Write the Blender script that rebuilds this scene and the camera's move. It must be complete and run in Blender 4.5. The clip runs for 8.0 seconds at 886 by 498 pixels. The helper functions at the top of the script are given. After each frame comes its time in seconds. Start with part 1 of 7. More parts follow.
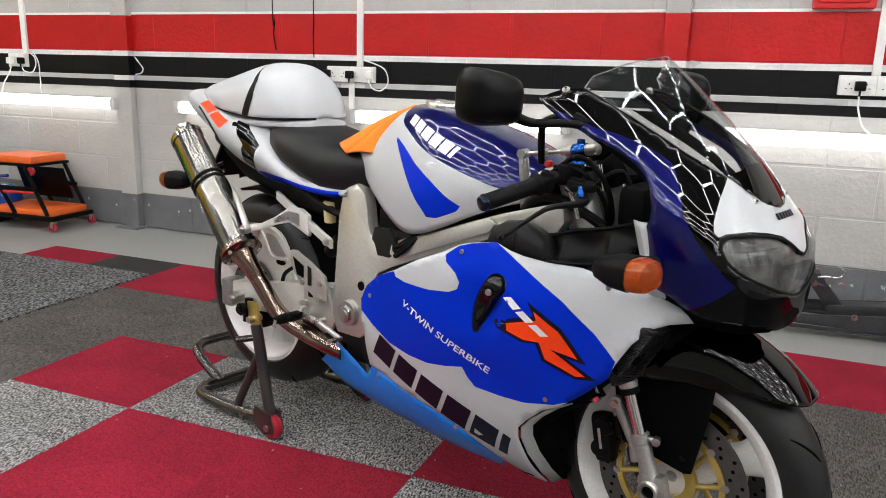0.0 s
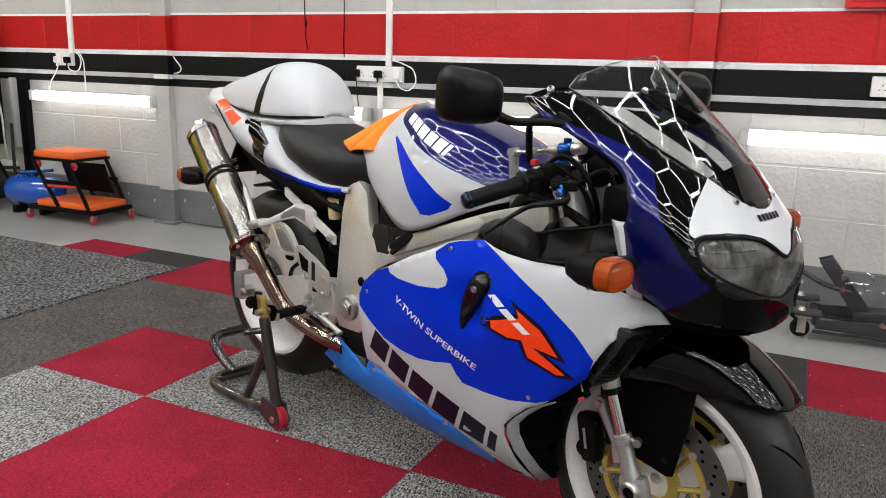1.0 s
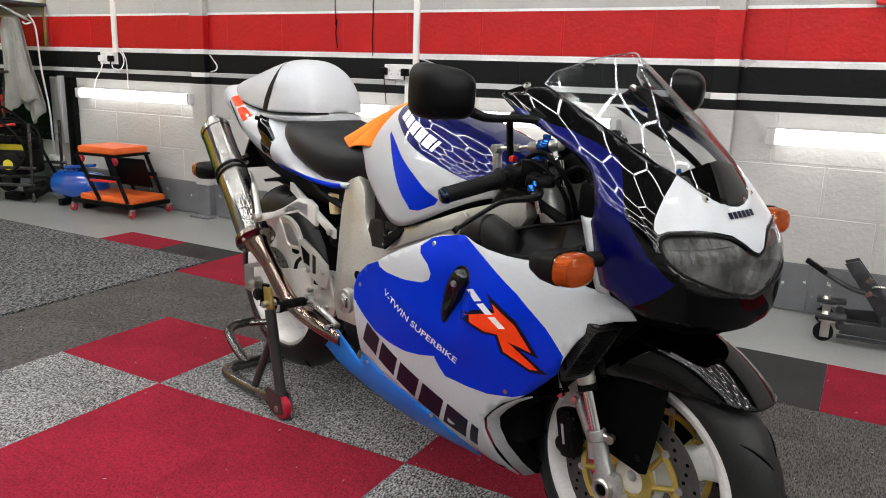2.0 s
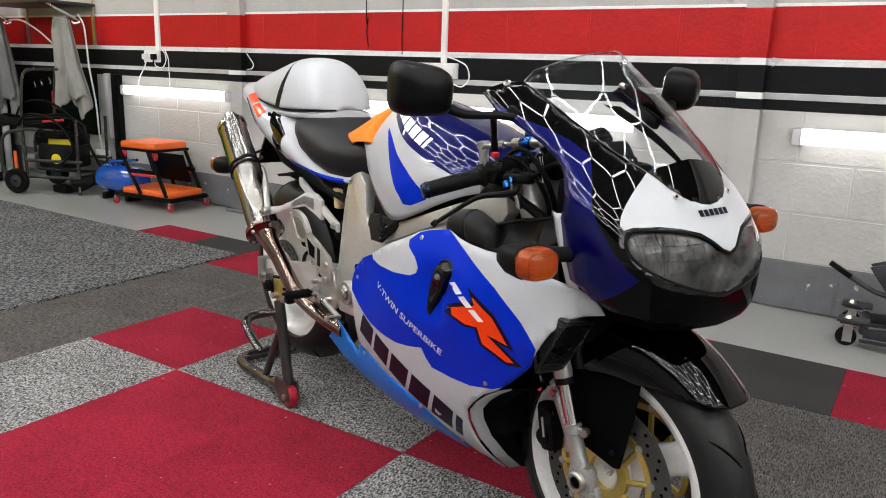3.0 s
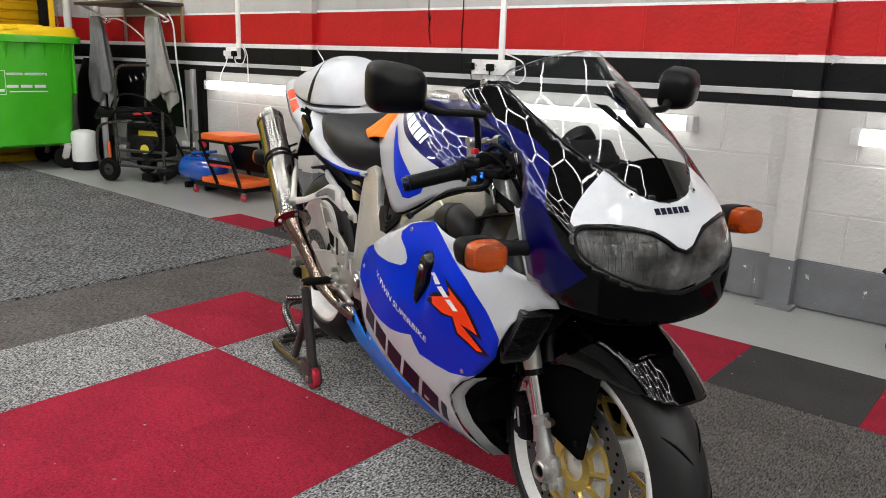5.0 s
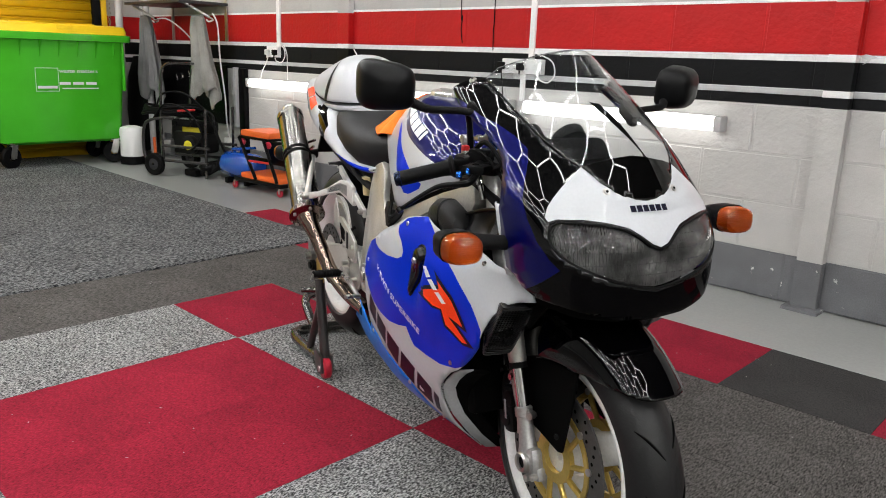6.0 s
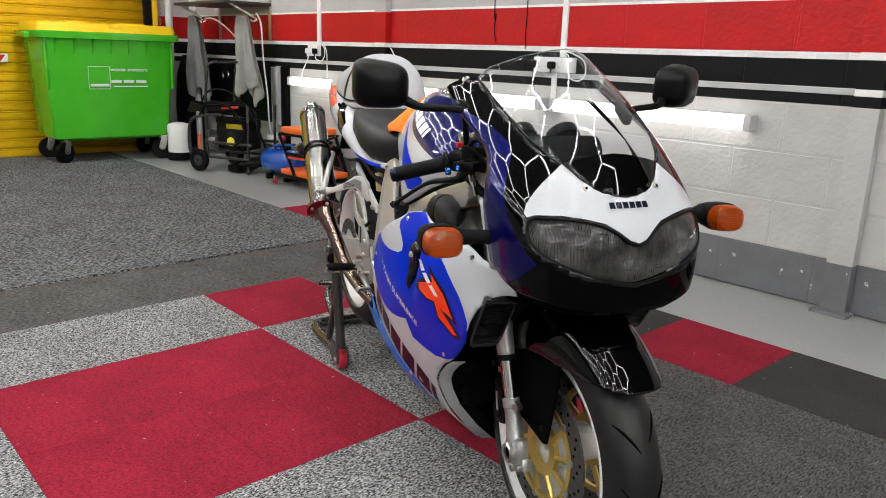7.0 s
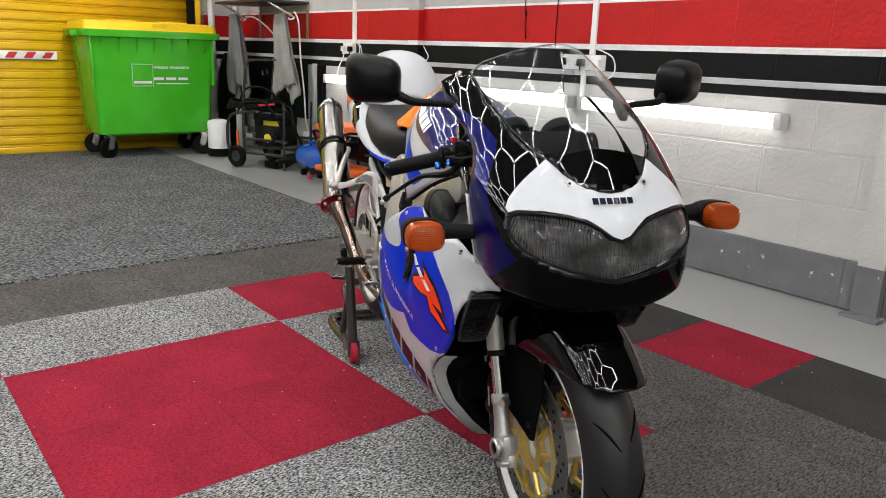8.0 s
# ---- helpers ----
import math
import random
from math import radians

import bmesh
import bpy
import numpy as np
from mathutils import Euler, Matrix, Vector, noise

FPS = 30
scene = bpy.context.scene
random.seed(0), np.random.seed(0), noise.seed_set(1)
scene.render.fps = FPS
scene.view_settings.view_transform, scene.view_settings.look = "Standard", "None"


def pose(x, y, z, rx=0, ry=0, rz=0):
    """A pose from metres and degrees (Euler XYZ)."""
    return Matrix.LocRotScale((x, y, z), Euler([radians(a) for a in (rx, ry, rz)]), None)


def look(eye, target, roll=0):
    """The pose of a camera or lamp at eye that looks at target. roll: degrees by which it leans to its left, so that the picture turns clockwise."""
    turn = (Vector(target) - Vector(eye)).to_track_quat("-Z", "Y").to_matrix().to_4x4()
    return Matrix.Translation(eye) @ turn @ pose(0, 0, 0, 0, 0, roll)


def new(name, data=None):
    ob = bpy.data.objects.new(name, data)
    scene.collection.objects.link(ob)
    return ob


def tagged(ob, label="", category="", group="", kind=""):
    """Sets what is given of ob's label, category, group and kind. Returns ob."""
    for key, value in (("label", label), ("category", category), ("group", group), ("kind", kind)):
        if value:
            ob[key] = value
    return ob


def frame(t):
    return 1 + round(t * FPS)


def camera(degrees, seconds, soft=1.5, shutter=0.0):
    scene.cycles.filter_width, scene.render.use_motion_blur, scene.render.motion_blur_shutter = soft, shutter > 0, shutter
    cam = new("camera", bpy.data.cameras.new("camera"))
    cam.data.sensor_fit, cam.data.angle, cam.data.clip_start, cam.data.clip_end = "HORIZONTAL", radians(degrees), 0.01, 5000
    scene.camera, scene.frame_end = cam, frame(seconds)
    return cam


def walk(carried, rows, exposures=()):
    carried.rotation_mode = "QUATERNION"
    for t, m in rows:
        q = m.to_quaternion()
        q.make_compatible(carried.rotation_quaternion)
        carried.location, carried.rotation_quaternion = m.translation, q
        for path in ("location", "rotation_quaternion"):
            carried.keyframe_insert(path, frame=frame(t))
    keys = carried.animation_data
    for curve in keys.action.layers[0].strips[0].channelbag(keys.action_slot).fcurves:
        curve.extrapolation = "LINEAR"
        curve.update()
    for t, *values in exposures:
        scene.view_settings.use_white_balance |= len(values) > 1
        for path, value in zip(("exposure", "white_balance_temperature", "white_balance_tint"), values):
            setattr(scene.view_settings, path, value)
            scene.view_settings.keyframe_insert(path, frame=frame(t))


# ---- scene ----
from mathutils.geometry import delaunay_2d_cdt

cam = camera(60.9, 8.0, soft=1.0)
PATH = [
    (0, (1.757, -1.709, 1.071), (1.033, 0.1, 0.621), 1.6),
    (0.5, (1.815, -1.694, 1.072), (1.035, 0.091, 0.621), 1.6),
    (1, (1.875, -1.677, 1.071), (1.04, 0.083, 0.619), 1.8),
    (1.5, (1.941, -1.655, 1.071), (1.049, 0.077, 0.616), 1.8),
    (3, (2.143, -1.597, 1.074), (1.089, 0.037, 0.608), 1.9),
    (3.5, (2.202, -1.581, 1.077), (1.098, 0.019, 0.608), 1.9),
    (4, (2.259, -1.566, 1.083), (1.109, 0.0, 0.608), 1.9),
    (4.5, (2.314, -1.539, 1.087), (1.115, -0.011, 0.606), 1.9),
    (6, (2.492, -1.458, 1.092), (1.152, -0.057, 0.601), 2.1),
    (6.5, (2.552, -1.431, 1.095), (1.167, -0.076, 0.6), 2.1),
    (7, (2.61, -1.402, 1.099), (1.181, -0.096, 0.599), 2.0),
    (7.5, (2.659, -1.369, 1.101), (1.19, -0.109, 0.597), 2.0),
    (8, (2.69, -1.318, 1.095), (1.185, -0.103, 0.588), 2.0),
]
walk(cam, [(t, look(eye, target, roll)) for t, eye, target, roll in PATH])

# ---- light ----
world = bpy.data.worlds.new("world")
scene.world = world
world.use_nodes = True
world.node_tree.nodes["Background"].inputs[0].default_value = (0.9, 0.95, 1.0, 1)
world.node_tree.nodes["Background"].inputs[1].default_value = 0.004
HEX_GLOW, TUBE_GLOW = 36.0, 5.0


# ---- materials ----
def mat(name, col, rough=0.5, metal=0.0, var=0.12, scale=6.0, grain=0.06, grain_scale=180.0, bump=0.0, bump_scale=220.0,
        coat=0.0, rough_var=0.08, each=0.0, stretch=None, spec=0.5, coat_ior=1.5):
    """Principled surface with slow and fine variation of colour, gloss and relief; each: spread from object to object."""
    m = bpy.data.materials.new(name)
    m.use_nodes = True
    t = m.node_tree
    n, l = t.nodes, t.links
    p = n["Principled BSDF"]
    tc = n.new("ShaderNodeTexCoord")
    src = tc.outputs["Object"]
    if stretch:
        mp = n.new("ShaderNodeMapping")
        mp.inputs["Scale"].default_value = stretch
        l.new(src, mp.inputs["Vector"])
        src = mp.outputs["Vector"]

    def noise_node(s, d):
        k = n.new("ShaderNodeTexNoise")
        k.inputs["Scale"].default_value, k.inputs["Detail"].default_value = s, d
        l.new(src, k.inputs["Vector"])
        return k

    big, fine = noise_node(scale, 4), noise_node(grain_scale, 3)

    def spread(value, lo, hi):
        k = n.new("ShaderNodeMapRange")
        k.inputs["From Min"].default_value, k.inputs["From Max"].default_value = 0.3, 0.7
        k.inputs["To Min"].default_value, k.inputs["To Max"].default_value = lo, hi
        l.new(value, k.inputs["Value"])
        return k.outputs["Result"]

    def times(a, b):
        k = n.new("ShaderNodeMath")
        k.operation = "MULTIPLY"
        l.new(a, k.inputs[0])
        l.new(b, k.inputs[1])
        return k.outputs[0]

    f = times(spread(big.outputs["Fac"], 1 - var, 1 + var), spread(fine.outputs["Fac"], 1 - grain, 1 + grain))
    if each:
        oi = n.new("ShaderNodeObjectInfo")
        k = n.new("ShaderNodeMapRange")
        k.inputs["To Min"].default_value, k.inputs["To Max"].default_value = 1 - each, 1 + each
        l.new(oi.outputs["Random"], k.inputs["Value"])
        f = times(f, k.outputs["Result"])
    mul = n.new("ShaderNodeVectorMath")
    mul.operation = "SCALE"
    mul.inputs[0].default_value = col
    l.new(f, mul.inputs["Scale"])
    l.new(mul.outputs["Vector"], p.inputs["Base Color"])
    l.new(spread(big.outputs["Fac"], max(0.02, rough - rough_var), min(1, rough + rough_var)), p.inputs["Roughness"])
    p.inputs["Metallic"].default_value = metal
    p.inputs["Coat Weight"].default_value = coat
    p.inputs["Coat Roughness"].default_value = 0.02
    p.inputs["Coat IOR"].default_value = coat_ior
    p.inputs["Specular IOR Level"].default_value = spec
    if bump:
        k = noise_node(bump_scale, 4)
        b = n.new("ShaderNodeBump")
        b.inputs["Strength"].default_value, b.inputs["Distance"].default_value = bump, 0.004
        l.new(k.outputs["Fac"], b.inputs["Height"])
        l.new(b.outputs["Normal"], p.inputs["Normal"])
    return m


def carpet(name, dark, light, mid=0.5, each=0.05, scale=210.0, soft=0.12, along=0.45):
    """Loop-pile carpet: short flecks of two yarn colours, with relief."""
    m = bpy.data.materials.new(name)
    m.use_nodes = True
    n, l = m.node_tree.nodes, m.node_tree.links
    p = n["Principled BSDF"]
    tc = n.new("ShaderNodeTexCoord")
    mp = n.new("ShaderNodeMapping")
    mp.inputs["Scale"].default_value = (1.0, along, 1.0)
    mp.inputs["Rotation"].default_value = (0, 0, 0.6)
    l.new(tc.outputs["Object"], mp.inputs["Vector"])
    a = n.new("ShaderNodeTexNoise")
    a.inputs["Scale"].default_value, a.inputs["Detail"].default_value, a.inputs["Roughness"].default_value = scale, 3, 0.7
    l.new(mp.outputs["Vector"], a.inputs["Vector"])
    r = n.new("ShaderNodeValToRGB")
    r.color_ramp.elements[0].position, r.color_ramp.elements[0].color = mid - soft, (*dark, 1)
    r.color_ramp.elements[1].position, r.color_ramp.elements[1].color = mid + soft, (*light, 1)
    l.new(a.outputs["Fac"], r.inputs["Fac"])
    w = n.new("ShaderNodeTexNoise")
    w.inputs["Scale"].default_value, w.inputs["Detail"].default_value = 3.5, 5
    l.new(tc.outputs["Object"], w.inputs["Vector"])
    oi = n.new("ShaderNodeObjectInfo")
    k = n.new("ShaderNodeMapRange")
    k.inputs["To Min"].default_value, k.inputs["To Max"].default_value = 1 - each, 1 + each
    l.new(oi.outputs["Random"], k.inputs["Value"])
    k2 = n.new("ShaderNodeMapRange")
    k2.inputs["From Min"].default_value, k2.inputs["From Max"].default_value = 0.3, 0.7
    k2.inputs["To Min"].default_value, k2.inputs["To Max"].default_value = 0.84, 1.16
    l.new(w.outputs["Fac"], k2.inputs["Value"])
    t = n.new("ShaderNodeMath")
    t.operation = "MULTIPLY"
    l.new(k.outputs["Result"], t.inputs[0])
    l.new(k2.outputs["Result"], t.inputs[1])
    s = n.new("ShaderNodeVectorMath")
    s.operation = "SCALE"
    l.new(r.outputs["Color"], s.inputs[0])
    l.new(t.outputs[0], s.inputs["Scale"])
    l.new(s.outputs["Vector"], p.inputs["Base Color"])
    p.inputs["Roughness"].default_value = 0.95
    p.inputs["Specular IOR Level"].default_value = 0.15
    b = n.new("ShaderNodeBump")
    b.inputs["Strength"].default_value, b.inputs["Distance"].default_value = 0.8, 0.004
    l.new(a.outputs["Fac"], b.inputs["Height"])
    l.new(b.outputs["Normal"], p.inputs["Normal"])
    return m


def glow(name, col, strength):
    m = bpy.data.materials.new(name)
    m.use_nodes = True
    p = m.node_tree.nodes["Principled BSDF"]
    p.inputs["Base Color"].default_value = (0.9, 0.9, 0.9, 1)
    p.inputs["Emission Color"].default_value = (*col, 1)
    p.inputs["Emission Strength"].default_value = strength
    return m


def glass(name, col, rough=0.0, ior=1.45, alpha=1.0):
    m = bpy.data.materials.new(name)
    m.use_nodes = True
    p = m.node_tree.nodes["Principled BSDF"]
    p.inputs["Base Color"].default_value = (*col, 1)
    p.inputs["Roughness"].default_value = rough
    p.inputs["IOR"].default_value = ior
    p.inputs["Transmission Weight"].default_value = alpha
    return m


def clear(name, col, gloss=0.04):
    """Thin clear sheet: lets light straight through, with the mirror gloss of its face."""
    m = bpy.data.materials.new(name)
    m.use_nodes = True
    n, l = m.node_tree.nodes, m.node_tree.links
    n.remove(n["Principled BSDF"])
    a, b, f, mix = (n.new("ShaderNode" + k) for k in ("BsdfTransparent", "BsdfGlossy", "LayerWeight", "MixShader"))
    a.inputs["Color"].default_value = (*col, 1)
    b.inputs["Roughness"].default_value = 0.01
    f.inputs["Blend"].default_value = 0.5
    p, q = n.new("ShaderNodeMath"), n.new("ShaderNodeMath")
    p.operation, q.operation = "POWER", "MULTIPLY_ADD"
    p.inputs[1].default_value, q.inputs[1].default_value, q.inputs[2].default_value = 5.0, 0.8, gloss
    l.new(f.outputs["Facing"], p.inputs[0])
    l.new(p.outputs[0], q.inputs[0])
    l.new(q.outputs[0], mix.inputs[0])
    l.new(a.outputs[0], mix.inputs[1])
    l.new(b.outputs[0], mix.inputs[2])
    l.new(mix.outputs[0], n["Material Output"].inputs["Surface"])
    return m


def stripes(name, bands, bump=0.35):
    """Painted block: bands of colour up its height, each (from, colour), with the pitted face of the block."""
    m = mat(name, (0.8, 0.8, 0.8), 0.6, bump=bump, bump_scale=70, grain_scale=60, each=0.03, spec=0.12)
    n, l = m.node_tree.nodes, m.node_tree.links
    p = n["Principled BSDF"]
    tc = n.new("ShaderNodeTexCoord")
    xyz = n.new("ShaderNodeSeparateXYZ")
    l.new(tc.outputs["Object"], xyz.inputs[0])
    k = n.new("ShaderNodeMapRange")
    k.inputs["From Min"].default_value, k.inputs["From Max"].default_value = -0.12, 0.12
    l.new(xyz.outputs["Z"], k.inputs["Value"])
    r = n.new("ShaderNodeValToRGB")
    r.color_ramp.interpolation = "CONSTANT"
    e = r.color_ramp.elements
    e[0].position, e[0].color = 0.0, (*bands[0][1], 1)
    e[1].position, e[1].color = (bands[1][0] + 0.12) / 0.24, (*bands[1][1], 1)
    for z, c in bands[2:]:
        x = e.new((z + 0.12) / 0.24)
        x.color = (*c, 1)
    l.new(k.outputs["Result"], r.inputs["Fac"])
    old = [q for q in n if q.type == "VECT_MATH"][0]
    l.new(r.outputs["Color"], old.inputs[0])
    return m


WHITE, BLACK, RED, GREY = (0.43, 0.422, 0.408), (0.006, 0.0063, 0.007), (0.43, 0.010, 0.011), (0.135, 0.138, 0.146)
M_WALL = mat("white_block_paint", WHITE, 0.62, var=0.06, bump=0.9, bump_scale=48, grain=0.05, each=0.03)
M_WALLRED = mat("red_block_paint", RED, 0.5, spec=0.2, var=0.1, bump=0.9, bump_scale=48, each=0.05)
M_WALLGREY = mat("grey_block_paint", GREY, 0.6, spec=0.25, var=0.15, bump=0.45, bump_scale=60, grain=0.15, each=0.04)
n_, l_ = M_WALLGREY.node_tree.nodes, M_WALLGREY.node_tree.links
# chips in the grey paint that bare the pale block
chip = n_.new("ShaderNodeTexNoise")
chip.inputs["Scale"].default_value, chip.inputs["Detail"].default_value, chip.inputs["Roughness"].default_value = 17, 7, 0.72
l_.new([q for q in n_ if q.type == "TEX_COORD"][0].outputs["Object"], chip.inputs["Vector"])
bare = n_.new("ShaderNodeValToRGB")
bare.color_ramp.elements[0].position, bare.color_ramp.elements[0].color = 0.64, (*GREY, 1)
bare.color_ramp.elements[1].position, bare.color_ramp.elements[1].color = 0.65, (0.55, 0.55, 0.53, 1)
l_.new(chip.outputs["Fac"], bare.inputs["Fac"])
l_.new(bare.outputs["Color"], [q for q in n_ if q.type == "VECT_MATH"][0].inputs[0])
M_WALLBAND = stripes("banded_block_paint", [(-1, BLACK), (-0.068, (0.55, 0.56, 0.57)), (-0.038, BLACK), (0.085, (0.7, 0.7, 0.7))])
M_BLACKPAINT = mat("black_wall_paint", BLACK, 0.5, spec=0.12, var=0.15, bump=0.2, bump_scale=60)
M_UNSEENWALL = mat("unseen_wall_tone", (0.34, 0.34, 0.335), 0.7, var=0.05, bump=0.1)
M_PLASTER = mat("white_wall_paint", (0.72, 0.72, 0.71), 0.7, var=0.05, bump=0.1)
M_CEIL = mat("black_ceiling_paint", (0.02, 0.02, 0.02), 0.8, var=0.05)
M_CONC = mat("painted_concrete_grey", (0.305, 0.313, 0.305), 0.3, var=0.04, scale=1.2, grain=0.06, grain_scale=90, bump=0.02, bump_scale=60, rough_var=0.03)
M_CRED = carpet("red_carpet", (0.11, 0.0055, 0.0125), (0.365, 0.0165, 0.043), soft=0.2, scale=230)
M_CGREY = carpet("light_grey_carpet", (0.020, 0.021, 0.022), (0.50, 0.502, 0.495), mid=0.54, soft=0.115, scale=225)
M_CDARK = carpet("charcoal_carpet", (0.013, 0.012, 0.0115), (0.150, 0.141, 0.134), soft=0.17, scale=235, along=0.25)
M_CBLACK = carpet("black_carpet", (0.011, 0.011, 0.0115), (0.066, 0.064, 0.063), soft=0.22, scale=270, along=0.3)
M_MAT = carpet("grey_fleck_mat", (0.02, 0.021, 0.024), (0.27, 0.275, 0.28), mid=0.54, soft=0.11, scale=120)
M_GLUE = mat("carpet_edge_fibre", (0.35, 0.34, 0.33), 0.9)
M_PVC = mat("white_plastic", (0.78, 0.78, 0.77), 0.35, var=0.03)
M_GREYPVC = mat("grey_plastic", (0.5, 0.5, 0.5), 0.4, var=0.05)
M_BLK = mat("black_plastic", (0.0035, 0.0035, 0.0038), 0.5, var=0.15, grain=0.12, bump=0.08, bump_scale=500, spec=0.1)
M_SATIN = mat("satin_black", (0.002, 0.002, 0.0023), 0.36, var=0.15, bump=0.04, bump_scale=700, spec=0.13)
M_RUB = mat("black_rubber", (0.0035, 0.0035, 0.0038), 0.6, var=0.2, grain=0.15, bump=0.1, bump_scale=300, spec=0.12)
M_TYRE = mat("tyre_rubber", (0.0085, 0.0085, 0.009), 0.47, var=0.2, grain=0.12, bump=0.1, bump_scale=260, spec=0.33)
# darker than the tyre: the shade of its grooves put into colour
M_GROOVE = mat("tyre_groove_shade", (0.002, 0.002, 0.002), 0.9, spec=0.05)
M_GLOSSBLK = mat("gloss_black_paint", (0.0006, 0.0006, 0.0008), 0.12, coat=1.0, var=0.05, grain=0.0, rough_var=0.02, spec=0.0, coat_ior=1.42)
M_WHITE = mat("pearl_white_paint", (0.435, 0.45, 0.47), 0.32, coat=0.4, var=0.02, grain=0.02, rough_var=0.03, spec=0.1, coat_ior=1.42)
M_BLUE = mat("bright_blue_paint", (0.0012, 0.024, 0.47), 0.36, coat=0.2, var=0.05, grain=0.04, rough_var=0.03, spec=0.03, coat_ior=1.38)
M_NAVY = mat("deep_blue_metallic_paint", (0.0012, 0.0022, 0.068), 0.3, metal=0.45, coat=1.0, var=0.05, grain=0.06, rough_var=0.03, spec=0.03, coat_ior=1.46)
M_BELLY = mat("metallic_sky_blue_paint", (0.012, 0.17, 0.62), 0.38, metal=0.15, coat=0.2, var=0.06, grain=0.08, spec=0.1)
M_ORANGE = mat("orange_red_decal", (0.85, 0.055, 0.008), 0.35, coat=0.2, var=0.04, spec=0.1)
M_DECALB = mat("dark_navy_decal", (0.006, 0.006, 0.016), 0.4, coat=0.15, var=0.04, spec=0.08)
M_DECALW = mat("white_decal", (0.75, 0.76, 0.77), 0.35, coat=0.3, var=0.02)
M_SILVER = mat("silver_trim_paint", (0.42, 0.43, 0.44), 0.4, metal=0.4, coat=0.3, var=0.05)
M_ALU = mat("anodised_aluminium_frame", (0.56, 0.55, 0.51), 0.4, metal=0.75, var=0.08, grain=0.08, bump=0.04)
M_CAST = mat("cast_aluminium", (0.40, 0.40, 0.39), 0.34, metal=0.8, var=0.1, grain=0.1, bump=0.05)
M_CHROME = mat("polished_chrome", (0.72, 0.71, 0.69), 0.09, metal=1.0, var=0.03, grain=0.02, rough_var=0.03)
M_STEEL = mat("brushed_stainless_steel", (0.5, 0.485, 0.46), 0.3, metal=1.0, var=0.06, grain=0.05, stretch=(1, 1, 0.1))
M_POLISH = mat("polished_stainless_steel", (0.25, 0.245, 0.23), 0.2, metal=1.0, var=0.0, grain=0.0, rough_var=0.0)
M_FLANGE = mat("burnt_exhaust_flange", (0.2, 0.16, 0.14), 0.2, metal=1.0, var=0.3, scale=30)
M_HEAT = mat("heat_tinted_steel", (0.29, 0.22, 0.175), 0.19, metal=1.0, var=0.25, scale=9, grain=0.04)
M_WHEEL = mat("white_wheel_paint", (0.8, 0.8, 0.79), 0.35, coat=0.4, var=0.04)
M_SWING = mat("silver_white_casting_paint", (0.64, 0.635, 0.60), 0.38, metal=0.25, var=0.06, bump=0.03)
M_GOLD = mat("gold_anodised_alloy", (0.62, 0.46, 0.13), 0.3, metal=0.85, var=0.08)
M_DISC = mat("brake_disc_steel", (0.075, 0.074, 0.072), 0.42, metal=0.6, var=0.12, grain=0.1)
# near-black: shade painted into holes and fairing insides, also matt black parts
M_SHADEBLK = mat("shade_and_matt_black", (0.002, 0.002, 0.002), 0.8, spec=0.05)
M_DARKMETAL = mat("dark_engine_metal", (0.006, 0.006, 0.0065), 0.5, metal=0.2, var=0.3, bump=0.1, spec=0.25)
M_STAND = mat("gunmetal_tube", (0.11, 0.105, 0.10), 0.24, metal=0.85, var=0.1)
M_STANDBLK = mat("black_tube_paint", (0.025, 0.024, 0.024), 0.4, var=0.2)
M_REDPU = mat("red_polyurethane", (0.36, 0.012, 0.03), 0.35, var=0.1)
M_REDPLAS = mat("red_plastic", (0.55, 0.02, 0.02), 0.4, var=0.06)
M_SEAT = mat("black_seat_vinyl", (0.008, 0.008, 0.0085), 0.46, var=0.15, grain=0.1, bump=0.15, bump_scale=450, spec=0.22)
M_AMBER = glass("amber_lens", (1.0, 0.45, 0.05), 0.04, alpha=0.97)
M_SCREEN = clear("clear_acrylic_screen", (0.95, 0.965, 0.97), 0.035)
M_CHIN = mat("gloss_chin_black", (0.0006, 0.0006, 0.0009), 0.2, var=0.1, coat=0.5, spec=0.0, coat_ior=1.4)
# screen base painted near-black to imitate the dark dash behind clear acrylic
M_DASHDARK = mat("dark_screen_base", (0.001, 0.001, 0.001), 0.08, coat=1.0, var=0.05, spec=0.0, coat_ior=1.4)
M_LENS = clear("headlamp_lens", (0.95, 0.95, 0.95), 0.015)
M_RIM = mat("polished_acrylic_edge", (0.42, 0.43, 0.44), 0.3, var=0.2)
M_BLUEANO = mat("blue_anodised_alloy", (0.015, 0.10, 0.40), 0.25, metal=0.9)
M_TITAN = mat("burnt_blue_alloy", (0.018, 0.026, 0.05), 0.25, metal=0.9, var=0.2)
M_CLOTH = mat("orange_microfibre", (0.85, 0.2, 0.012), 0.85, var=0.08, grain=0.1, bump=0.3, bump_scale=400)
M_TOWEL = mat("grey_microfibre", (0.27, 0.265, 0.25), 0.95, var=0.14, scale=9, grain=0.12, bump=0.5, bump_scale=260)
M_TOWELD = mat("dark_grey_microfibre", (0.17, 0.17, 0.17), 0.95, var=0.14, scale=9, grain=0.12, bump=0.5, bump_scale=260)
M_GREEN = mat("green_bin_plastic", (0.06, 0.46, 0.02), 0.17, var=0.06, grain=0.04, bump=0.25, bump_scale=3.5)
M_LID = mat("yellow_lid_plastic", (0.85, 0.55, 0.01), 0.4, var=0.06)
M_SHUT = mat("yellow_shutter_paint", (0.72, 0.43, 0.008), 0.35, var=0.07, bump=0.04)
M_VINYL = mat("orange_vinyl", (0.75, 0.13, 0.02), 0.5, var=0.08, bump=0.1)
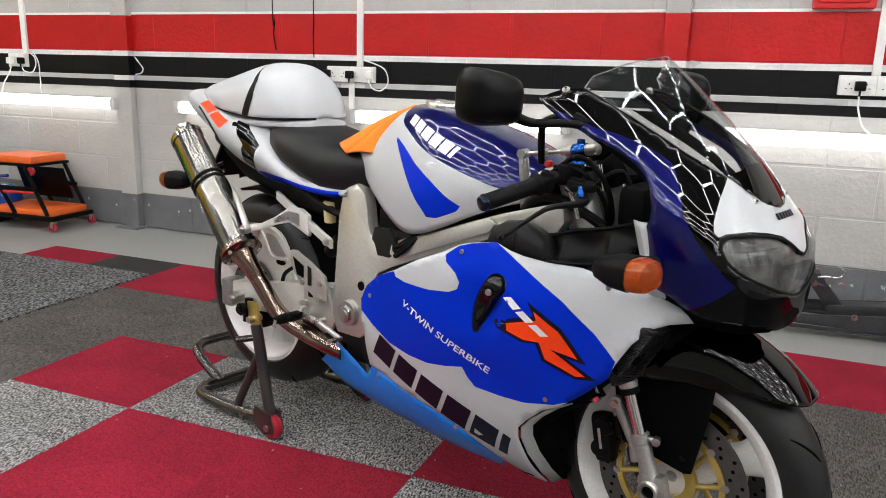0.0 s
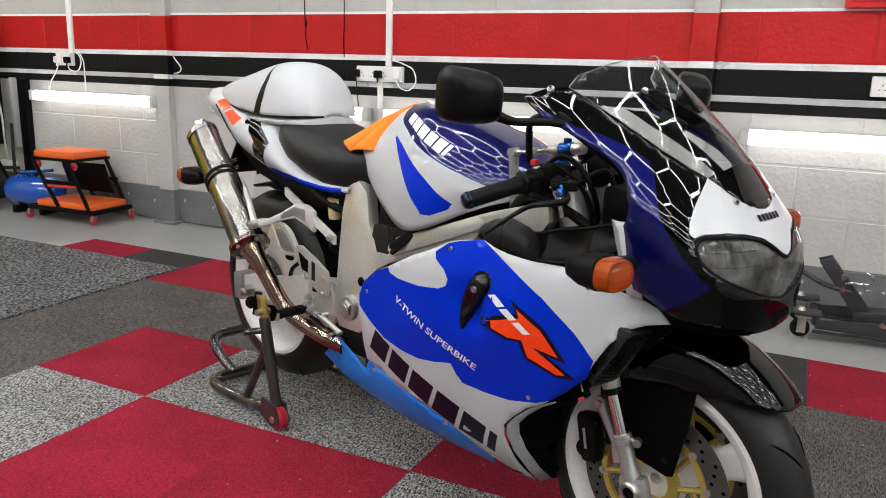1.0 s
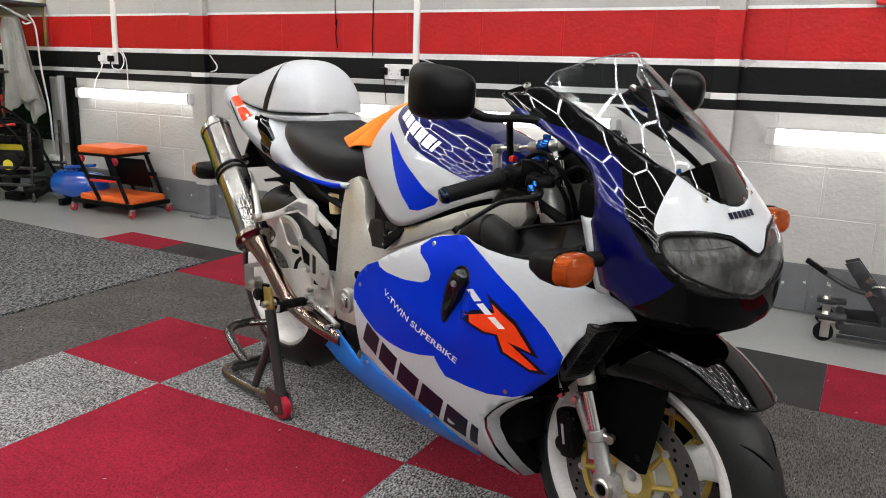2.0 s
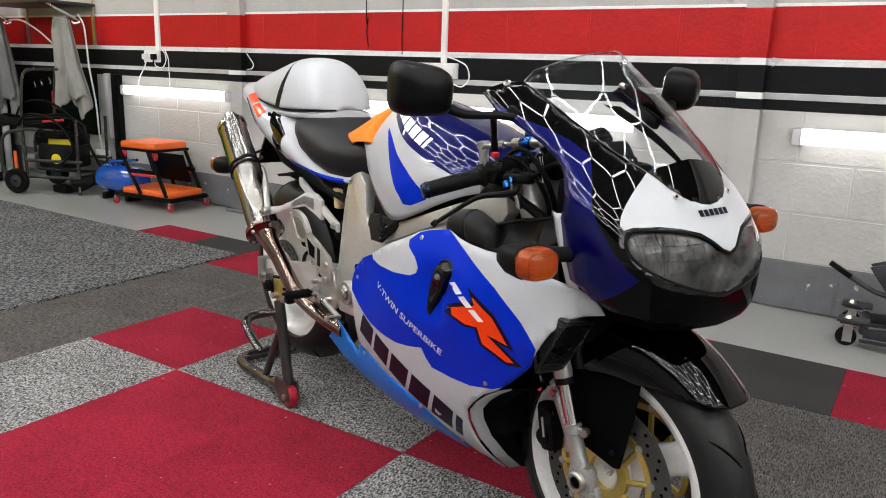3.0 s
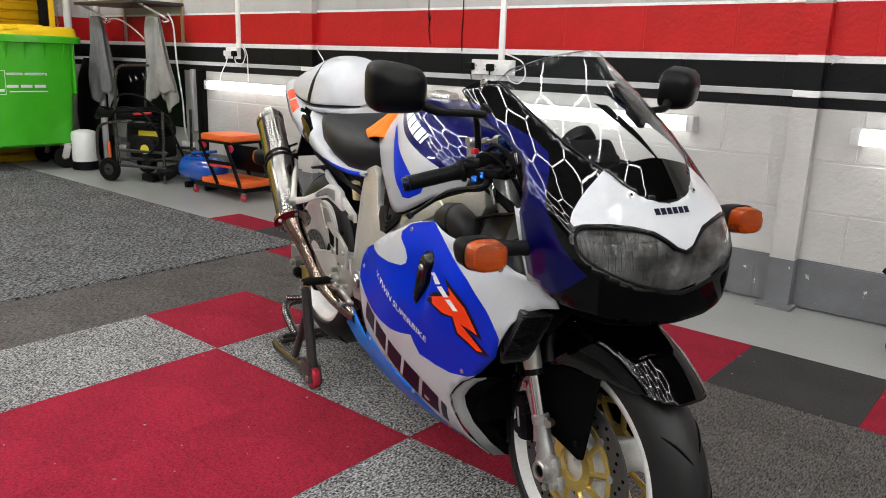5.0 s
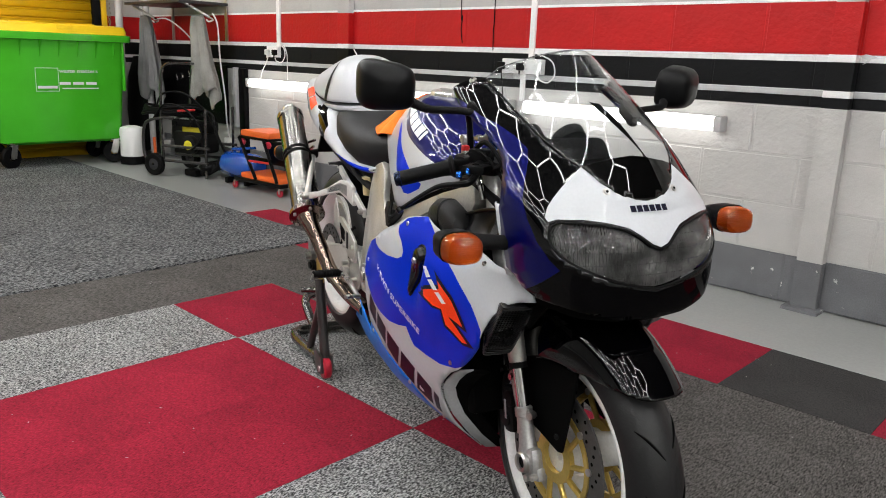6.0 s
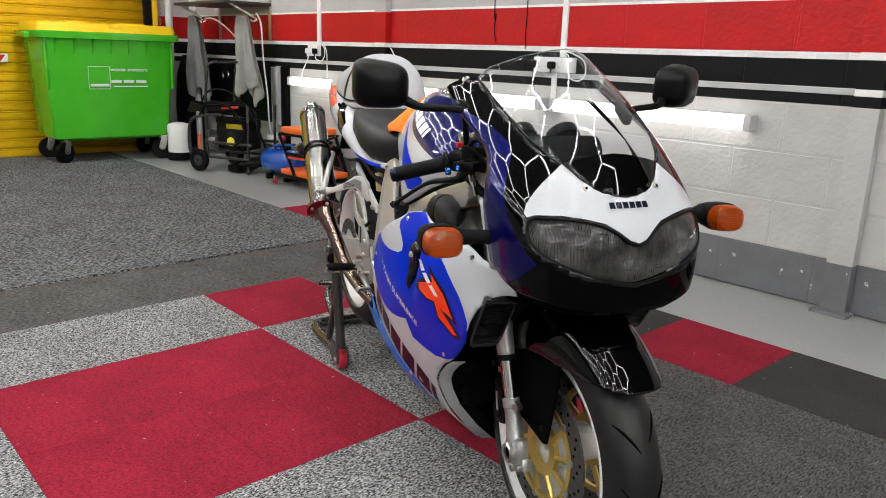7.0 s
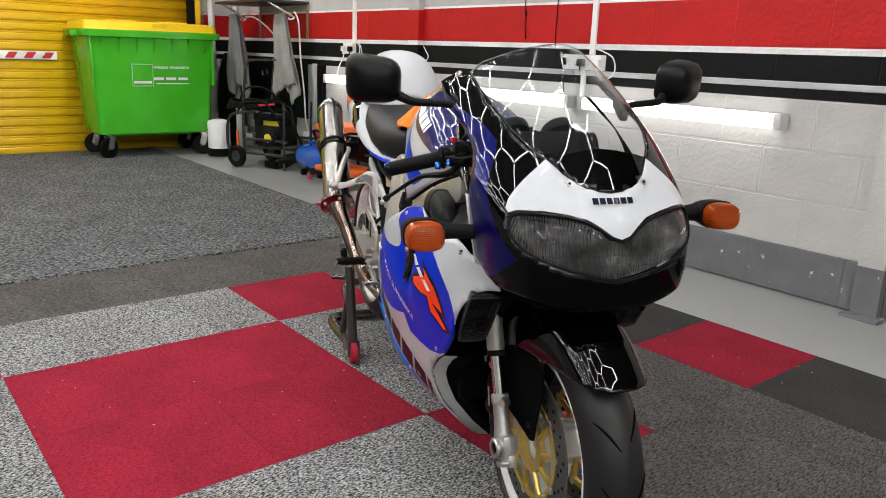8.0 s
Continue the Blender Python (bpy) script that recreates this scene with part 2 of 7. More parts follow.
M_BLUETANK = mat("blue_enamel", (0.006, 0.075, 0.42), 0.22, coat=0.8, var=0.06)
M_YELLOW = mat("yellow_sticker", (0.7, 0.6, 0.03), 0.5)
M_JACK = mat("worn_dark_grey_enamel", (0.035, 0.036, 0.04), 0.4, metal=0.3, var=0.25, scale=20, grain=0.2)
M_HEX = glow("led_tube_white", (1.0, 0.99, 0.97), HEX_GLOW)
# glow of the added fill lights over the left bay
M_BAYFILL = glow("bay_fill_white", (1.0, 0.985, 0.95), 80.0)
M_TUBE = glow("fluorescent_white", (1.0, 0.985, 0.95), TUBE_GLOW)


def ribbed(name, col, rough, metal, pitch, axis, deep=0.004):
    """Moulded flutes of a lamp glass as fine relief."""
    m = mat(name, col, rough, metal, var=0.2, scale=14)
    n, l = m.node_tree.nodes, m.node_tree.links
    tc = n.new("ShaderNodeTexCoord")
    w = n.new("ShaderNodeTexWave")
    w.bands_direction = axis
    w.inputs["Scale"].default_value = 0.314 / pitch
    w.inputs["Distortion"].default_value = 0.6
    l.new(tc.outputs["Object"], w.inputs["Vector"])
    b = n.new("ShaderNodeBump")
    b.inputs["Strength"].default_value, b.inputs["Distance"].default_value = 1.0, deep
    l.new(w.outputs["Fac"], b.inputs["Height"])
    l.new(b.outputs["Normal"], n["Principled BSDF"].inputs["Normal"])
    return m


M_AMBERIN = ribbed("amber_reflector", (0.42, 0.078, 0.002), 0.3, 0.1, 0.0035, "Z", 0.0003)
# headlamp glints and dark gaps as colour: near-black reflector, pale opaque ribs
M_FLUTE = ribbed("fluted_reflector", (0.02, 0.02, 0.02), 0.4, 0.0, 0.006, "Y")
M_RIB = mat("pale_flute_glint", (0.16, 0.159, 0.156), 0.22, metal=0.15, var=0.7, scale=22, grain=0.15)
M_CARBON = ribbed("carbon_mesh", (0.006, 0.006, 0.0065), 0.3, 0.1, 0.004, "Z")


# ---- shapes ----
def interp(x, xs, ys):
    """Smooth run of ys over the stations xs."""
    if x <= xs[0]:
        return ys[0]
    if x >= xs[-1]:
        return ys[-1]
    i = max(k for k in range(len(xs) - 1) if xs[k] <= x)
    h = xs[i + 1] - xs[i]
    t = (x - xs[i]) / h

    def slope(k):
        if 0 < k < len(xs) - 1:
            return (ys[k + 1] - ys[k - 1]) / (xs[k + 1] - xs[k - 1])
        k = min(k, len(xs) - 2)
        return (ys[k + 1] - ys[k]) / (xs[k + 1] - xs[k])

    return ((2 * t**3 - 3 * t * t + 1) * ys[i] + (t**3 - 2 * t * t + t) * h * slope(i)
            + (3 * t * t - 2 * t**3) * ys[i + 1] + (t**3 - t * t) * h * slope(i + 1))


SIDE_U = (0.42, 0.65, 0.85, 1.05, 1.25, 1.45)
SIDE_W = (0.14, 0.25, 0.35, 0.45, 0.55, 0.65, 0.75)
SIDE_V = ((.08, .07, .07, .05, .04, .04), (.135, .165, .18, .16, .14, .11), (.15, .19, .212, .2, .18, .14),
          (.16, .205, .23, .218, .205, .18), (.165, .2, .238, .242, .222, .232), (.165, .2, .232, .238, .225, .186), (.15, .17, .2, .2, .19, .155))


def side_surface(u, w):
    """Right-hand fairing: how far it stands out at u along and w up."""
    v = interp(w, SIDE_W, [interp(u, SIDE_U, row) for row in SIDE_V])
    g = math.exp(-((w - 0.60) / 0.055) ** 2)
    e = min(1.0, max(0.0, (1.085 + 0.25 * (w - 0.61) - u) / 0.03))
    v -= 0.026 * g * e * math.exp(-(max(0.0, 1.06 - u) / 0.10) ** 2)
    return (u, -v, w)


NOSE_W = (0.58, 0.62, 0.66, 0.70, 0.75, 0.785, 0.845, 0.875, 0.92, 0.96, 1.0, 1.05, 1.09, 1.125)
NOSE_C = (1.525, 1.555, 1.567, 1.571, 1.572, 1.567, 1.525, 1.505, 1.472, 1.438, 1.4015, 1.3507, 1.306, 1.264)
NOSE_R = (1.43, 1.42, 1.41, 1.40, 1.385, 1.376, 1.358, 1.330, 1.280, 1.226, 1.164, 1.076, 0.995, 0.92)
NOSE_H = (0.16, 0.184, 0.200, 0.209, 0.214, 0.218, 0.222, 0.223, 0.220, 0.213, 0.203, 0.188, 0.172, 0.156)


def nose_surface(s, w):
    """Upper fairing and screen: s from -1 (right edge) over the nose to 1 (left edge)."""
    c, r, h = interp(w, NOSE_W, NOSE_C), interp(w, NOSE_W, NOSE_R), interp(w, NOSE_W, NOSE_H)
    n = 2 / interp(w, (0.6, 0.76, 0.82, 0.87, 0.93, 1.0, 1.1), (2.8, 2.9, 2.6, 2.2, 1.95, 1.82, 1.6))
    a = abs(s) ** 1.5 * math.pi / 2
    return (r + (c - r) * abs(math.cos(a)) ** n, math.copysign(h * abs(math.sin(a)) ** n, s), w)


TANK_U = (0.49, 0.52, 0.56, 0.62, 0.70, 0.77, 0.85, 0.93, 1.0, 1.06)
TANK_T = (0.925, 0.958, 0.978, 0.996, 0.999, 0.984, 0.962, 0.937, 0.908, 0.872)
TANK_B = (0.845, 0.805, 0.772, 0.735, 0.703, 0.706, 0.735, 0.772, 0.80, 0.815)
TANK_H = (0.088, 0.100, 0.113, 0.132, 0.157, 0.174, 0.174, 0.166, 0.147, 0.115)


def tank_surface(u, q):
    """Tank: u along, q from -1 (right lower edge) over the top to 1 (left lower edge)."""
    t, b, h = interp(u, TANK_U, TANK_T), interp(u, TANK_U, TANK_B), interp(u, TANK_U, TANK_H)
    a = (1 - abs(q)) * math.pi / 2
    p = interp(u, (0.49, 0.56, 0.64, 0.72, 0.80), (1.5, 1.25, 0.95, 0.72, 0.62))
    v = h * math.cos(a) ** p * (1 - 0.08 * max(0.0, abs(q) - 0.85) / 0.15)
    return (u, math.copysign(v, q), b + (t - b) * math.sin(a) ** 0.85)


TAIL = ((-0.42, 0.972, 0.03, 0.022), (-0.39, 0.966, 0.058, 0.036), (-0.33, 0.955, 0.085, 0.05), (-0.26, 0.938, 0.105, 0.06), (-0.18, 0.915, 0.125, 0.066), (-0.08, 0.875, 0.145, 0.08),
        (0.03, 0.848, 0.158, 0.09), (0.12, 0.825, 0.163, 0.088), (0.20, 0.795, 0.16, 0.06), (0.30, 0.768, 0.155, 0.037), (0.40, 0.755, 0.142, 0.024), (0.47, 0.757, 0.125, 0.016))


def tail_surface(u, q):
    """Tail unit: q from -1 (bottom, right) to 1 (bottom, left) over the top."""
    us = [t[0] for t in TAIL]
    w, hv, hw = (interp(u, us, [t[i] for t in TAIL]) for i in (1, 2, 3))
    a = math.pi / 2 * (1 - 1.9 * q)
    c, s = math.cos(a), math.sin(a)
    y = hv * math.copysign(abs(c) ** 0.75, c)
    z = hw * math.copysign(abs(s) ** 0.75, s)
    if z < 0:
        y *= 1 - 0.28 * (-z / hw)
    return (u, y, w + z)


HUMP = ((-0.32, 0.985, 0.04, 0.012), (-0.29, 0.978, 0.062, 0.04), (-0.22, 0.965, 0.09, 0.07), (-0.12, 0.95, 0.11, 0.108), (0.0, 0.94, 0.124, 0.145), (0.06, 0.936, 0.13, 0.157), (0.11, 0.936, 0.13, 0.157),
        (0.15, 0.937, 0.127, 0.151), (0.185, 0.938, 0.119, 0.136), (0.212, 0.939, 0.108, 0.113), (0.232, 0.94, 0.092, 0.083), (0.246, 0.94, 0.07, 0.05), (0.253, 0.94, 0.045, 0.022), (0.256, 0.94, 0.02, 0.003))


def hump_surface(u, q):
    """Seat cowl: q from -1 (right lower edge) over the top to 1."""
    us = [t[0] for t in HUMP]
    w, hv, hw = (interp(u, us, [t[i] for t in HUMP]) for i in (1, 2, 3))
    a = math.pi / 2 * (1 - q)
    c, s = math.cos(a), math.sin(a)
    return (u, math.copysign(hv * abs(c) ** 0.82, c), w + hw * abs(s) ** 0.95)


# ---- builders ----
def thing(name, label, category, group="", kind="", at=None):
    ob = tagged(new(name), label, category, group, kind)
    if at is not None:
        ob.matrix_world = at
    return ob


def part(name, bm, material, parent=None, label="", smooth=True, sharp=35):
    """Links a bmesh as one mesh object under a thing or a part."""
    me = bpy.data.meshes.new(name)
    bm.normal_update()
    bm.to_mesh(me)
    bm.free()
    for m in material if isinstance(material, (list, tuple)) else [material]:
        me.materials.append(m)
    if smooth:
        me.polygons.foreach_set("use_smooth", [True] * len(me.polygons))
        me.set_sharp_from_angle(angle=radians(sharp))
    ob = new(name, me)
    if parent is not None:
        ob.parent = parent
    return tagged(ob, label)


def bevelled(bm, width, seg=2):
    if width:
        es = [e for e in bm.edges if len(e.link_faces) == 2 and e.calc_face_angle(0) > 0.6]
        bmesh.ops.bevel(bm, geom=es, offset=width, segments=seg, affect="EDGES", profile=0.6, clamp_overlap=True)
    return bm


def joined(*bms):
    out = bmesh.new()
    for b in bms:
        me = bpy.data.meshes.new("t")
        b.to_mesh(me)
        b.free()
        out.from_mesh(me)
        bpy.data.meshes.remove(me)
    return out


def box(centre, size, bevel=0.003, turn=(0, 0, 0), seg=2):
    bm = bmesh.new()
    bmesh.ops.create_cube(bm, size=1.0, matrix=pose(*centre, *turn) @ Matrix.Diagonal((*size, 1)))
    return bevelled(bm, min(bevel, 0.45 * min(size)), seg)


def rod(p0, p1, r0, r1=None, seg=20, bevel=0.0):
    p0, p1 = Vector(p0), Vector(p1)
    d = p1 - p0
    bm = bmesh.new()
    m = Matrix.Translation((p0 + p1) / 2) @ d.to_track_quat("Z", "Y").to_matrix().to_4x4()
    bmesh.ops.create_cone(bm, cap_ends=True, segments=seg, radius1=r0, radius2=r0 if r1 is None else r1, depth=d.length, matrix=m)
    if bevel:
        es = [e for e in bm.edges if len(e.link_faces) == 2 and max(len(f.verts) for f in e.link_faces) > 4]
        bmesh.ops.bevel(bm, geom=es, offset=bevel, segments=2, affect="EDGES", profile=0.6)
    return bm


def skin(rings, caps=True, loop=False):
    """Joins rings of points, all of one length, into a skin."""
    bm = bmesh.new()
    rows = [[bm.verts.new(p) for p in ring] for ring in rings]
    n = len(rows[0])
    pairs = list(zip(rows, rows[1:])) + ([(rows[-1], rows[0])] if loop else [])
    for a, b in pairs:
        for i in range(n):
            bm.faces.new((a[i], a[(i + 1) % n], b[(i + 1) % n], b[i]))
    if caps and not loop:
        bm.faces.new(rows[0][::-1])
        bm.faces.new(rows[-1])
    bmesh.ops.recalc_face_normals(bm, faces=bm.faces)
    return bm


def curve_points(points, steps=8, closed=False):
    """Catmull-Rom run through the points."""
    ps = [Vector(p) for p in points]
    n = len(ps)
    out = []
    for i in range(n if closed else n - 1):
        if closed:
            a, b, c, d = (ps[(i + k) % n] for k in (-1, 0, 1, 2))
        else:
            a, b, c, d = ps[max(0, i - 1)], ps[i], ps[i + 1], ps[min(n - 1, i + 2)]
        for k in range(steps):
            t = k / steps
            out.append(0.5 * (2 * b + (c - a) * t + (2 * a - 5 * b + 4 * c - d) * t * t + (3 * b - a - 3 * c + d) * t**3))
    return out if closed else out + [ps[-1]]


def tube(points, r, seg=12, steps=8, closed=False, smooth=True):
    """A round tube along a smooth run of points; r: one radius or one for each point."""
    ps = curve_points(points, steps, closed) if smooth else [Vector(p) for p in points]
    rs = [r] * len(ps) if isinstance(r, (int, float)) else [interp(i * (len(r) - 1) / (len(ps) - 1), list(range(len(r))), r) for i in range(len(ps))]
    rings, up = [], None
    for i, p in enumerate(ps):
        d = (ps[(i + 1) % len(ps)] - ps[i - 1]) if closed else (ps[min(i + 1, len(ps) - 1)] - ps[max(i - 1, 0)])
        d.normalize()
        if up is None:
            up = Vector((0, 0, 1)) if abs(d.z) < 0.9 else Vector((1, 0, 0))
        side = d.cross(up).normalized()
        up = side.cross(d).normalized()
        rings.append([p + rs[i] * (math.cos(a) * side + math.sin(a) * up) for a in (2 * math.pi * k / seg for k in range(seg))])
    return skin(rings, True, closed)


def oval(u, w, half_v, half_w, n=2.4, count=36, v=0.0, flat=0.0):
    """A rounded section across the bike at u. flat: how much the lower half is drawn in."""
    out = []
    for k in range(count):
        a = 2 * math.pi * k / count
        c, s = math.cos(a), math.sin(a)
        y = half_v * math.copysign(abs(c) ** (2 / n), c)
        z = half_w * math.copysign(abs(s) ** (2 / n), s)
        if z < 0:
            y *= 1 - flat * (-z / half_w)
        out.append((u, v + y, w + z))
    return out


def spin(profile, centre=(0, 0, 0), seg=64, loop=True):
    """Turns a closed profile of (radius, across) round the bike's cross axis."""
    rings = []
    for k in range(seg):
        a = 2 * math.pi * k / seg
        rings.append([(centre[0] + r * math.cos(a), centre[1] + v, centre[2] + r * math.sin(a)) for r, v in profile])
    return skin(rings, False, True)


def slab(outline, v0, v1, bevel=0.0):
    """A plate cut to an outline in the bike's side plane, from v0 to v1."""
    bm = bmesh.new()
    a = [bm.verts.new((u, v0, w)) for u, w in outline]
    b = [bm.verts.new((u, v1, w)) for u, w in outline]
    bm.faces.new(a)
    bm.faces.new(b[::-1])
    for i in range(len(a)):
        j = (i + 1) % len(a)
        bm.faces.new((a[i], b[i], b[j], a[j]))
    bmesh.ops.recalc_face_normals(bm, faces=bm.faces)
    return bevelled(bm, bevel)


def mirrored(bm):
    bmesh.ops.transform(bm, matrix=Matrix.Diagonal((1, -1, 1, 1)), verts=bm.verts)
    bmesh.ops.reverse_faces(bm, faces=bm.faces)
    return bm


def moved(bm, m):
    bmesh.ops.transform(bm, matrix=m, verts=bm.verts)
    return bm


def rounded(poly, times=1):
    """Cuts the corners of a polygon."""
    for _ in range(times):
        out = []
        for (ax, ay), (bx, by) in zip(poly, poly[1:] + poly[:1]):
            out += [(ax * 0.78 + bx * 0.22, ay * 0.78 + by * 0.22), (ax * 0.22 + bx * 0.78, ay * 0.22 + by * 0.78)]
        poly = out
    return poly


def inside(x, y, poly):
    hit = False
    for (ax, ay), (bx, by) in zip(poly, poly[1:] + poly[:1]):
        if (ay > y) != (by > y) and x < (bx - ax) * (y - ay) / (by - ay) + ax:
            hit = not hit
    return hit


def zoned(surface, outline, zones, step, lift=0.0):
    """A sheet over a surface, cut to an outline, with areas of other materials: zones are (polygon, slot)."""
    pts, faces, polys = [], [], [outline] + [z[0] for z in zones]
    for poly in polys:
        ids = []
        for (ax, ay), (bx, by) in zip(poly, poly[1:] + poly[:1]):
            k = max(1, int(math.hypot((bx - ax) / step[0], (by - ay) / step[1]) + 0.5))
            for i in range(k):
                ids.append(len(pts))
                pts.append(Vector(((ax + (bx - ax) * i / k) / step[0], (ay + (by - ay) * i / k) / step[1])))
        faces.append(ids)
    xs, ys = [p[0] for p in outline], [p[1] for p in outline]
    edge = len(pts)
    x = min(xs) + step[0] / 2
    while x < max(xs):
        y = min(ys) + step[1] / 2
        while y < max(ys):
            if inside(x, y, outline) and all(abs(x / step[0] - p.x) + abs(y / step[1] - p.y) > 0.45 for p in pts[:edge]):
                pts.append(Vector((x / step[0], y / step[1])))
            y += step[1]
        x += step[0]
    edges = [(f[i - 1], f[i]) for f in faces for i in range(len(f))]
    vs, _, fs, *_ = delaunay_2d_cdt(pts, edges, [], 0, 1e-6)
    vs = [Vector((p.x * step[0], p.y * step[1])) for p in vs]
    bm = bmesh.new()
    made = [bm.verts.new(surface(p.x, p.y)) for p in vs]
    for f in fs:
        cx, cy = sum(vs[i].x for i in f) / 3, sum(vs[i].y for i in f) / 3
        if not inside(cx, cy, outline):
            continue
        try:
            face = bm.faces.new([made[i] for i in f])
        except ValueError:
            continue
        for poly, slot in zones:
            if inside(cx, cy, poly):
                face.material_index = slot
    for v in [v for v in bm.verts if not v.link_faces]:
        bm.verts.remove(v)
    bmesh.ops.recalc_face_normals(bm, faces=bm.faces)
    return bm


def thick(ob, t, offset=-1.0):
    m = ob.modifiers.new("thickness", "SOLIDIFY")
    m.thickness, m.offset = t, offset
    return ob


def laid(surface, poly, out, step):
    """A thin decal that follows a surface, a little proud of it."""
    def lifted(a, b):
        e = 1e-3
        p = Vector(surface(a, b))
        n = (Vector(surface(a + e, b)) - p).cross(Vector(surface(a, b + e)) - p).normalized()
        return p + out * n
    return zoned(lifted, poly, [], step)


def lettering(text, place, label, material, parent, name="lettering", shear=0.0):
    """Text of the built-in font, its flat mesh carried over by place(x, y), x in cap heights along."""
    cu = bpy.data.curves.new(name, "FONT")
    cu.body, cu.size, cu.shear, cu.offset = text, 1.4, shear, 0.018
    tmp = new(name, cu)
    dg = bpy.context.evaluated_depsgraph_get()
    me = bpy.data.meshes.new_from_object(tmp.evaluated_get(dg))
    bpy.data.objects.remove(tmp)
    bm = bmesh.new()
    bm.from_mesh(me)
    bpy.data.meshes.remove(me)
    width = max(v.co.x for v in bm.verts)
    for v in bm.verts:
        v.co = Vector(place(v.co.x / width, v.co.y))
    bmesh.ops.triangulate(bm, faces=bm.faces)
    return part(name, bm, material, parent, label, smooth=False)


# ---- the room ----
WALL_Y, COURSE, SIDE_X, TOP = 2.235, 0.2335, -5.5, 2.85

floor = tagged(part("floor", box((0.3, -1.9, -0.056), (12.2, 9.2, 0.1), 0), M_CONC, smooth=False), "grey painted concrete floor, slightly glossy and scuffed", "floor", kind="structure")
ceiling = tagged(part("ceiling", box((0.3, -1.9, TOP + 0.05), (12.2, 9.2, 0.1), 0), M_CEIL, smooth=False), "plain black painted ceiling of the garage", "ceiling", kind="structure")
north = tagged(part("wall_north", box((0.3, WALL_Y + 0.106, TOP / 2), (12.2, 0.2, TOP), 0), M_PLASTER, smooth=False), "painted concrete block wall, white with red and black stripes and a grey base", "wall", kind="structure")
# unseen walls; their mid tone is chosen for the light they bounce
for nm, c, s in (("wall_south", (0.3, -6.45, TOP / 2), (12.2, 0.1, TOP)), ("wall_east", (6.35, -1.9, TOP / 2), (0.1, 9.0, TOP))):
    tagged(part(nm, box(c, s, 0), M_UNSEENWALL, smooth=False), "unseen plain wall closing the room, its tone set for bounced light", "wall", kind="structure")
west = tagged(part("wall_west", joined(box((SIDE_X - 0.15, -4.2, TOP / 2), (0.2, 4.4, TOP), 0),
              box((SIDE_X - 0.15, -0.13, TOP - 0.15), (0.2, 3.74, 0.3), 0)), M_PLASTER, smooth=False), "white painted side wall with a roller shutter opening", "wall", kind="structure")

# joints: a recessed sheet of paint behind every course
COURSES = [M_WALLGREY, M_WALL, M_WALL, M_WALL, M_WALLBAND, M_WALLRED] + [M_WALL] * 6
for i, m in enumerate(COURSES):
    joint = part("joint", box((0, 0, 0), (11.6, 0.012, COURSE), 0), m, north, smooth=False)
    joint.location = (0.3, WALL_Y + 0.0065, COURSE * (i + 0.5))
for k, z in ((0, 6 * COURSE + 0.002),):
    line = part("painted_line", box((0, 0, 0), (11.6, 0.004, 0.014), 0.001), M_PVC, north, "thin white painted line", smooth=False)
    line.location = (0.3, WALL_Y - 0.002, z)

# right and left steel columns let into the wall
BANDS = [(0.0, 0.229, M_WALLGREY), (0.229, 0.934, M_WALL), (0.934, 0.982, M_BLACKPAINT), (0.982, 1.012, M_PVC), (1.012, 1.136, M_BLACKPAINT),
         (1.136, 1.168, M_PVC), (1.168, 1.388, M_WALLRED), (1.388, TOP, M_WALL)]
for x, w, d in ((1.372, 0.115, 0.05), (-2.10, 0.13, 0.05)):
    col = thing("steel_column", "steel column against the wall painted with the wall's stripes", "column", "wall columns", "structure", pose(x, WALL_Y - 0.0005, 0))
    for a, b, m in BANDS:
        part("column_band", box((0, -d / 2, (a + b) / 2), (w, d, b - a), 0.002), m, col, smooth=False)
    part("base_plate", box((0, -d / 2 - 0.02, 0.0), (w + 0.05, d + 0.06, 0.02), 0.003), M_WALLGREY, col)

pier = thing("wall_pier", "short return of the side wall painted in the same white, red and black stripes", "wall", kind="structure", at=pose(SIDE_X - 0.10, 1.985, 0))
for a, b, m in BANDS:
    part("pier_band", box((-0.05, 0, (a + b) / 2), (0.2, 0.49, b - a), 0.002), m, pier, smooth=False)

# carpet tiles
XS = [-2.575, -2.06, -1.56, -1.094, -0.53, 0.0, 0.5, 1.0, 1.485, 1.985, 2.485, 2.985, 3.485, 3.985]
YS = [-3.5, -3.0, -2.5, -2.0, -1.5, -1.0, -0.5, 0.0, 0.505, 1.035, 1.54]


def tile_kind(i, j):
    x, y = (XS[i] + XS[i + 1]) / 2, (YS[j] + YS[j + 1]) / 2
    if y > 1.035:
        return M_CRED if i % 2 else M_CBLACK
    if 0 < x < 1.0 and -1.0 < y < 0:
        return M_CRED
    if -0.53 < x < 1.485 and -1.5 < y < 0.505:
        corner = (x < 0 or x > 1.0) and (y > 0 or y < -1.0)
        return M_CRED if corner else M_CGREY
    return M_CDARK


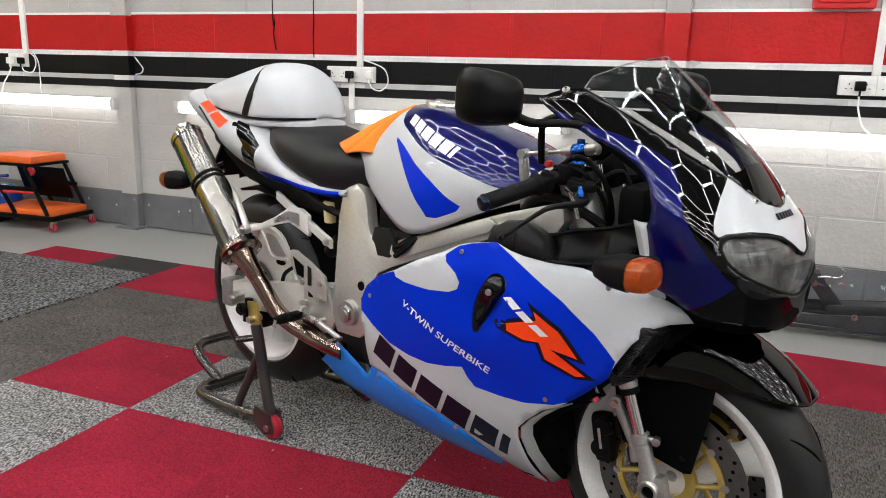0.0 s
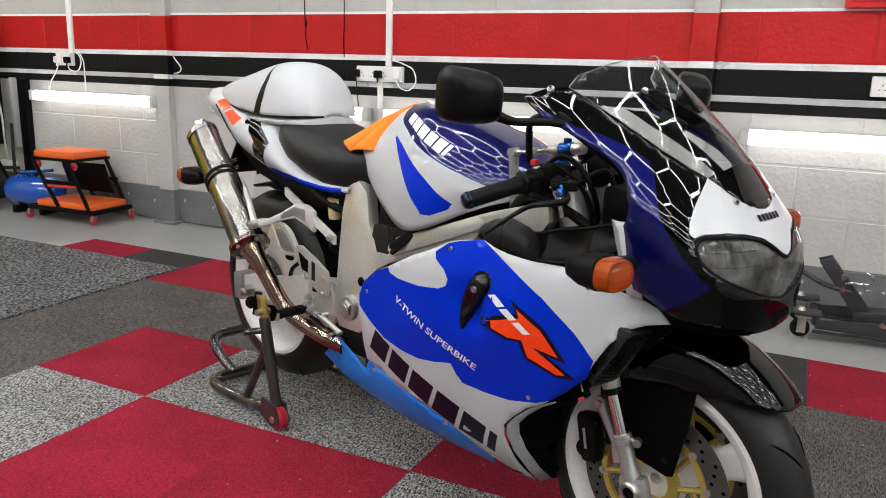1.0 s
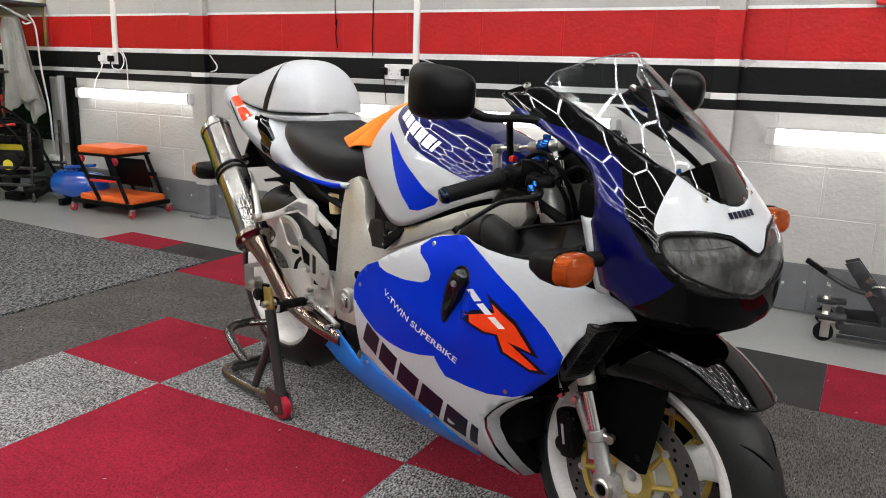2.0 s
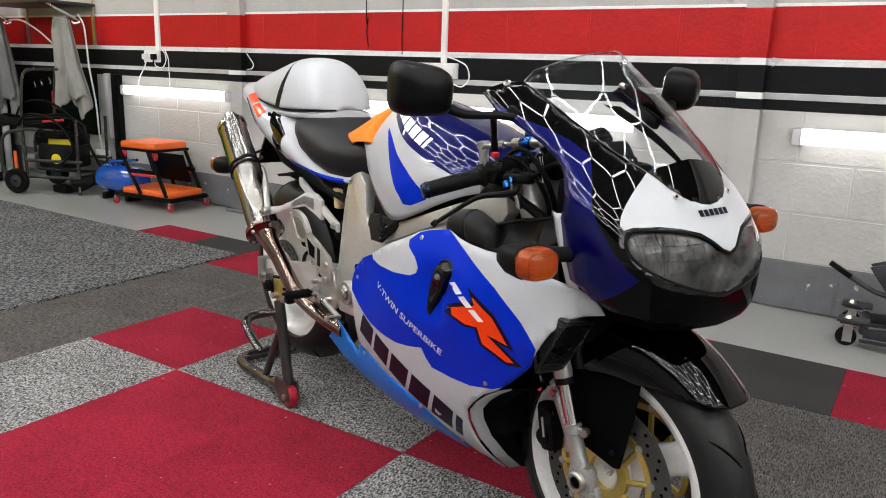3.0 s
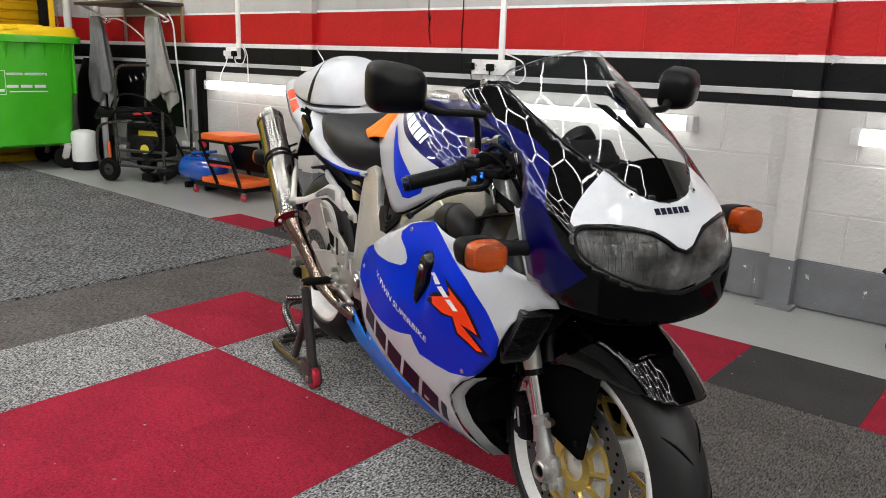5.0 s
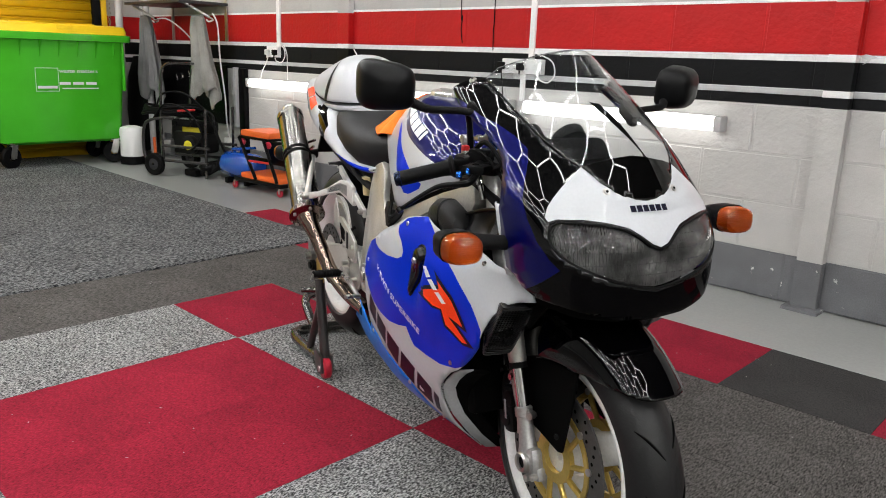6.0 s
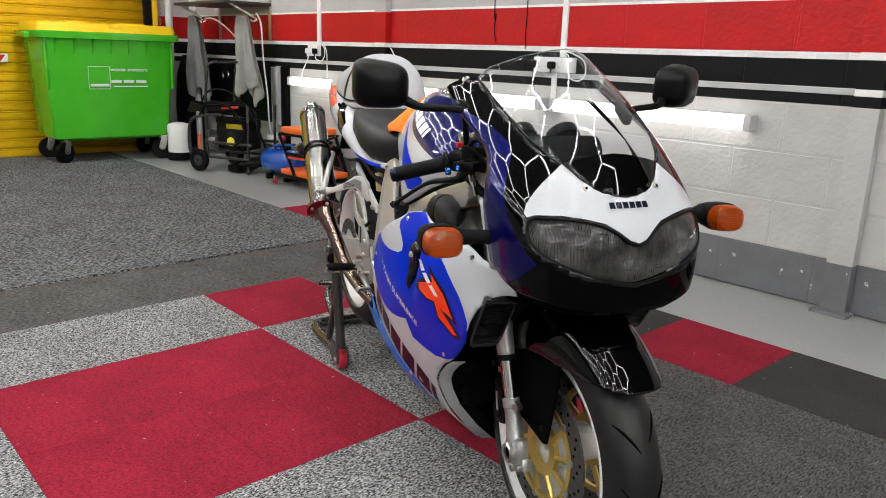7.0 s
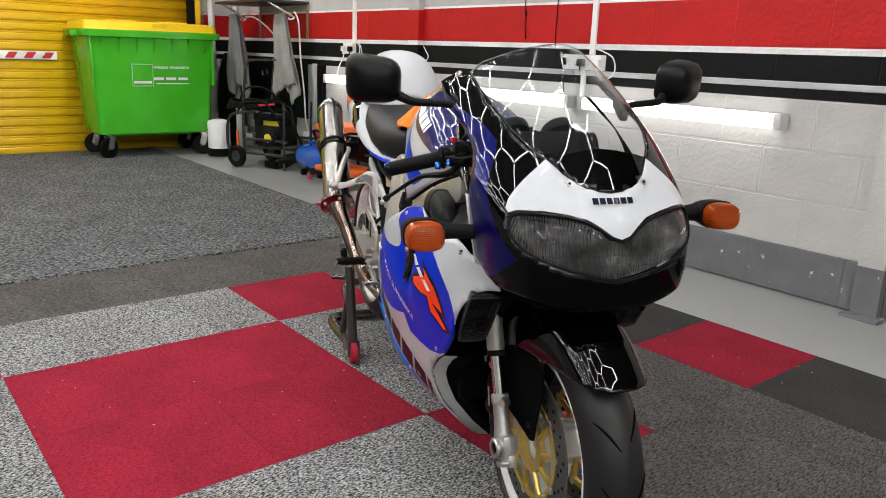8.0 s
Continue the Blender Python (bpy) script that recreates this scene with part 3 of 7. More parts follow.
def carpet_tiles():
    labels = {M_CRED.name: "deep red loop-pile carpet tile", M_CGREY.name: "light grey flecked carpet tile", M_CDARK.name: "brownish charcoal streaked carpet tile", M_CBLACK.name: "near-black carpet tile"}
    holder = thing("carpet_floor", "checkered carpet tiles in red, light grey and charcoal laid on the concrete", "carpet", kind="structure")
    rnd = random.Random(4)
    for i in range(len(XS) - 1):
        for j in range(len(YS) - 1):
            if (XS[i] < -1.1 and YS[j] < 1.0) or i == 0:
                continue
            sx, sy = XS[i + 1] - XS[i], YS[j + 1] - YS[j]
            k = tile_kind(i, j)
            gap = 0.0010 if k in (M_CDARK, M_CBLACK) else 0.0004
            ob = part("carpet_tile", box((0, 0, 0), (sx - gap, sy - gap, 0.007), 0.0004 + gap / 3, seg=1), k, holder, labels[k.name], smooth=False)
            ob.matrix_basis = pose((XS[i] + XS[i + 1]) / 2, (YS[j] + YS[j + 1]) / 2, -0.0025 + rnd.uniform(-0.0006, 0.0006))


carpet_tiles()


def lint():
    """Pale specks of fluff on the carpet."""
    rnd = random.Random(11)
    bm = bmesh.new()
    for k in range(420):
        x, y, a, r = rnd.uniform(-1.0, 2.9), rnd.uniform(-2.2, 1.4), rnd.uniform(0, 3.1), rnd.uniform(0.0012, 0.0034)
        e, f = Vector((math.cos(a), math.sin(a), 0)) * r * rnd.uniform(1.0, 2.2), Vector((-math.sin(a), math.cos(a), 0)) * r * 0.6
        c = Vector((x, y, 0.0022))
        top = bm.verts.new(c + Vector((0, 0, 0.0016)))
        ring = [bm.verts.new(c + p) for p in (e, f, -e, -f)]
        for i in range(4):
            bm.faces.new((ring[i], ring[(i + 1) % 4], top))
    tagged(part("carpet_lint", bm, M_GLUE, smooth=False), "scattered pale specks of lint on the carpet tiles", "lint", kind="stuff")


lint()
tagged(part("floor_mat", joined(box((-3.284, -1.10, 0.003), (4.372, 4.74, 0.014), 0.004)), M_MAT, smooth=False), "large grey flecked carpet mat with a bound edge", "mat", kind="structure")


# ---- lights of the place ----
def batten(x0, x1, z=0.825):
    """Fluorescent batten fixed along the wall."""
    t = thing("fluorescent_batten", "white fluorescent batten light, lit, fixed along the wall", "wall light", "wall battens", at=pose((x0 + x1) / 2, WALL_Y, z))
    h = (x1 - x0) / 2
    part("body", box((0, -0.018, 0.012), (2 * h - 0.02, 0.036, 0.05), 0.006), M_PVC, t)
    cover = [[(x, -0.048 + 0.034 * math.cos(a), 0.0 + 0.036 * math.sin(a)) for a in (2 * math.pi * k / 20 for k in range(20))] for x in (-h + 0.04, 0, h - 0.04)]
    part("diffuser", skin(cover), M_TUBE, t, "glowing white diffuser")
    for s in (-1, 1):
        part("end_cap", box((s * (h - 0.02), -0.044, 0), (0.04, 0.082, 0.078), 0.012), M_GREYPVC, t)
    return t


batten(-3.41, -2.15)
batten(-0.39, 0.88)
batten(1.585, 2.86)
batten(-1.66, -0.46)


def hex_light():
    """Grid of glowing hexagons under the ceiling."""
    t = thing("hexagon_ceiling_light", "grid of white hexagonal tube lights hung below the ceiling, lit", "ceiling light", at=pose(0.2, -0.75, 2.55))
    side, r = 0.40, 0.012
    edges, nodes = set(), set()
    for q in range(-8, 12):
        for s in range(-7, 5):
            cx, cy = 1.5 * side * q, math.sqrt(3) * side * (s + (q % 2) / 2)
            if not (-2.2 < cx < 6.0 and -2.8 < cy < 1.3):
                continue
            c = [(round(cx + side * math.cos(math.pi * k / 3), 3), round(cy + side * math.sin(math.pi * k / 3), 3)) for k in range(6)]
            for k in range(6):
                edges.add(tuple(sorted((c[k], c[k - 1]))))
            nodes.update(c)
    for a, b in sorted(edges):
        d = Vector((b[0] - a[0], b[1] - a[1], 0)).normalized() * 0.018
        part("light_tube", rod(Vector((*a, 0)) + d, Vector((*b, 0)) - d, r, seg=8), M_HEX, t)
    for a in sorted(nodes):
        part("corner_joint", rod((*a, -0.006), (*a, 0.012), 0.02, seg=8), M_PVC, t)
    for a in ((-0.5, 0.0), (1.0, 0.0), (2.5, 0.0)):
        part("hanger", rod((a[0], a[1], 0), (a[0], a[1], TOP - 2.55), 0.003, seg=6), M_GREYPVC, t)


hex_light()
# unseen battens added under the ceiling to brighten the left bay
for y in (-2.2, 0.5):
    t = thing("bay_fill_light", "unseen batten-shaped fill light under the ceiling, added to brighten the left bay", "ceiling light", "ceiling battens", at=pose(-4.0, y, TOP - 0.04))
    part("body", box((0, 0, 0.012), (1.5, 0.07, 0.05), 0.006), M_PVC, t)
    part("diffuser", skin([[(x, 0.05 * math.cos(a), -0.035 + 0.04 * math.sin(a)) for a in (2 * math.pi * k / 16 for k in range(16))] for x in (-0.72, 0, 0.72)]), M_BAYFILL, t, "glowing white diffuser")


# ---- the motorcycle: u forward from the rear axle, v to its left, w up ----
bike = thing("motorcycle", "blue and white fully faired sports motorcycle raised on a rear stand", "motorcycle", at=pose(0.385, 0.2778, 0, 0, 0, -19.3))
REAR, FRONT = (0.03, 0.0, 0.392), (1.392, 0.0, 0.284)

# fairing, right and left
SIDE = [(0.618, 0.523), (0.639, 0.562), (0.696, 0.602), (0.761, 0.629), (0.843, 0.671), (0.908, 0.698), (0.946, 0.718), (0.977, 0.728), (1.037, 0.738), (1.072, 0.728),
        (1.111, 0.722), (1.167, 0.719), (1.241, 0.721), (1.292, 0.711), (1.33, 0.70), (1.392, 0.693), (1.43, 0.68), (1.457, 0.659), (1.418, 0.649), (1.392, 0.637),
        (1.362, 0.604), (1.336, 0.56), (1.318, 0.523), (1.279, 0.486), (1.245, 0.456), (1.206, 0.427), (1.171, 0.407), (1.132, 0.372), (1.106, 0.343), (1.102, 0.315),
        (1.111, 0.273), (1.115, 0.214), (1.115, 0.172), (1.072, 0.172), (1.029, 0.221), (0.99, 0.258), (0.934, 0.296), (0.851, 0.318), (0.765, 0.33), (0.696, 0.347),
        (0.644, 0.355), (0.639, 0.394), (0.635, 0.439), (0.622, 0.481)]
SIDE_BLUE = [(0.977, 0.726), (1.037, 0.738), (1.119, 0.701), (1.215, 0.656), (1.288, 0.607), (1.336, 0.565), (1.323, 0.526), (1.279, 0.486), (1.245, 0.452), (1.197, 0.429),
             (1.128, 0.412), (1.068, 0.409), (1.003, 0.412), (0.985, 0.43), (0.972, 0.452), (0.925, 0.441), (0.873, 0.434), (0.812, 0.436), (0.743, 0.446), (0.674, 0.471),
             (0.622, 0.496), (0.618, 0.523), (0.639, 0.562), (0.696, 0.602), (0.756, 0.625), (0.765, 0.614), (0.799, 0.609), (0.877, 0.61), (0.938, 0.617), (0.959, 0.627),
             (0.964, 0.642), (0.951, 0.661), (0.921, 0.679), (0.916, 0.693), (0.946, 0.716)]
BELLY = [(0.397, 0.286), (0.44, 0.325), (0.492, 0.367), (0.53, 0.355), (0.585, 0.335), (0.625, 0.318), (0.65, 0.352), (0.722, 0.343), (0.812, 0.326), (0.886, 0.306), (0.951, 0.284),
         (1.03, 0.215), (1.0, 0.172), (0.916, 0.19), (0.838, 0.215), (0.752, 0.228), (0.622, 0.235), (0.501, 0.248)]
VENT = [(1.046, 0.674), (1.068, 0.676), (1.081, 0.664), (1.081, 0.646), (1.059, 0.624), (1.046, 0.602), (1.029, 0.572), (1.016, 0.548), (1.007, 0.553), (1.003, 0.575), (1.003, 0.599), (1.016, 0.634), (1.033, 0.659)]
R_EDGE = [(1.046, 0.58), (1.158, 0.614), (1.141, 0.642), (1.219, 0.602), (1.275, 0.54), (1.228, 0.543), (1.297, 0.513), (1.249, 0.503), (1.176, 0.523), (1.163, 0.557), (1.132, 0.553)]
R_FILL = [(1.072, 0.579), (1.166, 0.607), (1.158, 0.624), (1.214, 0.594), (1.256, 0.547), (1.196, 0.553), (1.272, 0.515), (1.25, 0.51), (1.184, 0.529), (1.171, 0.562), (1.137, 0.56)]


def fairing_side(name, mirror):
    def done(bm):
        return mirrored(bm) if mirror else bm
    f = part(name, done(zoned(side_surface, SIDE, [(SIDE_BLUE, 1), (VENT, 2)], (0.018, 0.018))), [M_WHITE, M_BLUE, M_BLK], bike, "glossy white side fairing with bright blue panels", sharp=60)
    thick(f, 0.003, 0)
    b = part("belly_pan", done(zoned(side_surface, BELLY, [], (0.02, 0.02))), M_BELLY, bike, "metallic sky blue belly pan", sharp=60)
    thick(b, 0.003, 0)
    sgn = -1 if mirror else 1

    def on(poly, mt, lift, nm, step=0.02):
        part(nm, done(laid(side_surface, poly, lift, (step, step))), mt, f, smooth=True)

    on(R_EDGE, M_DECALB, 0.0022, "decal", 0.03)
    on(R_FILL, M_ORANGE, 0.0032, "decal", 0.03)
    # maker's word as plain slanted blocks
    top = lambda a: (0.706 + a * 0.374, 0.459 - a * 0.146)
    low = lambda a: (0.668 + a * 0.384, 0.396 - a * 0.146)
    for a, b2 in ((0.0, 0.165), (0.195, 0.36), (0.39, 0.56), (0.59, 0.755), (0.785, 0.94), (0.965, 1.015)):
        q = [tuple(lo[i] + (hi[i] - lo[i]) * f2 for i in (0, 1)) for a2, f2 in ((a, 0.04), (b2, 0.04), (b2, 0.96), (a, 0.96)) for lo, hi in ((low(a2), top(a2)),)]
        on(q, M_DECALB, 0.0022, "decal_bar", 0.03)
    for c, d in ((0.0, 0.3), (0.36, 0.64), (0.7, 1.0)):
        on([(1.085 + 0.09 * c, 0.636 - 0.06 * c), (1.104 + 0.088 * c, 0.642 - 0.062 * c), (1.104 + 0.088 * d, 0.642 - 0.062 * d), (1.085 + 0.09 * d, 0.636 - 0.06 * d)], M_DECALW, 0.0036, "decal_bar", 0.03)
    if not mirror:
        def place(x, y):
            u, w = 0.792 + 0.252 * x + 0.006 * y, 0.555 - 0.101 * x + 0.0165 * y
            p = Vector(side_surface(u, w))
            return (p.x, p.y - 0.0035, p.z)
        lettering("V-TWIN SUPERBIKE", place, "white slanted lettering", M_DECALW, f, shear=0.15)
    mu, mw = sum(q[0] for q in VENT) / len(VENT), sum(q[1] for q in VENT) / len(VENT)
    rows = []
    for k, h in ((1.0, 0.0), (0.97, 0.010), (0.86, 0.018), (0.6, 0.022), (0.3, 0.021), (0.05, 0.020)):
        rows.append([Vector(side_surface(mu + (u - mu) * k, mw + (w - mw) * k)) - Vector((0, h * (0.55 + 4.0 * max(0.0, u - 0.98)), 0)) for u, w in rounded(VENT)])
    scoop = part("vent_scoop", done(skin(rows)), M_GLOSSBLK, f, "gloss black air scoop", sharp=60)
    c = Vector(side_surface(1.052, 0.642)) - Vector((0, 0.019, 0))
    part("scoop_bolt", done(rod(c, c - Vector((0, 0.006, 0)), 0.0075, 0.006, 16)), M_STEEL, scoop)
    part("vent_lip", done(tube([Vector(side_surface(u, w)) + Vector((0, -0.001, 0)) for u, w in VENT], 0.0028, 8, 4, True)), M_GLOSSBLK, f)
    for u, w in ((1.05, 0.639), (0.655, 0.54), (0.957, 0.706), (1.18, 0.436), (0.675, 0.335), (0.934, 0.285), (1.04, 0.23), (0.478, 0.342), (1.30, 0.695)):
        p = Vector(side_surface(u, w))
        part("fairing_bolt", done(rod(p + Vector((0, 0.004, 0)), p + Vector((0, -0.004, 0)), 0.0065, 0.005, 14)), M_STEEL, f)
    # silver edging and black inner panel at the radiator
    edge = [Vector(side_surface(u, w)) + Vector((0.006, 0.004, 0)) for u, w in ((1.206, 0.427), (1.171, 0.405), (1.132, 0.372), (1.106, 0.343), (1.102, 0.315), (1.111, 0.273), (1.118, 0.214), (1.12, 0.172))]
    inner = [Vector((p.x + 0.04, p.y + 0.055, p.z + 0.005)) for p in edge]
    rows = []
    for t in (0, 0.3, 0.34, 0.6, 1.0):
        rows.append([p.lerp(q, t) + Vector((0, 0.012 * math.sin(3.14 * t), 0)) for p, q in zip(edge, inner)])
    bm = bmesh.new()
    vs = [[bm.verts.new(p) for p in r] for r in rows]
    for i in range(len(vs) - 1):
        for j in range(len(edge) - 1):
            fc = bm.faces.new((vs[i][j], vs[i][j + 1], vs[i + 1][j + 1], vs[i + 1][j]))
            fc.material_index = 0 if i == 0 else 1
    thick(part("fairing_edge", done(bm), [M_SILVER, M_SHADEBLK], f, "silver edge with matt black inner panel"), 0.003)
    return f


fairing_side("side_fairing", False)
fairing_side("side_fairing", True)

# intake ducts beside the headlamp
DUCT = [(1.400, 0.220, 0.637), (1.412, 0.152, 0.634), (1.346, 0.160, 0.516), (1.322, 0.215, 0.508)]


def duct(s):
    """Gloss black surround with a deep mouth and a woven mesh set back in it."""
    c4 = [Vector((u, s * v, w)) for u, v, w in DUCT]
    ring = []
    for i in range(4):
        p, c, q = c4[i - 1], c4[i], c4[(i + 1) % 4]
        a, b = c.lerp(p, 0.16), c.lerp(q, 0.16)
        ring += [a, a.lerp(c, 0.55).lerp(c.lerp(b, 0.45), 0.3), a.lerp(c, 0.55).lerp(c.lerp(b, 0.45), 0.7), b, b.lerp(q.lerp(c, 0.16), 0.5)]
    mid = sum(ring, Vector()) / len(ring)
    n = (ring[3] - mid).cross(ring[8] - mid).normalized()
    n = n if n.x > 0 else -n
    rows = [[mid + (p - mid) * k + n * h for p in ring] for k, h in ((0.66, -0.05), (0.93, -0.014), (1.0, 0.0), (0.975, 0.004), (0.86, 0.002), (0.83, -0.004), (0.80, -0.03))]
    d = part("intake_duct", skin(rows, False), M_CARBON, bike, "carbon-weave intake surround", sharp=28)
    back = bmesh.new()
    back.faces.new([back.verts.new(mid + (p - mid) * 0.82 - n * 0.022) for p in ring])
    part("duct_back", back, M_SHADEBLK, d, smooth=False)
    # mesh: level wires and wires that cross them, cut to the mouth
    e = (ring[7] - ring[2]).normalized()
    e = (e - n * e.dot(n)).normalized()
    g = n.cross(e)
    flat = [((p - mid).dot(e) * 0.83, (p - mid).dot(g) * 0.83) for p in ring]
    for across in (False, True):
        wires = []
        for k in range(-16, 17):
            c = k * 0.0062
            on = [t for t in (x * 0.001 - 0.09 for x in range(181)) if inside(*((c, t) if across else (t, c)), flat)]
            if len(on) > 3:
                a, b = ((c, t) if across else (t, c) for t in (on[0], on[-1]))
                wires.append(rod(mid + e * a[0] + g * a[1] - n * 0.006, mid + e * b[0] + g * b[1] - n * 0.006, 0.0011, seg=5))
        part("duct_mesh", joined(*wires), M_CARBON, d, "black woven mesh")


duct(-1)
duct(1)

# ---- upper fairing ----
NOSE_WHITE = [(-0.465, 0.9084), (-0.517, 0.8945), (-0.582, 0.8768), (-0.647, 0.8572), (-0.696, 0.8404), (-0.724, 0.825), (-0.712, 0.8182), (-0.656, 0.8237), (-0.507, 0.8252), (-0.376, 0.821), (-0.236, 0.8121), (-0.145, 0.7981), (-0.068, 0.7836), (0.000, 0.778)]
SCREEN_EDGE = [(-0.766, 1.053), (-0.728, 1.022), (-0.680, 0.9889), (-0.609, 0.951), (-0.533, 0.9243), (-0.465, 0.9084), (-0.410, 0.8932), (-0.349, 0.878), (-0.261, 0.8644), (-0.134, 0.8548), (0.000, 0.852)]
SCREEN_TOP = [(0.0, 1.117), (-0.15, 1.116), (-0.29, 1.1135), (-0.41, 1.108), (-0.515, 1.0995), (-0.61, 1.087), (-0.69, 1.0755)]
LAMP = [(0.000, 0.774), (-0.069, 0.7799), (-0.146, 0.7945), (-0.238, 0.8076), (-0.378, 0.8166), (-0.543, 0.8202), (-0.659, 0.8192), (-0.711, 0.8101), (-0.734, 0.7973), (-0.729, 0.777), (-0.655, 0.7575), (-0.513, 0.7392), (-0.349, 0.7228), (-0.151, 0.7069), (0.000, 0.7)]


def both(half):
    """A closed outline from its right half, which runs from the middle line to the middle line."""
    return half + [(-s, w) for s, w in half[::-1] if abs(s) > 1e-6]


shell_half = [(0.0, 0.852)] + SCREEN_EDGE[::-1][1:] + [(-0.845, 1.05), (-0.91, 1.042), (-1.0, 1.03), (-1.0, 1.0), (-0.94, 0.975), (-0.89, 0.953), (-0.853, 0.932), (-0.85, 0.912), (-0.875, 0.89), (-0.92, 0.868),
                                                      (-0.965, 0.847), (-0.995, 0.825), (-1.0, 0.77), (-1.0, 0.715), (-0.94, 0.69), (-0.86, 0.678), (-0.70, 0.672), (-0.54, 0.662), (-0.3, 0.646), (0.0, 0.640)]
BLUE_SIDE = [(-1.010, 1.015), (-0.944, 1.006), (-0.879, 0.9842), (-0.808, 0.9736), (-0.739, 0.9543), (-0.698, 0.9338), (-0.715, 0.9154), (-0.750, 0.8911), (-0.795, 0.8655), (-0.828, 0.8469), (-0.832, 0.8171), (-0.810, 0.7819), (-0.749, 0.7537), (-0.69, 0.7380), (-0.80, 0.712), (-0.91, 0.690), (-1.010, 0.672), (-1.010, 0.8)]
upper = part("upper_fairing", zoned(nose_surface, both(shell_half), [(BLUE_SIDE, 1), ([(-s, w) for s, w in BLUE_SIDE], 1), (both(NOSE_WHITE[::-1] + SCREEN_EDGE[6:]), 2), (rounded(both(LAMP)), 3), ([(-0.62, 0.735), (-0.4, 0.715), (0.0, 0.694), (0.4, 0.715), (0.62, 0.735), (0.66, 0.60), (-0.66, 0.60)], 4)], (0.035, 0.011)),
             [M_GLOSSBLK, M_NAVY, M_WHITE, M_SHADEBLK, M_CHIN], bike, "upper fairing in gloss black, deep blue and white", sharp=60)
bm = bmesh.new()
bm.from_mesh(upper.data)
bmesh.ops.delete(bm, geom=[f for f in bm.faces if f.material_index == 3], context="FACES")
bm.to_mesh(upper.data)
bm.free()
thick(upper, 0.003, 0)

screen = part("windscreen", zoned(nose_surface, both([(0.0, 0.853)] + SCREEN_EDGE[::-1][1:] + SCREEN_TOP[::-1]), [(both([(0.0, 0.853)] + SCREEN_EDGE[::-1][1:6] + [(-0.38, 0.916), (-0.2, 0.925), (0.0, 0.928)]), 1)], (0.035, 0.011)),
              [M_SCREEN, M_DASHDARK, M_RIM], bike, "clear curved acrylic windscreen, its base painted dark like the dash behind", sharp=80)
thick(screen, 0.0025, 1)
screen.modifiers[0].material_offset_rim = 2
screen.visible_shadow = False
for s, w in ((-0.835, 1.05), (0.835, 1.05), (-0.345, 0.869), (0.345, 0.869)):
    p = Vector(nose_surface(s, w))
    n = (p - Vector((1.1, 0, w - 0.25))).normalized()
    bolt = part("screen_bolt", joined(rod(p - n * 0.004, p + n * 0.002, 0.0085, 0.0075, 20), rod(p + n * 0.002, p + n * 0.0045, 0.0055, 0.0045, 16)), M_STEEL, bike, "steel screen bolt")
    part("bolt_socket", rod(p + n * 0.0042, p + n * 0.005, 0.003, seg=6), M_SHADEBLK, bolt)

def run_on_nose(pts, closed=False):
    """Points along a run of surface parameters, close together."""
    pairs = zip(pts, pts[1:] + pts[:1] if closed else pts[1:])
    out = [nose_surface(a[0] + (b[0] - a[0]) * k / 8, a[1] + (b[1] - a[1]) * k / 8) for a, b in pairs for k in range(8)]
    return out if closed else out + [nose_surface(*pts[-1])]


part("screen_edge", tube(run_on_nose([(a, b + 0.001) for a, b in SCREEN_EDGE + [(-a, b) for a, b in SCREEN_EDGE[-2::-1]]]), 0.0019, 8, smooth=False), M_RUB, bike)
lamp = part("headlamp", laid(nose_surface, rounded(both(LAMP)), -0.035, (0.03, 0.01)), M_FLUTE, bike, "wide twin headlamp behind fluted glass")
lens = part("lens", laid(nose_surface, rounded(both(LAMP)), 0.0, (0.03, 0.01)), M_LENS, lamp, "clear fluted headlamp glass")
lens.visible_shadow = False
thick(lens, 0.003, -1)
LAMP_S, LAMP_HI, LAMP_LO = (0.0, 0.069, 0.147, 0.238, 0.378, 0.543, 0.659, 0.711), (0.774, 0.78, 0.7945, 0.8076, 0.8166, 0.8202, 0.819, 0.810), (0.70, 0.702, 0.7065, 0.713, 0.725, 0.742, 0.759, 0.771)


def flutes():
    """Upright ribs inside the headlamp glass, in stepped blocks; their pale tone paints in glints."""
    bm = bmesh.new()
    rnd = random.Random(7)
    for k in range(-80, 81):
        s = k * 0.009
        lo, hi = interp(abs(s), LAMP_S, LAMP_LO) + 0.003, interp(abs(s), LAMP_S, LAMP_HI) - 0.003
        cut = sorted([lo, hi] + [c for c in (0.727, 0.748, 0.771, 0.795) if lo + 0.004 < c < hi - 0.004])
        for a, b in zip(cut, cut[1:]):
            d = s + rnd.choice((0, 0, 0.002))
            rows = []
            for i in range(3):
                w = a + (b - a - 0.0008) * i / 2
                rows.append([Vector(nose_surface(d + e, w)) - Vector((f, 0, 0)) for e, f in ((-0.0026, 0.009), (-0.0006, 0.0062 + rnd.uniform(0, 0.0015)), (0.0014, 0.009))])
            vs = [[bm.verts.new(p) for p in r] for r in rows]
            for r0, r1 in zip(vs, vs[1:]):
                for j in range(2):
                    bm.faces.new((r0[j], r0[j + 1], r1[j + 1], r1[j]))
    return bm


part("flutes", flutes(), M_RIB, lamp, "upright pale opaque strips that paint in the glints of glass flutes", smooth=False)
part("lamp_seal", tube(run_on_nose(rounded(both(LAMP)), True), 0.0026, 8, closed=True, smooth=False), M_RUB, lamp)
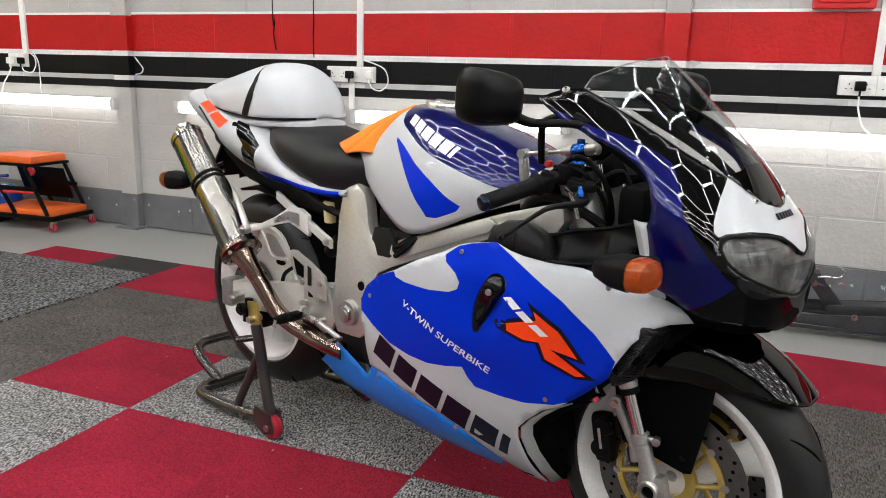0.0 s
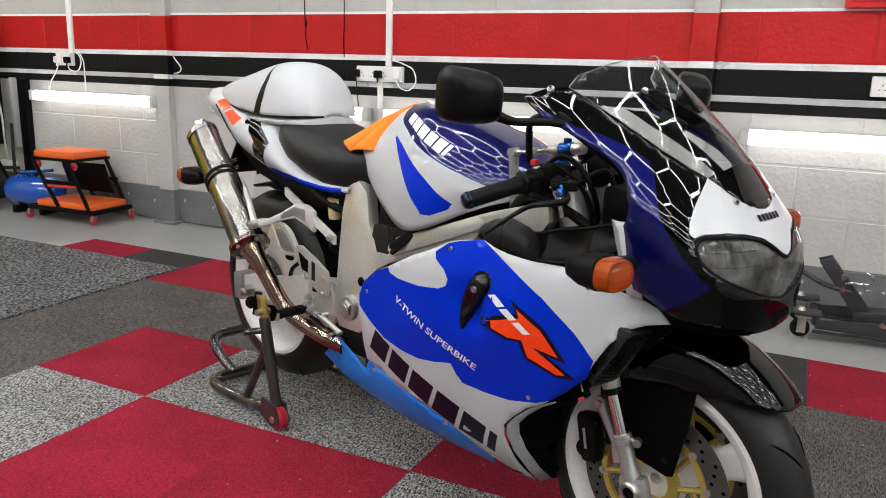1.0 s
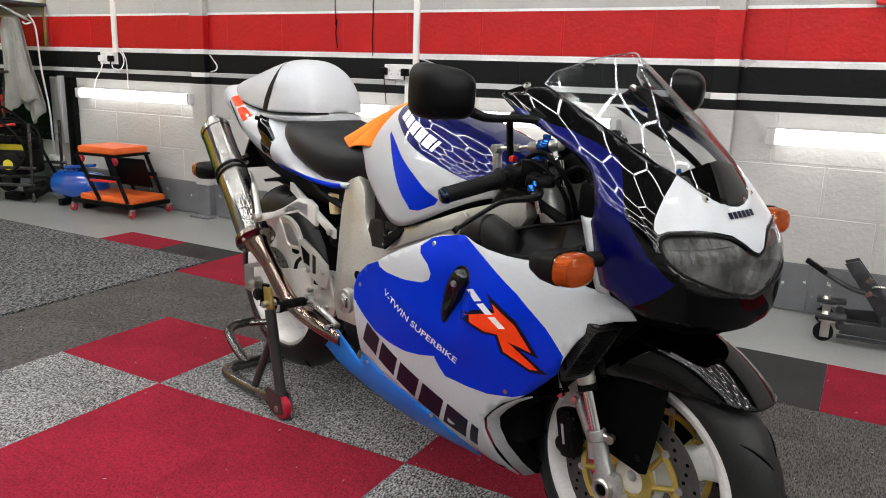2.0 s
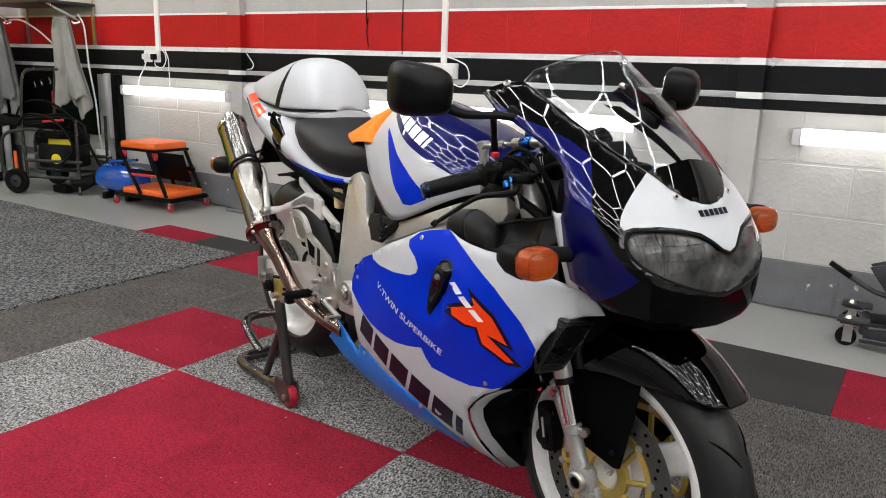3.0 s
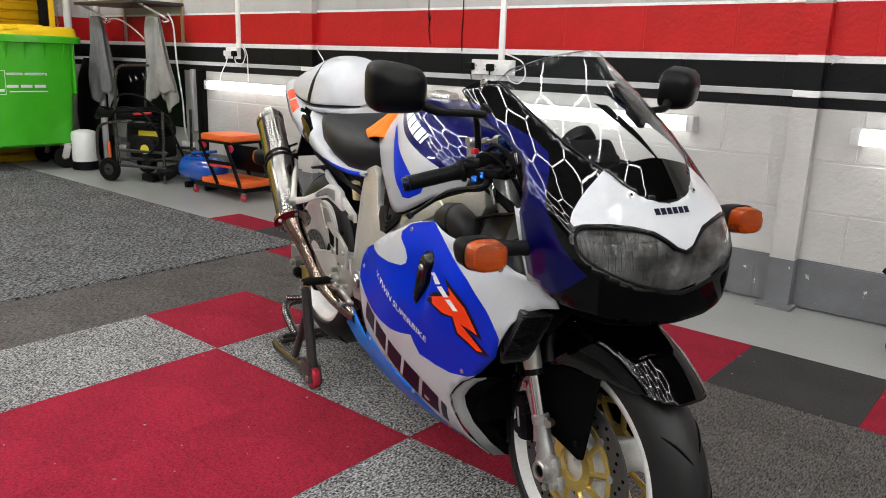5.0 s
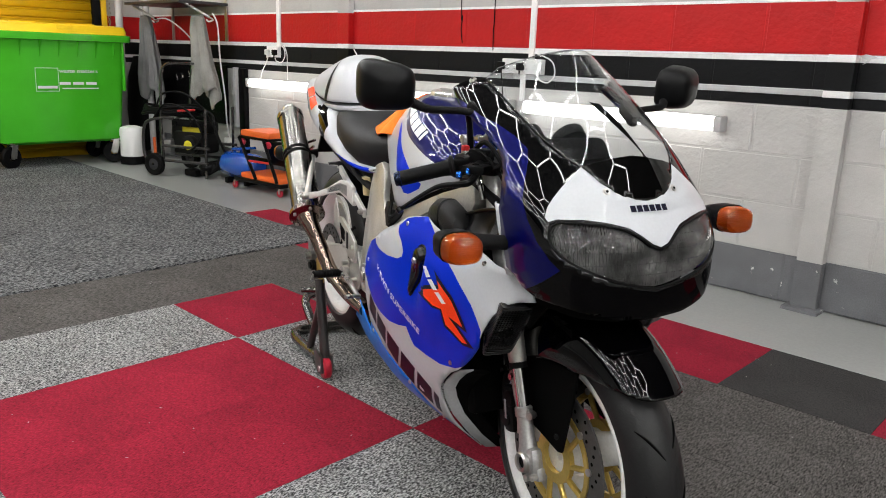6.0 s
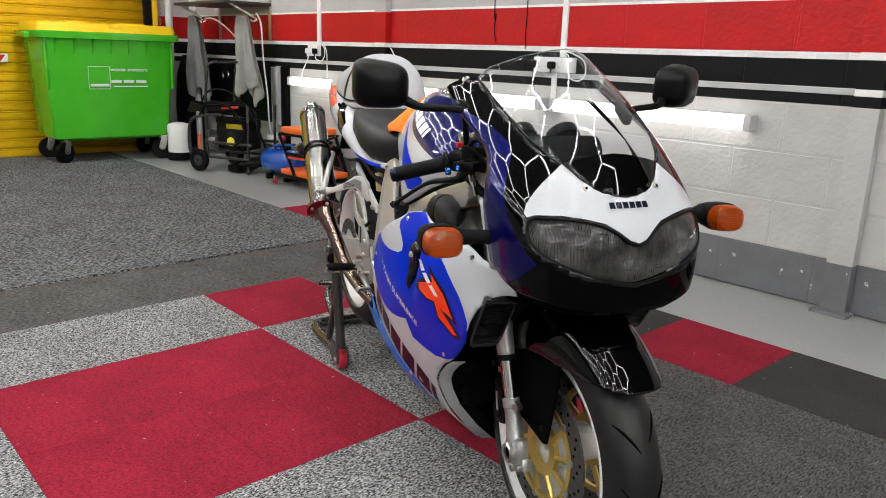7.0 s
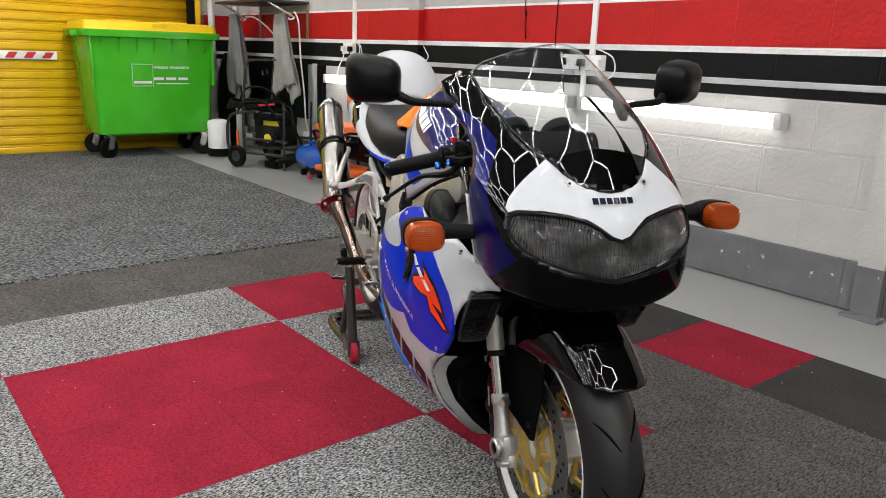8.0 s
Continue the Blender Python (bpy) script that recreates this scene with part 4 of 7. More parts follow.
# maker's word on the nose as plain blocks
def nose_over(v, w):
    """The nose surface by distance across instead of its own parameter."""
    lo, hi = 0.0, 0.9
    for _ in range(24):
        mid = (lo + hi) / 2
        lo, hi = (mid, hi) if nose_surface(mid, w)[1] < abs(v) else (lo, mid)
    return nose_surface(math.copysign(lo, v), w)


for k in range(6):
    v0 = -0.0425 + k * 0.0144
    part("decal_bar", laid(nose_over, [(v0, 0.835), (v0 + 0.0117, 0.835), (v0 + 0.012, 0.8455), (v0 + 0.0003, 0.8455)], 0.003, (0.004, 0.003)), M_DECALB, upper)

part("chin_tray", skin([[(u, s * h, w) for s, h, w in ((-1, h, w0), (1, h, w0), (1, h, w0 - 0.012), (-1, h, w0 - 0.012))] for u, h, w0 in ((1.38, 0.17, 0.67), (1.46, 0.165, 0.662), (1.52, 0.13, 0.654), (1.55, 0.07, 0.65))]), M_SHADEBLK, bike, "black chin panel")
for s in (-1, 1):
    part("chin_stay", slab([(1.36, 0.675), (1.47, 0.66), (1.43, 0.62), (1.40, 0.585), (1.36, 0.60)], s * 0.150, s * 0.156), M_SHADEBLK, bike)
# inner lining closes the shell behind; its near-black paints in the shade inside
part("cowl_lining", skin([[(1.40 - 0.08 * k, -0.14, 0.65), (1.40 - 0.08 * k, 0.14, 0.65), (1.36 - 0.08 * k, 0.13, 0.81), (1.36 - 0.08 * k, -0.13, 0.81)] for k in (0, 1)]), M_SHADEBLK, bike)
part("inner_shell", laid(nose_surface, both([(0.0, 0.85), (-0.3, 0.868), (-0.452, 0.90), (-0.61, 0.95), (-0.78, 1.04), (-0.95, 1.03), (-0.95, 1.0), (-0.88, 0.965), (-0.83, 0.935), (-0.825, 0.91), (-0.85, 0.885), (-0.92, 0.85), (-0.985, 0.80), (-0.985, 0.72), (-0.86, 0.69), (-0.6, 0.68), (0.0, 0.66)]), -0.05, (0.06, 0.02)), M_SHADEBLK, bike, "inside of the fairing, near-black to paint in its shade")
for s in (-1, 1):
    lip = bmesh.new()
    rows = [[lip.verts.new((u + du, s * (v + dv), w)) for du, dv in ((0.012, -0.004), (-0.006, -0.001), (-0.022, -0.012))] for u, v, w in (nose_surface(1.0, 0.70 + 0.0145 * k) for k in range(10))]
    for a, b in zip(rows, rows[1:]):
        for k in range(2):
            lip.faces.new((a[k], a[k + 1], b[k + 1], b[k]))
    thick(part("inner_lip", lip, M_WHITE, bike, "white inner edge of the fairing"), 0.003)
part("dash", box((1.235, 0, 0.90), (0.06, 0.22, 0.06), 0.015, (0, -35, 0)), M_BLK, bike, "black instrument cluster")
part("dash_bracket", box((1.285, 0, 0.83), (0.06, 0.24, 0.09), 0.02), M_BLK, bike)
for v in (-0.055, 0.055):
    part("dial", rod((1.205, v, 0.92), (1.185, v, 0.937), 0.038, 0.038, 28, 0.004), M_SATIN, bike)


# ---- tank, seat, tail ----
TANK_BLUE = [(0.625, 0.0), (0.625, -0.2), (0.629, -0.29), (0.642, -0.398), (0.717, -0.49), (0.794, -0.56), (0.855, -0.622), (0.924, -0.699), (0.992, -0.807), (1.0, -0.8), (1.027, -0.75), (1.045, -0.5), (1.045, 0.0)]
TANK_FLASH = [(0.630, -0.51), (0.706, -0.70), (0.782, -0.873), (0.808, -0.955), (0.91, -0.945), (0.862, -0.838), (0.795, -0.70), (0.706, -0.585)]
tank = part("fuel_tank", zoned(tank_surface, [(0.49, -1.0), (1.06, -1.0), (1.06, 1.0), (0.49, 1.0)],
            [(rounded(TANK_BLUE + [(u, -q) for u, q in TANK_BLUE[-2:0:-1]]), 1), (rounded(TANK_FLASH), 2), (rounded([(u, -q) for u, q in TANK_FLASH]), 2)], (0.02, 0.05)),
            [M_WHITE, M_NAVY, M_BLUE], bike, "white fuel tank with a deep blue top and bright blue flash", sharp=70)
thick(tank, 0.003, -1)
for a, b2 in ((0.0, 0.155), (0.185, 0.34), (0.37, 0.53), (0.56, 0.715), (0.745, 0.90), (0.93, 0.99)):
    f0 = lambda t, r: (0.675 + 0.18 * t + (0.002 + 0.018 * t) * r, -0.39 + -0.178 * t + (0.116 + 0.016 * t) * r)
    part("decal_bar", laid(tank_surface, [f0(a, 0.08), f0(b2, 0.08), f0(b2, 0.92), f0(a, 0.92)], 0.0015, (0.03, 0.05)), M_DECALW, tank)
part("filler_cap", joined(rod((0.70, 0, 0.99), (0.701, 0, 1.006), 0.045, 0.042, 36, 0.003), rod((0.70, 0, 1.004), (0.701, 0, 1.009), 0.022, 0.02, 24)), M_STEEL, tank, "round steel filler cap")
part("tank_underside", skin([oval(u, b + 0.012, h * 0.86, 0.03, 2.5, 24) for u, b, h in zip(TANK_U, TANK_B, TANK_H)]), M_BLK, bike)

TAIL_BLACK = [(-0.03, -0.18), (0.0, -0.3), (0.03, -0.42), (0.07, -0.48), (0.045, -0.6), (0.02, -0.7), (0.06, -0.78), (0.085, -0.7), (0.13, -0.5), (0.14, -0.38), (0.071, -0.30), (0.015, -0.18)]
TAIL_BLUE = [(0.085, -0.69), (0.16, -0.59), (0.24, -0.525), (0.322, -0.48), (0.40, -0.43), (0.45, -0.41), (0.46, -0.72), (0.35, -0.70), (0.2, -0.76), (0.12, -0.76)]
tail = part("tail_unit", zoned(tail_surface, [(-0.42, -1.0), (0.47, -1.0), (0.47, 1.0), (-0.42, 1.0)],
            [(TAIL_BLACK, 1), ([(u, -q) for u, q in TAIL_BLACK], 1), (TAIL_BLUE, 2), ([(u, -q) for u, q in TAIL_BLUE], 2)], (0.02, 0.045)), [M_WHITE, M_GLOSSBLK, M_BLUE], bike, "white tail unit with black and blue flashes", sharp=70)
thick(tail, 0.003, -1)
for a, b2 in ((0.0, 0.46), (0.52, 1.0)):
    f0 = lambda t, r: (-0.235 + 0.165 * t + 0.03 * r, -0.40 - 0.06 * t + 0.13 * r)
    part("decal_bar", laid(tail_surface, [f0(a, 0.0), f0(b2, 0.0), f0(b2, 1.0), f0(a, 1.0)], 0.002, (0.02, 0.05)), M_ORANGE, tail, "red decal block")
part("decal_bar", laid(tail_surface, [(-0.235, -0.43), (-0.08, -0.53), (-0.082, -0.56), (-0.237, -0.46)], 0.002, (0.02, 0.05)), M_DECALB, tail)
p = Vector(tail_surface(0.0, -0.345))
part("tail_recess", rod(p + Vector((0, 0.004, 0)), p + Vector((0.0, -0.0015, 0.0)), 0.011, seg=20), M_SHADEBLK, tail)
part("tail_lamp", skin([oval(-0.43, 0.968, 0.03, 0.014, 2.4, 20), oval(-0.40, 0.965, 0.05, 0.026, 2.4, 20)]), M_REDPLAS, bike, "red tail lamp")

SEAM = [(0.052, -0.1), (0.052, -0.375), (0.055, -0.583), (0.04, -0.80), (0.02, -1.0), (0.055, -1.0), (0.075, -0.8), (0.075, -0.55), (0.06, -0.375), (0.056, -0.1)]
def even_sheet(surface, us, qs):
    bm = bmesh.new()
    rows = [[bm.verts.new(surface(u, q)) for q in qs] for u in us]
    for a, b in zip(rows, rows[1:]):
        for k in range(len(qs) - 1):
            bm.faces.new((a[k], a[k + 1], b[k + 1], b[k]))
    bmesh.ops.recalc_face_normals(bm, faces=bm.faces)
    return bm


hump_us = [-0.32 + 0.012 * k for k in range(40)] + [0.16, 0.172, 0.184, 0.195, 0.206, 0.216, 0.225, 0.233, 0.24, 0.246, 0.251, 0.254, 0.256]
hump = part("seat_cowl", even_sheet(hump_surface, hump_us, [k / 24 - 1 for k in range(49)]), M_WHITE, bike, "rounded white pillion seat cowl", sharp=80)
thick(hump, 0.003, -1)
for s in (-1, 1):
    part("cowl_stripe", laid(hump_surface, [(u, -s * q) for u, q in SEAM] if s > 0 else SEAM, 0.0012 * -s, (0.02, 0.06)), M_BLK, hump, "black stripe")
part("cowl_base", skin([oval(u, 0.922, hv * 0.98, 0.02, 2.6, 32) for u, hv in ((-0.1, 0.11), (0.0, 0.124), (0.08, 0.131), (0.15, 0.128), (0.185, 0.12), (0.212, 0.109), (0.232, 0.093), (0.247, 0.07), (0.254, 0.04))]), M_WHITE, bike)
part("cowl_seam", tube([hump_surface(u, -1.0) for u in (-0.29, -0.22, -0.1, 0.02, 0.1, 0.15, 0.185, 0.212, 0.232, 0.246, 0.254)], 0.0025, 8), M_RUB, bike)
SEATS = ((0.10, 0.93, 0.05, 0.008), (0.125, 0.902, 0.10, 0.036), (0.16, 0.885, 0.13, 0.05), (0.22, 0.865, 0.15, 0.062), (0.30, 0.842, 0.157, 0.068), (0.38, 0.82, 0.15, 0.068), (0.45, 0.815, 0.128, 0.066),
         (0.50, 0.822, 0.10, 0.06), (0.55, 0.84, 0.08, 0.05))
part("seat", skin([oval(u, w - 0.005, hv, hw + 0.005, 2.6, 40) for u, w, hv, hw in SEATS]), M_SEAT, bike, "black grained vinyl rider seat", sharp=60)

# ---- frame and rear end ----
def leaning(bm, s):
    """Draws a frame plate in towards the seat."""
    for v in bm.verts:
        v.co.y -= s * 0.17 * max(0.0, v.co.z - 0.48) * max(0.0, min(1.0, (0.95 - v.co.x) / 0.3))
    return bm


PLATE = [(0.452, 0.772), (0.50, 0.79), (0.535, 0.765), (0.548, 0.735), (0.562, 0.69), (0.585, 0.655), (0.64, 0.66), (0.80, 0.715), (1.00, 0.785), (1.10, 0.815), (1.16, 0.832), (1.166, 0.79), (1.15, 0.768), (1.06, 0.752), (1.0, 0.735), (0.78, 0.65), (0.66, 0.60),
         (0.615, 0.575), (0.605, 0.50), (0.60, 0.42), (0.565, 0.395), (0.48, 0.392), (0.46, 0.44), (0.456, 0.58), (0.446, 0.70)]
for s in (-1, 1):
    fr = part("frame_spar", leaning(slab(PLATE, s * 0.122, s * 0.159, 0.006), s), M_ALU, bike, "satin aluminium frame spar", sharp=40)
    part("frame_rib", leaning(slab([(0.66, 0.665), (0.98, 0.775), (1.0, 0.765), (0.985, 0.745), (0.68, 0.625), (0.655, 0.635)], s * 0.157, s * 0.165, 0.003), s), M_ALU, fr)
    part("frame_ring", rod((0.53, s * 0.15, 0.457), (0.53, s * 0.170, 0.457), 0.036, 0.033, 32, 0.002), M_CAST, fr)
    part("pivot_nut", joined(rod((0.53, s * 0.168, 0.457), (0.53, s * 0.178, 0.457), 0.024, 0.022, 6, 0.002), rod((0.53, s * 0.176, 0.457), (0.53, s * 0.181, 0.457), 0.012, seg=16)), M_STEEL, fr)
    part("frame_hole", rod((0.565, s * 0.14, 0.535), (0.565, s * 0.1515, 0.535), 0.012, seg=20), M_SHADEBLK, fr)
    # rear subframe and passenger hanger
    part("subframe_tube", tube([(0.47, s * 0.10, 0.69), (0.35, s * 0.125, 0.73), (0.2, s * 0.11, 0.80), (0.0, s * 0.10, 0.85)], 0.011, 8, smooth=True), M_BLK, bike)
    part("subframe_stay", bevelled(skin([[(u, s * v + y, w + z) for y, z in ((-0.006, -0.013), (0.006, -0.013), (0.006, 0.013), (-0.006, 0.013))] for u, v, w in ((0.18, 0.122, 0.722), (0.425, 0.128, 0.618))]), 0.003), M_SWING, bike, "square aluminium subframe tube")
    part("stay_bolt", joined(rod((0.412, s * 0.12, 0.624), (0.412, s * 0.142, 0.624), 0.010, seg=16, bevel=0.002), rod((0.412, s * 0.14, 0.624), (0.412, s * 0.146, 0.624), 0.006, seg=6)), M_STEEL, bike)
    part("swingarm", joined(skin([[(u, s * v + y, w + z) for y, z in ((-0.022, -h), (0.022, -h), (0.022, h), (-0.022, h))] for u, v, w, h in
                             ((0.53, 0.11, 0.455, 0.045), (0.40, 0.115, 0.445, 0.055), (0.25, 0.125, 0.43, 0.05), (0.10, 0.13, 0.405, 0.042), (-0.045, 0.132, 0.392, 0.036))])), M_SWING, bike, "silver-white swingarm beam", sharp=40)
    part("chain_adjuster", box((-0.04, s * 0.135, 0.392), (0.05, 0.058, 0.085), 0.006), M_CAST, bike)
    part("axle_nut", joined(rod((0.03, s * 0.155, 0.392), (0.03, s * 0.185, 0.392), 0.021, seg=6), rod((0.03, s * 0.18, 0.392), (0.03, s * 0.2, 0.392), 0.011, seg=16)), M_STEEL, bike)
part("swingarm_brace", joined(slab(rounded([(0.03, 0.50), (0.035, 0.575), (0.07, 0.612), (0.115, 0.618), (0.165, 0.598), (0.20, 0.556), (0.228, 0.495), (0.25, 0.452), (0.44, 0.452), (0.44, 0.415), (0.26, 0.42), (0.13, 0.43), (0.05, 0.45)]), -0.098, -0.080, 0.005),
                              rod((0.46, -0.1, 0.49), (0.46, 0.1, 0.49), 0.03)), M_SWING, bike, "arched swingarm brace")
part("brace_web", slab(rounded([(0.078, 0.592), (0.13, 0.594), (0.172, 0.552), (0.188, 0.535), (0.122, 0.53)]), -0.1005, -0.0965, 0.001), M_CAST, bike)
part("brace_rib", tube([(0.062, -0.098, 0.60), (0.085, -0.099, 0.570), (0.112, -0.099, 0.528), (0.16, -0.099, 0.524), (0.192, -0.099, 0.530)], 0.0045, 8), M_SWING, bike)
part("brace_rib", tube([(0.09, -0.098, 0.612), (0.14, -0.099, 0.602), (0.18, -0.099, 0.57), (0.21, -0.099, 0.515), (0.232, -0.099, 0.465)], 0.005, 8), M_SWING, bike)
# near-black plate paints in the shade of the brace's opening
part("brace_hole", slab(rounded([(0.135, 0.517), (0.155, 0.524), (0.185, 0.517), (0.17, 0.505), (0.14, 0.506)]), -0.1002, -0.0965), M_SHADEBLK, bike, smooth=False)
part("brake_hose", tube([(0.12, -0.12, 0.40), (0.155, -0.125, 0.425), (0.19, -0.125, 0.445), (0.205, -0.122, 0.49), (0.235, -0.115, 0.515), (0.27, -0.105, 0.54)], 0.006, 8), M_RUB, bike)
def heel(points, v0, v1, bevel=0.0):
    """A plate beside the swingarm pivot, given at the heel guard's own place."""
    return slab([(u - 0.066, w - 0.03) for u, w in points], v0, v1, bevel)


guard_plate = part("heel_guard", heel([(0.362, 0.617), (0.383, 0.619), (0.445, 0.596), (0.505, 0.567), (0.512, 0.535), (0.505, 0.498), (0.465, 0.500), (0.425, 0.520), (0.38, 0.552), (0.358, 0.585)], -0.168, -0.158, 0.0025), M_ALU, bike, "pierced aluminium heel guard")
# dark plates on the guard stand in for the shade of its openings
part("hanger_hole", heel([(0.375, 0.601), (0.42, 0.582), (0.419, 0.548), (0.39, 0.553)], -0.1695, -0.1675), M_SHADEBLK, guard_plate, smooth=False)
part("hanger_slot", heel([(0.438, 0.586), (0.453, 0.581), (0.452, 0.531), (0.437, 0.531)], -0.1695, -0.1675), M_DARKMETAL, guard_plate, smooth=False)
part("hanger_plate", heel([(0.40, 0.56), (0.50, 0.53), (0.535, 0.45), (0.52, 0.42), (0.485, 0.40), (0.41, 0.43), (0.40, 0.47)], -0.155, -0.143, 0.004), M_ALU, bike)
for u, w in ((0.415, 0.535), (0.412, 0.475), (0.49, 0.545), (0.485, 0.50), (0.49, 0.44)):
    part("hanger_bolt", joined(rod((u - 0.066, -0.15, w - 0.03), (u - 0.066, -0.174, w - 0.03), 0.0075, seg=14), rod((u - 0.066, -0.173, w - 0.03), (u - 0.066, -0.1745, w - 0.03), 0.004, seg=6)), M_STEEL, bike)
peg = part("footpeg", rod((0.348, -0.168, 0.413), (0.369, -0.276, 0.424), 0.0125, 0.011, 16, 0.003), M_RUB, bike, "black ribbed rubber footpeg")
for k in range(7):
    a, b = (Vector((0.348, -0.168, 0.413)).lerp(Vector((0.369, -0.276, 0.424)), f0) for f0 in (0.2 + 0.1 * k, 0.245 + 0.1 * k))
    part("peg_rib", rod(a, b, 0.0138, 0.0136, 14), M_RUB, peg)
part("peg_tip", rod((0.368, -0.274, 0.424), (0.366, -0.28, 0.405), 0.005, seg=12), M_STEEL, peg)
part("peg_pivot", joined(rod((0.345, -0.145, 0.412), (0.349, -0.178, 0.414), 0.017, seg=20, bevel=0.003), rod((0.352, -0.165, 0.414), (0.352, -0.182, 0.430), 0.008, seg=12)), M_CAST, bike)
pedal = part("brake_pedal", tube([(0.345, -0.172, 0.410), (0.40, -0.178, 0.412), (0.46, -0.182, 0.404), (0.522, -0.184, 0.388)], [0.011, 0.009, 0.008, 0.007], 10), M_CAST, bike, "cast rear brake pedal")
part("pedal_toe", rod((0.519, -0.178, 0.388), (0.526, -0.226, 0.392), 0.0065, seg=12), M_STEEL, pedal)
part("brake_pushrod", joined(rod((0.366, -0.15, 0.47), (0.364, -0.152, 0.425), 0.004, seg=10), rod((0.365, -0.15, 0.448), (0.365, -0.152, 0.436), 0.008, seg=6)), M_STEEL, bike)
part("master_cylinder", joined(rod((0.366, -0.148, 0.465), (0.37, -0.146, 0.52), 0.013, seg=18), rod((0.369, -0.146, 0.515), (0.38, -0.14, 0.535), 0.008, seg=12)), M_BLK, bike, "black rear brake master cylinder")
# silencer hanger: an arm that swings out from the subframe to the can
arm = [((0.335, -0.130, 0.655), 0.007, 0.030), ((0.310, -0.138, 0.672), 0.008, 0.030), ((0.280, -0.152, 0.682), 0.009, 0.021), ((0.258, -0.185, 0.666), 0.008, 0.011), ((0.235, -0.215, 0.651), 0.008, 0.009), ((0.208, -0.238, 0.643), 0.009, 0.012)]
part("passenger_hanger", bevelled(skin([[(c[0], c[1] + y, c[2] + z) for y, z in ((-a, -b), (a, -b), (a, b), (-a, b))] for c, a, b in arm]), 0.004), M_SWING, bike, "cast aluminium silencer hanger", sharp=40)
part("hanger_pocket", skin([[(c[0], c[1] - a - 0.0008, c[2] + k * b) for k in (-0.62, 0.55)] + [(c[0], c[1] - a + 0.001, c[2] + 0.55 * b), (c[0], c[1] - a + 0.001, c[2] - 0.62 * b)] for c, a, b in arm[1:4]]), M_CAST, bike)
part("silencer_strap", tube([(0.208, -0.246, 0.643), (0.15, -0.222, 0.675), (0.06, -0.185, 0.715), (-0.03, -0.155, 0.735)], [0.011, 0.009, 0.009, 0.011], 10), M_ALU, bike)
for c in ((0.208, -0.248, 0.643), (-0.036, -0.155, 0.733)):
    part("strap_bolt", joined(rod((c[0], c[1] + 0.006, c[2]), (c[0], c[1] - 0.014, c[2]), 0.013, seg=18, bevel=0.002), rod((c[0], c[1] - 0.012, c[2]), (c[0], c[1] - 0.022, c[2]), 0.007, seg=6)), M_STEEL if c[0] > 0 else M_BLK, bike)
part("grab_hook", tube([(-0.08, -0.13, 0.79), (-0.11, -0.15, 0.775), (-0.12, -0.15, 0.76), (-0.09, -0.15, 0.755), (-0.06, -0.14, 0.77)], 0.005, 8), M_CHROME, bike)
part("under_tail", joined(skin([oval(-0.25, 0.86, 0.05, 0.03, 3, 20), oval(-0.05, 0.80, 0.085, 0.07, 3, 20), oval(0.2, 0.76, 0.10, 0.08, 3, 20), oval(0.45, 0.74, 0.11, 0.09, 3, 20)])), M_BLK, bike, "black undertail")
part("mudguard", joined(box((-0.22, 0, 0.79), (0.16, 0.13, 0.012), 0.004, (0, -55, 0))), M_BLK, bike)
part("shock_reservoir", rod((0.385, -0.10, 0.585), (0.43, -0.10, 0.63), 0.02, seg=20, bevel=0.004), M_BLK, bike)
part("brake_reservoir", joined(rod((0.392, -0.105, 0.67), (0.392, -0.105, 0.715), 0.016, 0.019, 20, 0.004), rod((0.392, -0.105, 0.715), (0.392, -0.105, 0.728), 0.021, seg=20)), mat("yellowed_reservoir", (0.5, 0.42, 0.22), 0.35), bike, "yellowed brake fluid reservoir")
part("engine_case", joined(box((0.75, 0, 0.50), (0.36, 0.27, 0.40), 0.04), box((0.62, 0, 0.42), (0.30, 0.30, 0.22), 0.05), box((0.95, 0, 0.45), (0.25, 0.26, 0.34), 0.04)), M_DARKMETAL, bike, "dark V-twin engine casing")
part("clutch_cover", rod((0.66, -0.13, 0.385), (0.66, -0.165, 0.385), 0.085, 0.075, 40, 0.008), M_DARKMETAL, bike)
part("airbox", skin([oval(u, 0.70, 0.12, 0.09, 3, 24) for u in (0.6, 0.8, 1.0)]), M_BLK, bike)
# near-black masses fill the space between the fairings as painted shade
part("radiator", joined(box((1.115, 0, 0.44), (0.04, 0.27, 0.32), 0.01, (0, -14, 0)), box((1.07, 0, 0.25), (0.05, 0.2, 0.14), 0.01)), M_SHADEBLK, bike, "radiator and oil cooler blocks, near-black for the shade inside the fairing")
part("inner_cowl", joined(box((1.25, 0, 0.60), (0.12, 0.27, 0.14), 0.02), box((1.10, 0, 0.66), (0.30, 0.30, 0.05), 0.02)), M_SHADEBLK, bike)
part("loom", joined(*[tube([(0.66 + 0.02 * k, -0.14, 0.70 - 0.02 * k), (0.70, -0.16, 0.665 - 0.012 * k), (0.74 + 0.01 * k, -0.135, 0.70)], 0.006, 6) for k in range(3)]), M_RUB, bike)

# exhaust
A, B = Vector((-0.183, -0.192, 0.868)), Vector((0.152, -0.230, 0.567))
d = (B - A).normalized()
side = d.cross(Vector((0, 1, 0))).normalized()
out = d.cross(side)


def can(stations, caps=True):
    """An oval can along the silencer's axis: stations are (fraction along, size)."""
    rings = []
    for f0, k in stations:
        c = A.lerp(B, f0)
        rings.append([c + k * (0.054 * math.cos(a) * side + 0.046 * math.sin(a) * out) for a in (2 * math.pi * i / 48 for i in range(48))])
    return skin(rings, caps)


